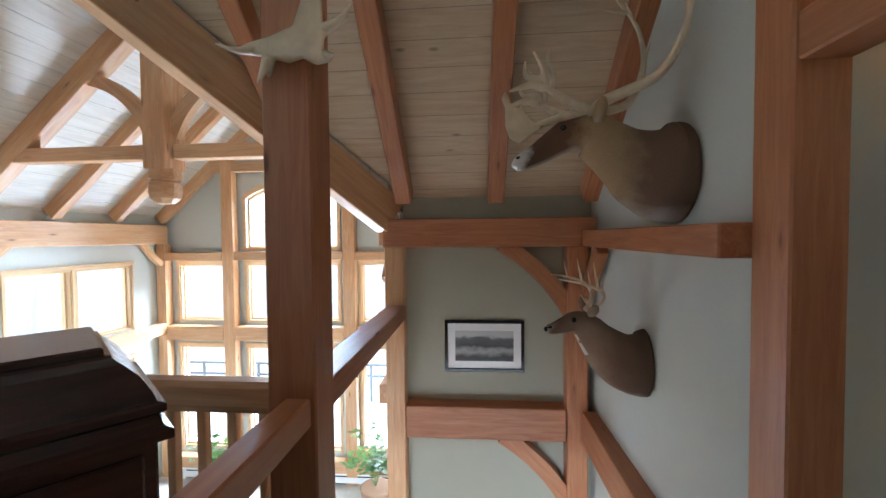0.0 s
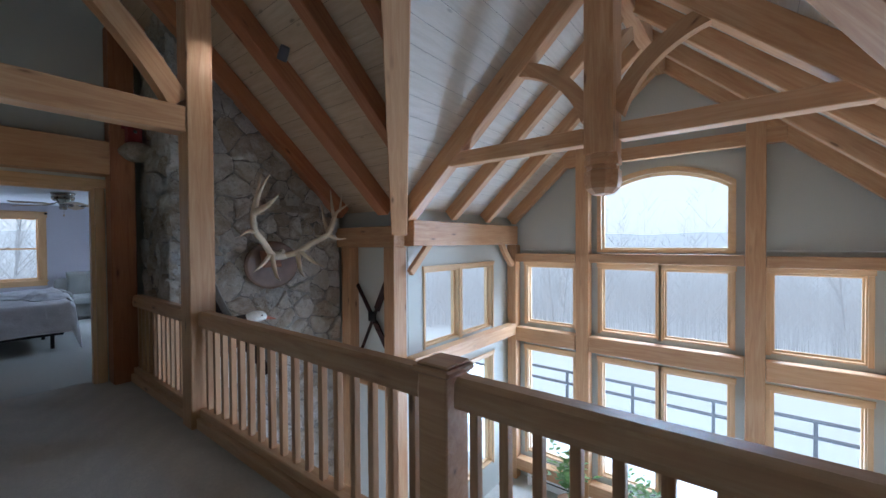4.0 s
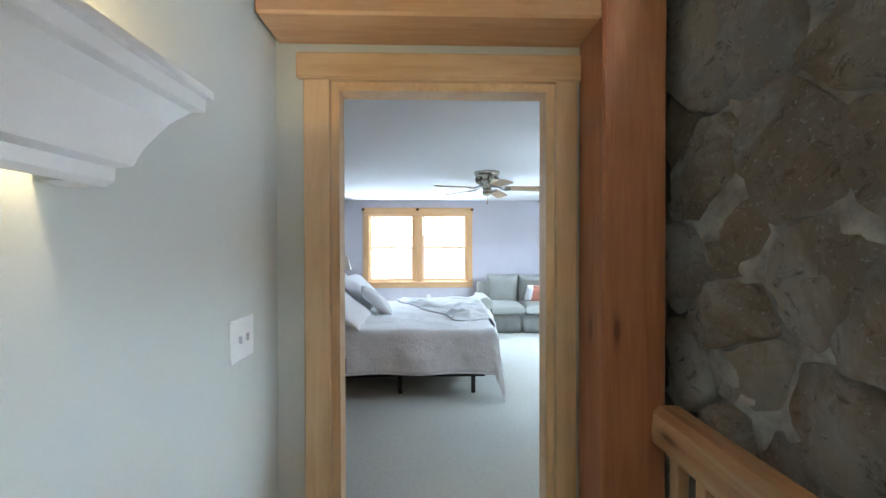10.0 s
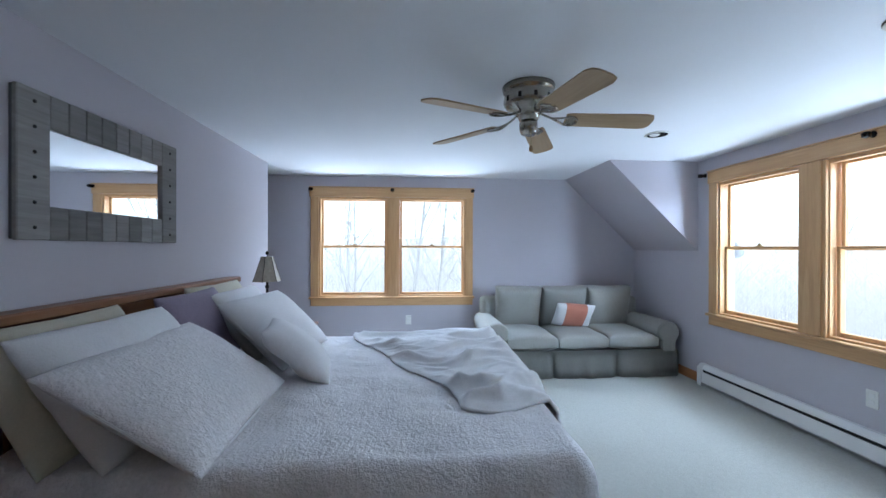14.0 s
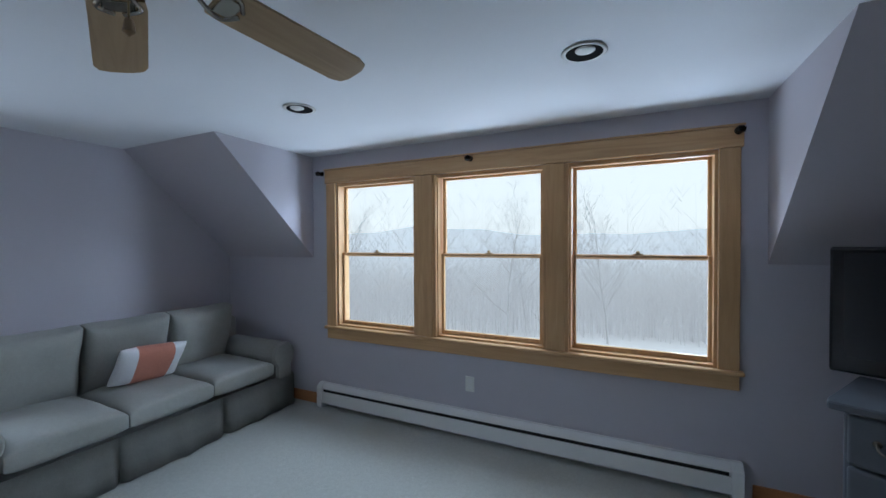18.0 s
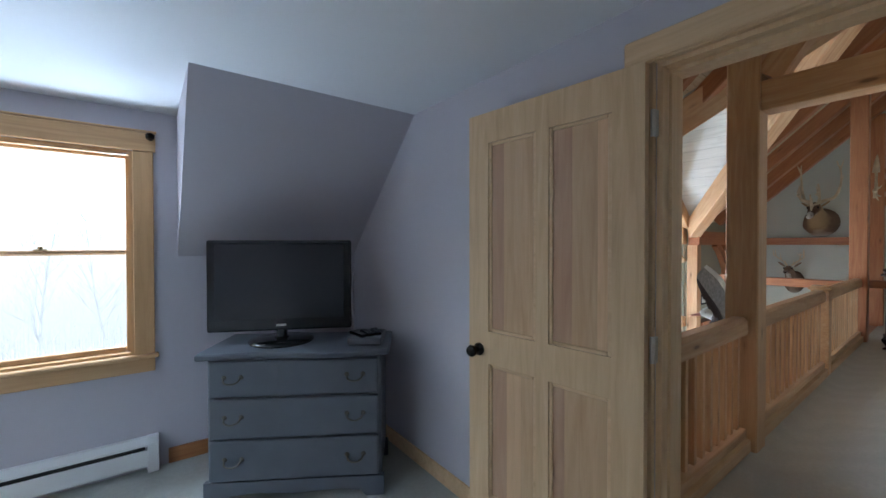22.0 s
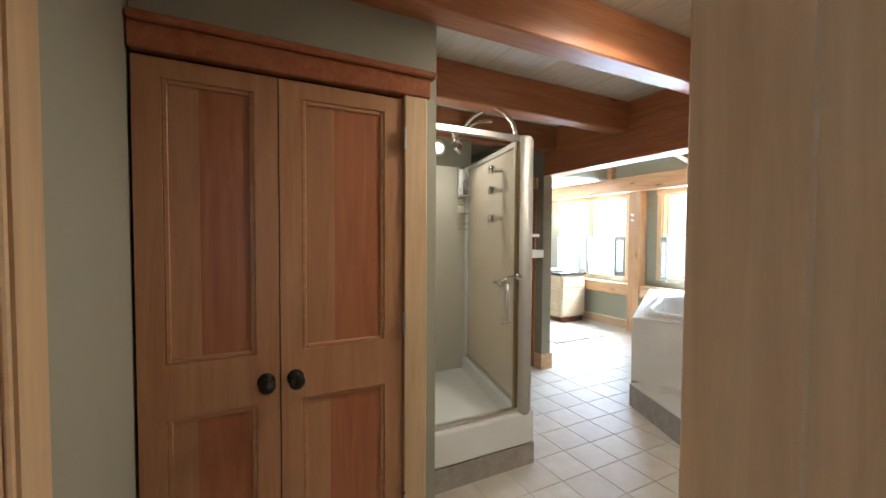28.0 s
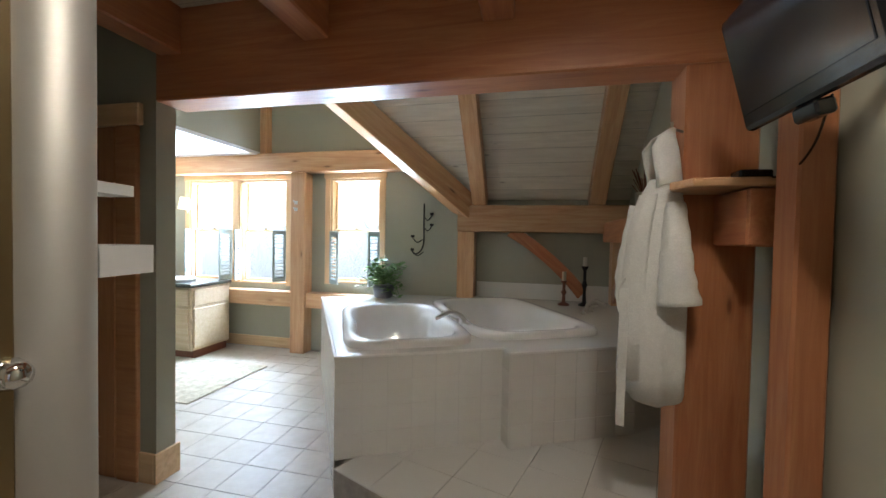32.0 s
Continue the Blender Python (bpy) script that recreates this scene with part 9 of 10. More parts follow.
car = []
for s in (-1, 1):
    car.append(antler([(-0.47, s * 0.05, 0.34), (-0.40, s * 0.10, 0.39), (-0.30, s * 0.16, 0.42), (-0.18, s * 0.21, 0.47), (-0.10, s * 0.25, 0.60), (-0.07, s * 0.27, 0.76), (-0.11, s * 0.27, 0.94), (-0.24, s * 0.24, 1.10)], 0.032,
                      [(0.70, (0.05, s * 0.03, 0.12), 0.012), (0.88, (-0.04, s * 0.05, 0.16), 0.014), (0.94, (-0.16, 0, 0.03), 0.013)]))
    # bez branch that spreads into a forked palm
    y = s * (0.10 if s < 0 else 0.16)
    car.append(antler([(-0.48, s * 0.055, 0.36), (-0.57, y * 0.8, 0.395), (-0.66, y, 0.45), (-0.72, y, 0.485)], 0.032, []))
    car.append(antler([(-0.70, y, 0.475), (-0.76, y, 0.492), (-0.82, y, 0.482), (-0.885, y - s * 0.01, 0.468)], 0.027, []))
    car.append(antler([(-0.72, y, 0.485), (-0.745, y, 0.52), (-0.79, y, 0.53), (-0.805, y, 0.57), (-0.80, y - s * 0.02, 0.62)], 0.020, []))
    car.append(antler([(-0.69, y, 0.47), (-0.70, y, 0.54), (-0.72, y, 0.60), (-0.755, y - s * 0.01, 0.665)], 0.022, []))
    car.append(antler([(-0.67, y, 0.47), (-0.66, y, 0.54), (-0.685, y, 0.61), (-0.68, y - s * 0.01, 0.68)], 0.019, []))
    car.append(palm([(-0.66, y, 0.45), (-0.72, y, 0.458), (-0.77, y, 0.475), (-0.78, y, 0.52), (-0.735, y, 0.535), (-0.69, y, 0.55), (-0.655, y, 0.50)], 0.026))
    # brow branch, widened into a shovel on the near side
    car.append(antler([(-0.48, s * 0.05, 0.355), (-0.58, s * 0.05, 0.335), (-0.68, s * 0.04, 0.315), (-0.75 if s < 0 else -0.70, s * 0.035, 0.295)], 0.029, []))
    if s < 0:
        car.append(palm([(-0.70, -0.035, 0.325), (-0.72, -0.035, 0.275), (-0.78, -0.03, 0.235), (-0.83, -0.03, 0.195), (-0.88, -0.03, 0.235), (-0.905, -0.03, 0.30), (-0.905, -0.03, 0.40), (-0.925, -0.03, 0.45), (-0.905, -0.03, 0.49), (-0.885, -0.03, 0.46), (-0.875, -0.03, 0.41), (-0.835, -0.03, 0.40), (-0.82, -0.03, 0.425), (-0.80, -0.03, 0.37), (-0.755, -0.035, 0.325)], 0.02))
mount_head("caribou_head", pose(1.02, 2.75, 1.80, 0, 0, -2), "mounted caribou head with cream mane and wide antlers on the wall",
           [(0.0, 0.02, 0.26, 0.265), (-0.09, 0.03, 0.245, 0.255), (-0.18, 0.06, 0.19, 0.215), (-0.28, 0.12, 0.13, 0.165), (-0.37, 0.19, 0.105, 0.14), (-0.46, 0.25, 0.095, 0.125), (-0.55, 0.245, 0.08, 0.095), (-0.64, 0.20, 0.062, 0.075), (-0.74, 0.14, 0.05, 0.058), (-0.82, 0.098, 0.046, 0.046), (-0.85, 0.08, 0.028, 0.028)],
           (0, 0), (M_CARIBOU, M_MANE, M_CARIBOU, M_WHITEFEATH), (-0.43, 0.13, 0.33, 0.085), (-0.60, 0.070, 0.27), car, 3)
dee = []
for s in (-1, 1):
    dee.append(antler([(-0.36, s * 0.035, 0.35), (-0.30, s * 0.10, 0.42), (-0.32, s * 0.19, 0.50), (-0.44, s * 0.22, 0.55), (-0.56, s * 0.16, 0.57)], 0.015,
                      [(0.12, (-0.05, 0, 0.07), 0.008), (0.35, (-0.02, s * 0.02, 0.15), 0.010), (0.58, (-0.03, s * 0.01, 0.16), 0.010), (0.78, (-0.02, 0, 0.12), 0.008)]))
mount_head("deer_head", pose(1.02, 3.12, 0.66, 0, 0, -2), "mounted whitetail deer head with small antlers on the wall",
           [(0.0, 0.02, 0.15, 0.215), (-0.08, 0.015, 0.145, 0.20), (-0.18, 0.06, 0.115, 0.17), (-0.28, 0.15, 0.08, 0.125), (-0.36, 0.24, 0.066, 0.095), (-0.43, 0.275, 0.06, 0.072), (-0.51, 0.25, 0.044, 0.05), (-0.58, 0.225, 0.034, 0.034), (-0.61, 0.215, 0.022, 0.022)],
           (14, 24), (M_DEER, M_MANE, M_DEER, M_DEER), (-0.35, 0.12, 0.37, 0.07), (-0.45, 0.056, 0.30), dee)

# palmate antler hung on the hall post
pa = empty("shed_antler", pose(-0.75, 1.955, 0), "pale palmate shed antler hung points down on a timber post", "antler")
outline = [(-0.165, 2.165), (-0.10, 2.15), (-0.05, 2.14), (-0.045, 2.07), (-0.03, 2.07), (-0.01, 2.13), (0.04, 2.115), (0.09, 2.13), (0.14, 2.105), (0.20, 2.115), (0.165, 2.15), (0.17, 2.20), (0.25, 2.25), (0.26, 2.27), (0.165, 2.245), (0.16, 2.335), (0.175, 2.50), (0.11, 2.52), (0.095, 2.335), (0.06, 2.24), (-0.03, 2.205), (-0.10, 2.19)]
part("palm", prism(outline, -0.055, -0.03, "y", 0.006), M_ANTLER, pa, smooth=True)
for a, b in (((-0.04, -0.045, 2.13), (-0.05, -0.09, 2.03)), ((0.17, -0.04, 2.14), (0.225, -0.09, 2.115)), ((0.17, -0.04, 2.22), (0.29, -0.09, 2.285)), ((-0.08, -0.04, 2.165), (-0.20, -0.09, 2.17))):
    part("point", tine(a, b, 0.016, 0.08), M_ANTLER, pa, smooth=True)
part("burr", tine((0.14, -0.04, 2.46), (0.15, -0.05, 2.72), 0.04, 0.0), M_ANTLER, pa, smooth=True)

# framed picture on the north wall
fp = empty("framed_picture", pose(-0.345, 4.28, 0.21), "black framed black-and-white landscape print on the wall", "picture")
W, H = 0.75, 0.49
part("frame", joined(box(0, W, -0.025, 0, 0, 0.03, 0.004), box(0, W, -0.025, 0, H - 0.03, H, 0.004), box(0, 0.03, -0.025, 0, 0.03, H - 0.03, 0.004), box(W - 0.03, W, -0.025, 0, 0.03, H - 0.03, 0.004)), M_BLACKPL, fp)
part("mat_board", box(0.03, W - 0.03, -0.012, -0.002, 0.03, H - 0.03), M_WHITE, fp)
_p = Mat("landscape_print", 0.5)
_sep = _p.node("ShaderNodeSeparateXYZ")
_p.link(_p.co.outputs["Object"], _sep.inputs[0])
_hz = _p.node("ShaderNodeMath")
_hz.operation = 'ADD'
_p.link(_sep.outputs[2], _hz.inputs[0])
_nz = _p.node("ShaderNodeMath")
_nz.operation = 'MULTIPLY'
_nz.inputs[1].default_value = 0.12
_p.link(_p.noise(_p.coords((6, 6, 9), False), 1.6, 5), _nz.inputs[0])
_p.link(_nz.outputs[0], _hz.inputs[1])
_p.color(_p.ramp(_hz.outputs[0], [(0.10, (0.10, 0.10, 0.10)), (0.20, (0.05, 0.05, 0.05)), (0.26, (0.35, 0.35, 0.34)), (0.31, (0.06, 0.06, 0.06)), (0.37, (0.12, 0.12, 0.12)), (0.40, (0.5, 0.5, 0.49))]))
part("print", box(0.10, W - 0.10, -0.0155, -0.0125, 0.10, H - 0.10), _p.m, fp)


def bureau():
    """Dark mahogany slant-top bureau set diagonally at the railing."""
    c = Vector((-1.22, 1.40))
    m = Matrix.Translation((c.x, c.y, 0)) @ Matrix.Rotation(radians(50), 4, 'Z')
    b = empty("bureau", m, "dark mahogany bureau with a stepped sloping top by the railing", "bureau")
    w, d = 0.285, 0.225
    tw, td = 0.19, 0.172
    zt = 1.23
    levels = [(w + 0.02, d + 0.02, 0.985), (w + 0.03, d + 0.03, 0.99), (w + 0.03, d + 0.03, 1.012), (w + 0.012, d + 0.012, 1.022), (w + 0.005, d + 0.005, 1.05), (w + 0.018, d + 0.018, 1.06), (w + 0.018, d + 0.018, 1.078), (w, d, 1.085), (w - 0.008, d - 0.004, 1.11), (w - 0.03, d - 0.016, 1.15), (w - 0.062, d - 0.03, 1.185), (tw + 0.014, td + 0.012, 1.203), (tw + 0.014, td + 0.012, 1.21), (tw, td, 1.213), (tw, td, zt - 0.004), (tw - 0.006, td - 0.006, zt)]
    bm = bmesh.new()
    rr = [[bm.verts.new(p) for p in ((-a, -e, z), (a, -e, z), (a, e, z), (-a, e, z))] for a, e, z in levels]
    for p, q in zip(rr, rr[1:]):
        for i in range(4):
            bm.faces.new((p[i], p[(i + 1) % 4], q[(i + 1) % 4], q[i]))
    bm.faces.new(rr[0][::-1])
    bm.faces.new(rr[-1])
    bmesh.ops.recalc_face_normals(bm, faces=bm.faces)
    part("sloping_top", bm, M_MAHOG, b)
    part("body", box(-w, w, -d, d, 0.20, 0.984, 0.006), M_MAHOG, b)
    part("base_moulding", box(-w - 0.015, w + 0.015, -d - 0.015, d + 0.015, 0.17, 0.215, 0.008), M_MAHOG, b)
    for k, (z0, z1) in enumerate(((0.24, 0.47), (0.49, 0.72), (0.74, 0.96))):
        dr = part("drawer_front", box(-w + 0.03, w - 0.03, -d - 0.014, -d + 0.004, z0, z1, 0.006), M_MAHOG, b)
        for x in (-0.17, 0.17):
            part("pull", tube(curve_pts([(x - 0.035, -d - 0.016, (z0 + z1) / 2), (x, -d - 0.04, (z0 + z1) / 2 - 0.015), (x + 0.035, -d - 0.016, (z0 + z1) / 2)], 5), 0.005, 6), M_BRASS, dr)
    for sx in (-1, 1):
        for sy in (-1, 1):
            part("leg", tube(curve_pts([(sx * (w - 0.03), sy * (d - 0.03), 0.18), (sx * (w + 0.005), sy * (d + 0.005), 0.12), (sx * (w - 0.02), sy * (d - 0.02), 0.04), (sx * (w + 0.01), sy * (d + 0.01), 0.0)], 4), [0.028] * 5 + [0.018] * 8, 8), M_MAHOG, b, smooth=True)


bureau()

# far hall: bear, upper railing, door
bear = bmesh.new()
bmesh.ops.create_uvsphere(bear, u_segments=16, v_segments=12, radius=1)
bmesh.ops.transform(bear, matrix=Matrix.Diagonal((0.22, 0.18, 0.26, 1)), verts=bear.verts)
b2 = bmesh.new()
bmesh.ops.create_uvsphere(b2, u_segments=12, v_segments=8, radius=1)
bmesh.ops.transform(b2, matrix=Matrix.Translation((-0.24, 0, -0.02)) @ Matrix.Diagonal((0.12, 0.08, 0.08, 1)), verts=b2.verts)
bb = joined(bear, b2)
ob = part("bear_head", bb, M_BLACKFUR, None, "black bear head mounted on the far wall", m=pose(1.50, 1.30, 3.60), smooth=True, category="animal mount", group="mounted heads")
lr = empty("loft_railing", pose(1.50, 0.2, 3.2), "fir railing of the upper loft at the far wall", "railing")
part("handrail", box(-0.04, 0.04, 0.0, 0.86, 0.86, 0.94, 0.006), M_TIMBER, lr)
part("bottom_rail", box(-0.04, 0.04, 0.0, 0.86, 0.06, 0.12, 0.006), M_TIMBER, lr)
part("newel", box(-0.06, 0.06, 0.86, 0.98, -0.75, 1.0, 0.006), M_TIMBER, lr)
for i in range(6):
    part("baluster", box(-0.018, 0.018, 0.08 + i * 0.13, 0.115 + i * 0.13, 0.12, 0.86, 0.003), M_TIMBER, lr)
T("beam", (1.48, 0.1, 3.08), (1.48, 2.0, 3.08), w=0.14, h=0.16)
T("beam", (1.52, -1.3, 3.75), (1.52, 2.0, 3.75), w=0.10, h=0.14)
fd = panel_door("corridor_door", Matrix.Translation((7.95, 0.36, 0.012)) @ Matrix.Rotation(radians(90), 4, 'Z'), 0.76, 2.02, "closed pine panel door at the corridor's end", [M_PINE, M_STAVE_A, M_STAVE_B], [(0.11, 0.35, 1.0, 1.88), (0.41, 0.65, 1.0, 1.88), (0.11, 0.35, 0.24, 0.86), (0.41, 0.65, 0.24, 0.86)], 0.70, M_BRONZE, both=False)
part("trim", joined(box(7.93, 7.998, 0.28, 0.355, 0, 2.05, 0.004), box(7.93, 7.998, 1.125, 1.16, 0, 2.05, 0.004), box(7.92, 7.998, 0.28, 1.16, 2.051, 2.16, 0.004)), M_PINE, None, "pine casing at the corridor's end", kind="structure", category="trim")
part("trim", joined(box(1.575, 1.60, 0.30, 0.40, 0, 2.15, 0.004), box(1.575, 1.60, 1.16, 1.26, 0, 2.15, 0.004), box(1.57, 1.60, 0.28, 1.28, 2.151, 2.27, 0.004)), M_PINE, None, "pine casing of the far opening", kind="structure", category="trim")
ts = empty("track_spot", pose(-5.35, 2.6, 3.02), "small white spot lamp fixed to a rafter", "spot lamp")
part("body", moved(lathe([(0.0, 0.12), (0.035, 0.12), (0.04, 0.10), (0.042, 0.0), (0.034, 0.0)], 16), Matrix.Rotation(radians(35), 4, 'Y')), M_GREYPL, ts, smooth=True)
part("bulb", moved(lathe([(0.0, -0.002), (0.034, 0.004), (0.0, 0.012)], 16), Matrix.Rotation(radians(35), 4, 'Y')), M_BULB, ts)
spk = empty("spotlight", pose(-4.74, 3.22, 2.94, 0, 0, 25), "small black spot lamp with a lit bulb under a rafter", "spot lamp")
part("body", moved(lathe([(0.0, 0.10), (0.03, 0.10), (0.045, 0.06), (0.048, 0.0), (0.042, -0.004), (0.0, 0.004)], 14), Matrix.Rotation(radians(50), 4, 'Y')), M_BLACKMET, spk, smooth=True)
part("bulb", moved(lathe([(0.0, -0.016), (0.022, -0.012), (0.036, -0.002), (0.0, 0.008)], 16), Matrix.Rotation(radians(50), 4, 'Y')), M_BULB, spk, "lit warm white bulb", smooth=True)
part("stem", tube([(0, 0, 0.05), (0.02, 0.0, 0.16)], 0.008, 6), M_BLACKMET, spk)
bh = empty("birdhouse", pose(-7.26, 2.03, 2.52), "small red birdhouse on a stone ledge beside the chimney", "birdhouse")
part("body", box(-0.06, 0.06, -0.06, 0.06, 0.0, 0.16, 0.004), plain("barn_red_paint", (0.28, 0.03, 0.03), 0.6, var=0.15), bh)
part("roof", prism([(-0.10, 0.14), (0.0, 0.25), (0.10, 0.14), (0.10, 0.155), (0.0, 0.27), (-0.10, 0.155)], -0.08, 0.08, "y"), plain("barn_red_roof", (0.22, 0.03, 0.03), 0.7, var=0.2), bh)
part("entrance", moved(lathe([(0.018, 0), (0.018, 0.004), (0, 0.004)], 12), Matrix.Translation((0.061, 0, 0.10)) @ Matrix.Rotation(radians(90), 4, 'Y')), M_BLACKPL, bh)
ld = bmesh.new()
bmesh.ops.create_icosphere(ld, subdivisions=4, radius=1.0)
for v in ld.verts:
    v.co *= 1 + 0.16 * noise.noise(v.co * 1.3) + 0.07 * noise.noise(v.co * 4.0)
part("ledge_stone", moved(ld, Matrix.Diagonal((0.17, 0.15, 0.10, 1))), M_STONE, None, "rough pale stone ledge carrying the birdhouse", m=pose(-7.24, 2.05, 2.42), smooth=True, category="stone")
# lower great room bits
for x, y, s in ((-4.3, 6.5, 1.0), (-1.6, 6.4, 1.2), (-3.3, 6.55, 0.9)):
    leafy("floor_plant", Matrix.Translation((x, y, ZL)) @ Matrix.Scale(s, 4), "tall green plant in a clay pot on the lower floor", [(0.12, 0), (0.16, 0.02), (0.19, 0.26), (0.2, 0.3), (0.18, 0.3), (0.0, 0.28)], M_LEAF, 170, 0.40, 0.75, 0.13, int(x * -10), mat_pot=plain("clay_pot", (0.35, 0.2, 0.12), 0.8))
heater(north(-5.2, 7.0) @ pose(0, 0, ZL), 1.9, "white baseboard heater under the lower windows")
heater(north(-2.9, 7.0) @ pose(0, 0, ZL), 1.8, "white baseboard heater under the lower windows")
ls = empty("lower_sofa", pose(-4.6, 4.7, ZL), "dark upholstered sofa in the lower great room", "sofa")
for nm, a in (("base", (-0.9, 0.9, -0.4, 0.4, 0.05, 0.42)), ("back", (-0.9, 0.9, -0.45, -0.2, 0.3, 0.85)), ("arm", (-1.0, -0.8, -0.42, 0.42, 0.05, 0.62)), ("arm", (0.8, 1.0, -0.42, 0.42, 0.05, 0.62))):
    part(nm, box(*a, 0.06, 3), cloth("charcoal_upholstery", (0.05, 0.05, 0.055), 150) if nm == "base" else M_DKGREY, ls, smooth=True)

# ---- bathroom things ----


def robe():
    """A white hooded terry robe hanging from a peg on the post."""
    r = empty("bathrobe", Matrix.Translation((-6.985, -2.61, 0)) @ Matrix.Rotation(radians(157), 4, 'Z'), "white hooded terry bathrobe with a loose belt hanging from a peg", "robe")

    def drape(prof, a0, a1, seg, fold, seed, thick=0.008):
        """A draped sheet: rings (height, middle, half width, half depth), open between the angles."""
        bm = bmesh.new()
        closed = a1 - a0 > 6.2
        rings = []
        for z, cx, w, d in prof:
            ring = []
            for k in range(seg if closed else seg + 1):
                a = a0 + (a1 - a0) * k / seg
                fall = min(1.0, max(0.0, (prof[0][0] - z) * 2.2))
                f = 1 + fold * fall * (0.6 * math.sin(4 * a + seed + z * 1.7) + 0.4 * math.sin(9 * a + 2 * seed - z * 3) + 0.5 * noise.noise((3 * math.cos(a), 3 * math.sin(a) + seed, z * 5)))
                ring.append(bm.verts.new((cx + w * math.cos(a) * f, d * math.sin(a) * f, z + 0.02 * math.sin(2 * a + seed) * (1 if z == prof[-1][0] else 0))))
            rings.append(ring)
        for a, b in zip(rings, rings[1:]):
            n = len(a)
            for k in range(n if closed else n - 1):
                bm.faces.new((a[k], a[(k + 1) % n], b[(k + 1) % n], b[k]))
        bmesh.ops.recalc_face_normals(bm, faces=bm.faces)
        bmesh.ops.solidify(bm, geom=bm.faces, thickness=thick)
        return bm

    part("body", drape([(1.66, 0.01, 0.055, 0.045), (1.60, 0.0, 0.075, 0.055), (1.53, -0.01, 0.095, 0.06), (1.44, -0.02, 0.105, 0.065), (1.32, -0.022, 0.11, 0.07), (1.18, -0.02, 0.115, 0.075), (1.04, -0.02, 0.118, 0.08), (0.92, -0.022, 0.12, 0.08), (0.78, -0.022, 0.118, 0.08)], 0, 2 * math.pi, 40, 0.13, 1.0), M_ROBE, r, smooth=True)
    part("lapel", drape([(1.60, -0.02, 0.062, 0.066), (1.45, -0.045, 0.075, 0.076), (1.28, -0.055, 0.08, 0.083), (1.05, -0.06, 0.085, 0.09), (0.86, -0.062, 0.088, 0.092)], 3.3, 5.0, 10, 0.10, 2.6), M_ROBE, r, smooth=True)
    part("hood", drape([(1.865, 0.03, 0.012, 0.012), (1.83, 0.0, 0.045, 0.04), (1.785, -0.012, 0.068, 0.055), (1.73, -0.004, 0.068, 0.06), (1.67, 0.006, 0.064, 0.058), (1.62, 0.01, 0.066, 0.06)], -1.9, 3.0, 20, 0.07, 4.0), M_ROBE, r, smooth=True)
    for x, y, s in ((0.068, -0.06, 0.82), (-0.115, 0.02, 0.7)):
        pts = curve_pts([(x * 0.75, y * 0.5, 1.56), (x * 0.9, y * 0.9, 1.42), (x, y, 1.28), (x + 0.012, y * 1.02, 1.17)], 5)
        n = len(pts)
        part("sleeve", tube(pts, [s * (0.046 + 0.046 * i / (n - 1)) * (1 + 0.05 * math.sin(i * 1.9)) for i in range(n)], 16), M_ROBE, r, smooth=True)
    part("belt", joined(tube(curve_pts([(-0.11, -0.085, 1.26), (-0.135, -0.09, 1.20), (-0.12, -0.095, 1.12), (-0.10, -0.09, 1.20)], 5), 0.007, 6), box(-0.125, -0.092, -0.104, -0.098, 0.66, 1.22, 0.002)), M_ROBE, r)
    part("peg", tube([(0.06, 0.06, 1.86), (0.03, 0.01, 1.865), (0.03, -0.01, 1.885)], 0.006, 8), M_STEEL, r)


robe()


def bath_tv():
    m = Matrix.Translation((-7.08, -1.95, 1.90)) @ Matrix.Rotation(radians(90), 4, 'Z') @ Matrix.Rotation(radians(14), 4, 'X') @ Matrix.Scale(1.08, 4)
    t = empty("small_television", m, "small black television on a wall arm, switched off", "television")
    part("housing", joined(box(-0.235, 0.235, -0.03, 0.0, -0.15, 0.16, 0.015, 2), box(-0.17, 0.17, 0.0, 0.045, -0.11, 0.12, 0.02, 2)), M_BLACKPL, t)
    part("screen", box(-0.205, 0.205, -0.0325, -0.0295, -0.105, 0.145), M_SCREEN, t)
    part("stand_stub", box(-0.04, 0.04, -0.03, 0.01, -0.185, -0.15, 0.006), M_BLACKPL, t)
    a = empty("tv_arm", pose(-7.355, -1.90, 2.02), "pale metal television wall arm with loose cables", "wall arm")
    part("wall_plate", box(0.0, 0.016, -0.05, 0.05, -0.10, 0.14, 0.004), M_WHITEPL, a)
    part("arm", joined(box(0.016, 0.10, -0.022, 0.022, -0.075, -0.035, 0.006), moved(box(0.0, 0.20, -0.014, 0.014, -0.018, 0.018, 0.005), Matrix.Translation((0.10, 0.0, -0.055)) @ Matrix.Rotation(radians(-25), 4, 'Z'))), M_SATIN, a)
    part("joint", lathe([(0.026, -0.10), (0.028, -0.095), (0.028, -0.01), (0.024, -0.006), (0, -0.006)], 16), M_SATIN, a, m=pose(0.10, 0, 0), smooth=True)
    rr = random.Random(4)
    for k in range(7):
        j = lambda q: rr.uniform(-q, q)
        part("cable", tube(curve_pts([(0.015, -0.04 + j(0.04), 0.12 - 0.04 * k), (0.05 + j(0.03), -0.06 + j(0.05), 0.08 + j(0.08)), (0.11 + j(0.03), -0.03 + j(0.03), -0.08 + j(0.06)), (0.17 + j(0.02), -0.07 + j(0.03), -0.11 + j(0.05)), (0.25, -0.08 + j(0.03), -0.06 + j(0.04))], 8), 0.0038, 6), M_BLACKPL, a, smooth=True)
    part("cable", tube(curve_pts([(0.22, -0.03, -0.27), (0.13, -0.24, -0.34), (0.09, -0.42, -0.385), (0.12, -0.54, -0.385)], 8), 0.0035, 6), M_BLACKPL, a, smooth=True)


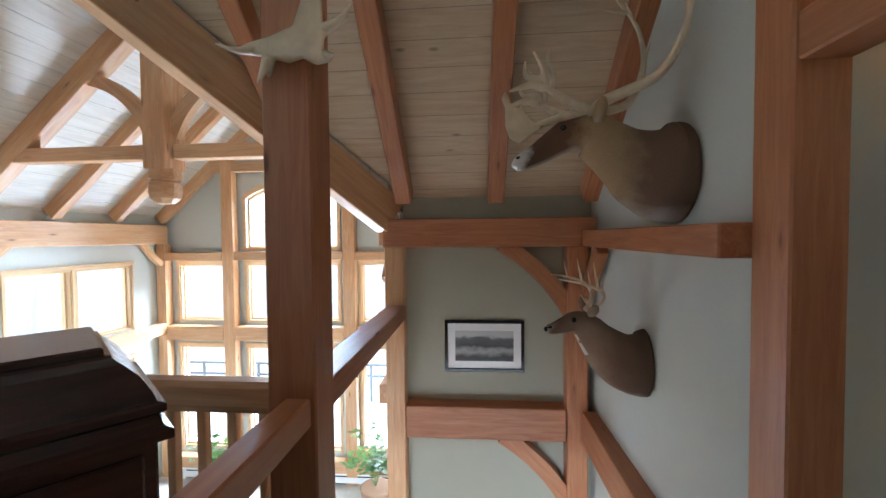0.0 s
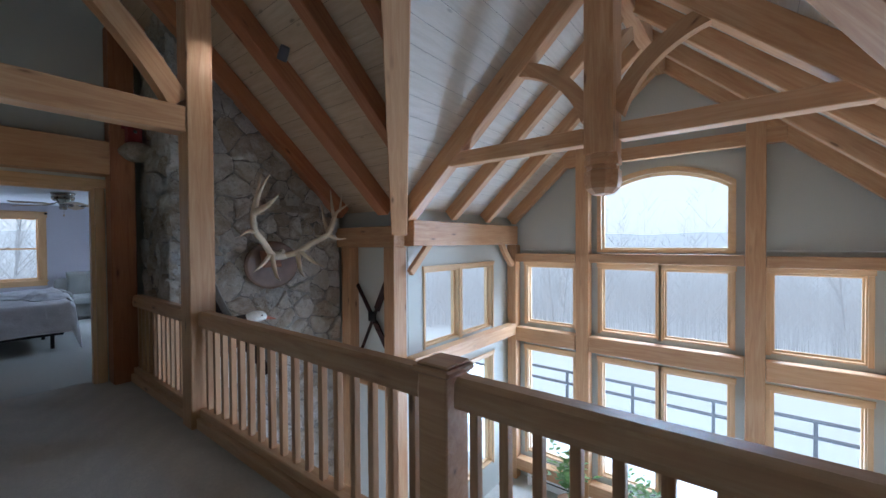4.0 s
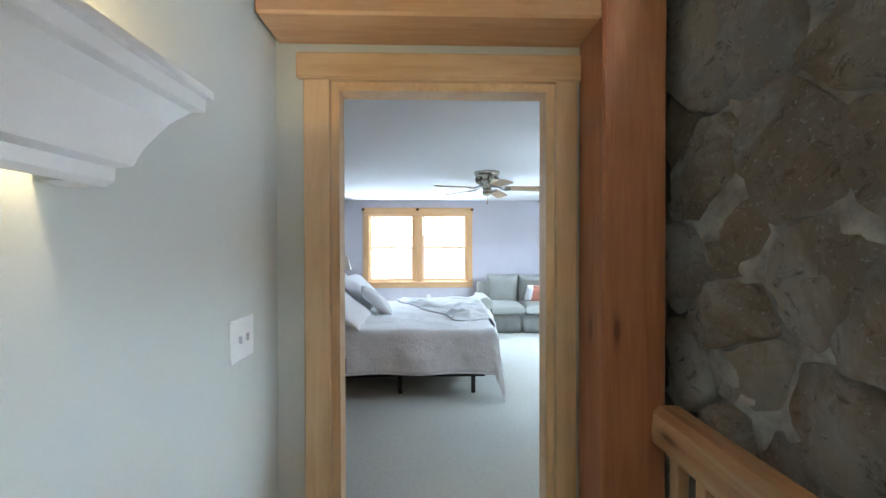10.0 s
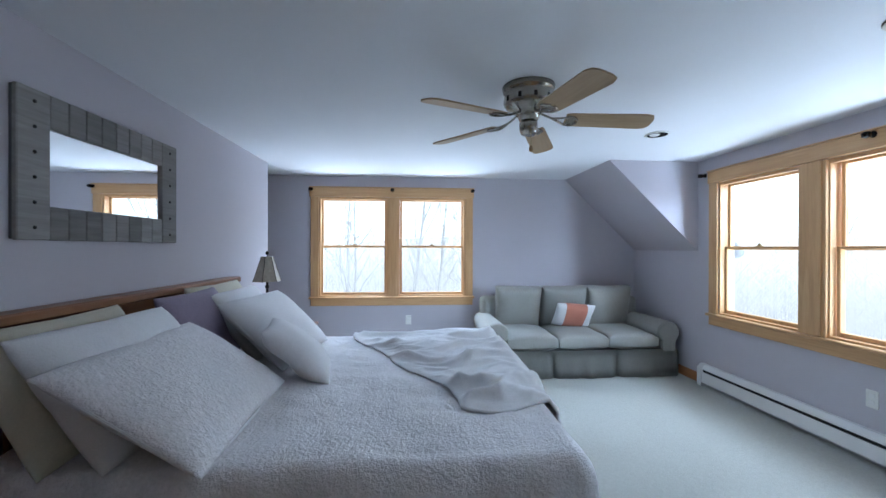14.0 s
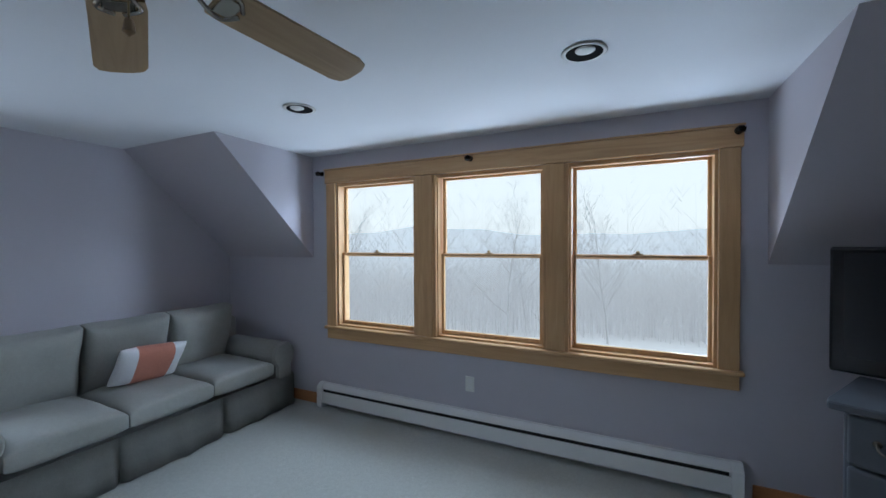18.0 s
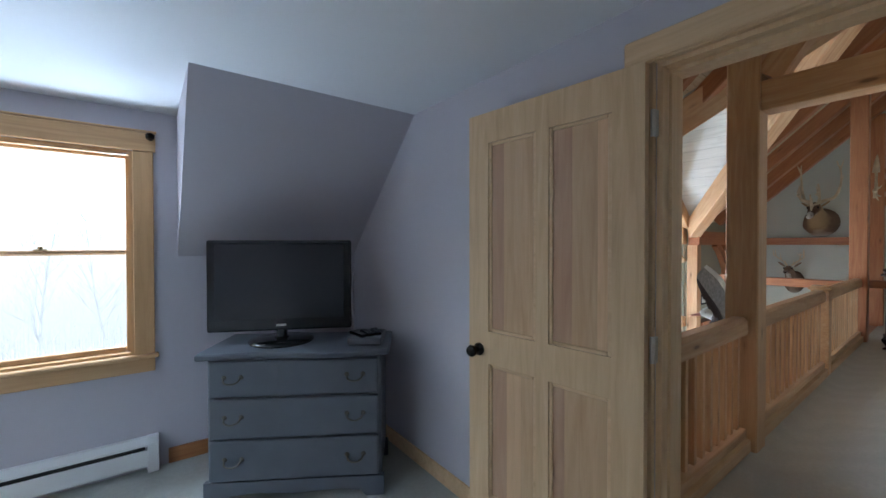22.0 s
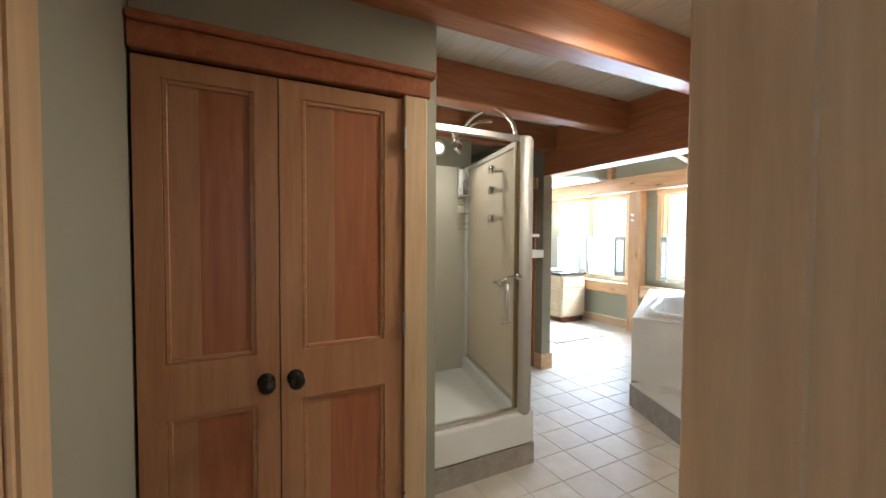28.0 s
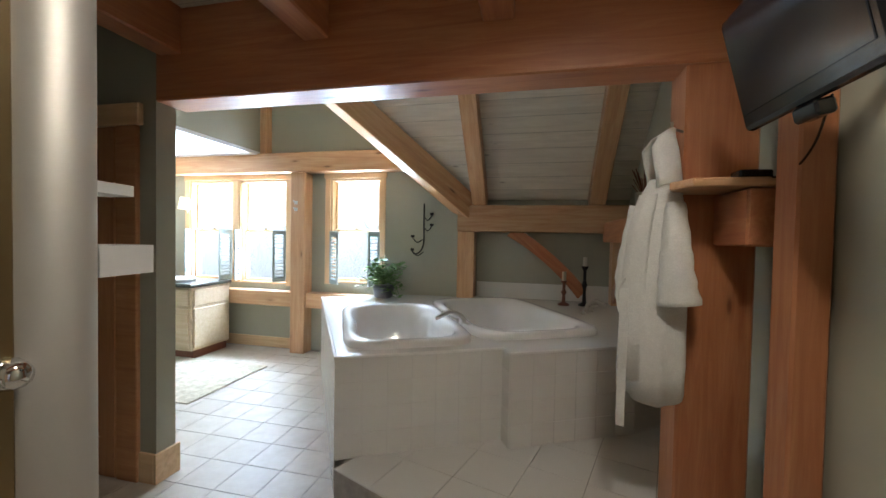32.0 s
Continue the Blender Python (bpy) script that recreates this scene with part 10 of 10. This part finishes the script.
bath_tv()
part("shelf", prism([(-7.35, -2.38), (-7.35, -2.90), (-7.19, -2.95), (-6.98, -2.50), (-7.02, -2.38)], 1.605, 1.635, "z", 0.004), M_TIMBER, None, "small fir shelf between the posts", category="shelf")
pk = empty("cable_box", pose(-7.22, -2.44, 1.636), "small black cable box on the shelf", "cable box")
part("case", box(-0.05, 0.05, -0.035, 0.035, 0, 0.028, 0.004), M_BLACKPL, pk)


def candle_sconce():
    c = empty("candle_sconce", pose(-5.27, YB + 0.02, 1.45), "black iron wall candle holder with curled arms", "candle holder")
    part("spine", tube(curve_pts([(0, 0, 0.35), (0, 0.0, 0.1), (0.0, 0, -0.1), (0.04, 0.02, -0.2), (0.10, 0.03, -0.22), (0.14, 0.03, -0.16)], 6), 0.009, 7), M_BLACKMET, c, smooth=True)
    for s, z in ((1, -0.05), (-1, 0.08), (-1, 0.2), (1, -0.2)):
        part("arm", tube(curve_pts([(0, 0, z), (s * 0.06, 0.05, z - 0.04), (s * 0.11, 0.07, z + 0.01)], 5), 0.006, 6), M_BLACKMET, c, smooth=True)
        part("cup", lathe([(0.008, 0), (0.022, 0.008), (0.022, 0.03), (0.0, 0.012)], 10), M_BLACKMET, c, m=pose(s * 0.11, 0.07, z + 0.01))


candle_sconce()
for x, y, h, mt, lb in ((-7.0, -5.02, 0.42, M_BLACKMET, "tall black iron candlestick on the tub deck"), (-6.80, -5.0, 0.26, M_CHERRY, "turned wooden candlestick on the tub deck")):
    c = empty("candlestick", pose(x, y, 0.757), lb, "candlestick", "candlesticks on the tub")
    part("stick", lathe([(0.06, 0), (0.055, 0.015), (0.02, 0.03), (0.014, h * 0.4), (0.028, h * 0.5), (0.014, h * 0.6), (0.016, h * 0.85), (0.035, h * 0.93), (0.035, h * 0.95), (0, h * 0.95)], 16), mt, c, smooth=True)
    part("candle", lathe([(0.02, h * 0.95), (0.02, h * 0.95 + 0.09), (0.0, h * 0.95 + 0.092)], 12), M_CREAM, c)
leafy("ivy_plant", Matrix.Translation((-4.92, -4.84, 0.757)) @ Matrix.Scale(1.3, 4), "green trailing ivy in a dark grey pot on the tub deck", [(0.06, 0), (0.075, 0.01), (0.09, 0.09), (0.085, 0.11), (0.075, 0.11), (0.0, 0.10)], M_LEAF, 420, 0.24, 0.27, 0.075, 7, trail=0.26, mat_pot=M_GREYPL)
fl = empty("dried_flowers", pose(-7.27, -4.0, 1.60), "grey metal pot of dried flowers on the shelf beam", "vase")
part("pot", lathe([(0.05, 0), (0.052, 0.01), (0.065, 0.17), (0.06, 0.172), (0.0, 0.15)], 18), M_STEEL, fl, smooth=True)
rr_ = random.Random(3)
part("flower_stalks", joined(*[tube([(0, 0, 0.12), (rr_.uniform(-0.09, 0.09), rr_.uniform(-0.09, 0.09), rr_.uniform(0.22, 0.34))], 0.004, 4) for _ in range(40)]), M_CHERRY, fl, kind="stuff")


def vanity():
    v = empty("vanity", pose(0, 0, 0), "pale maple vanity cabinet with a dark top", "vanity")
    x0, x1, y0, y1 = -2.85, -1.0, -5.0, -4.45
    part("body", box(x0 + 0.03, x1, y0, y1, 0.10, 0.81), M_MAPLE, v)
    part("toe_kick", box(x0 + 0.07, x1, y0, y1 - 0.06, 0.0, 0.10), M_CHERRY, v)
    part("counter", box(x0, x1, y0 - 0.01, y1 + 0.04, 0.812, 0.85, 0.006), M_DARKGREEN, v, "dark stone counter top")
    for z0, z1 in ((0.60, 0.78), (0.13, 0.57)):
        part("drawer_front", box(x0 + 0.012, x0 + 0.03, y0 + 0.03, y1 - 0.02, z0, z1, 0.004), M_MAPLE, v)
    for k in range(3):
        part("cabinet_door", box(x0 + 0.06 + 0.58 * k, x0 + 0.61 + 0.58 * k, y1, y1 + 0.018, 0.13, 0.57, 0.004), M_MAPLE, v)
        part("drawer_front", box(x0 + 0.06 + 0.58 * k, x0 + 0.61 + 0.58 * k, y1, y1 + 0.018, 0.60, 0.78, 0.004), M_MAPLE, v)
    part("basin", moved(lathe([(0.0, 0.005), (0.15, 0.01), (0.2, 0.03), (0.215, 0.03), (0.215, 0.0)], 24), Matrix.Translation((-2.35, -4.68, 0.852))), M_TUB, v, smooth=True)


vanity()
vl = empty("vanity_lamp", pose(-2.2, -4.95, 1.72), "small lit vanity lamp with a pale shade", "lamp")
part("shade", lathe([(0.07, 0.0), (0.045, 0.14)], 16), glow("lit_shade", (1.0, 0.85, 0.6), 3.0), vl, smooth=True)
part("bracket", tube([(0, -0.05, -0.05), (0, 0, 0.0)], 0.008, 6), M_BRASS, vl)
rg = empty("bath_rug", pose(-3.3, -3.95, 0.002), "woven beige floral rug on the tiles", "rug")
part("carpet", box(-0.45, 0.75, -0.55, 0.45, 0, 0.012, 0.004), M_RUG, rg)
cl_ = empty("ceiling_light", pose(-6.75, -1.30, ZB), "round flush ceiling light, lit", "ceiling light")
part("dome", lathe([(0.0, -0.09), (0.08, -0.08), (0.13, -0.04), (0.14, -0.01), (0.15, 0.0), (0.0, 0.0)], 24), glow("lit_dome", (1.0, 0.9, 0.72), 4.0), cl_, smooth=True)
for x, z in ((-3.74, 1.72), (-3.74, 1.80)):
    hk = empty("robe_hook", pose(x, -5.005, z), "small white double hook on the window post", "hook", "window post hooks")
    part("base", box(-0.02, 0.02, 0.0, 0.01, -0.02, 0.02, 0.003), M_WHITEPL, hk)
    part("prong", tube([(0, 0.01, 0), (0, 0.04, 0.0), (0, 0.05, 0.02)], 0.006, 6), M_WHITEPL, hk)
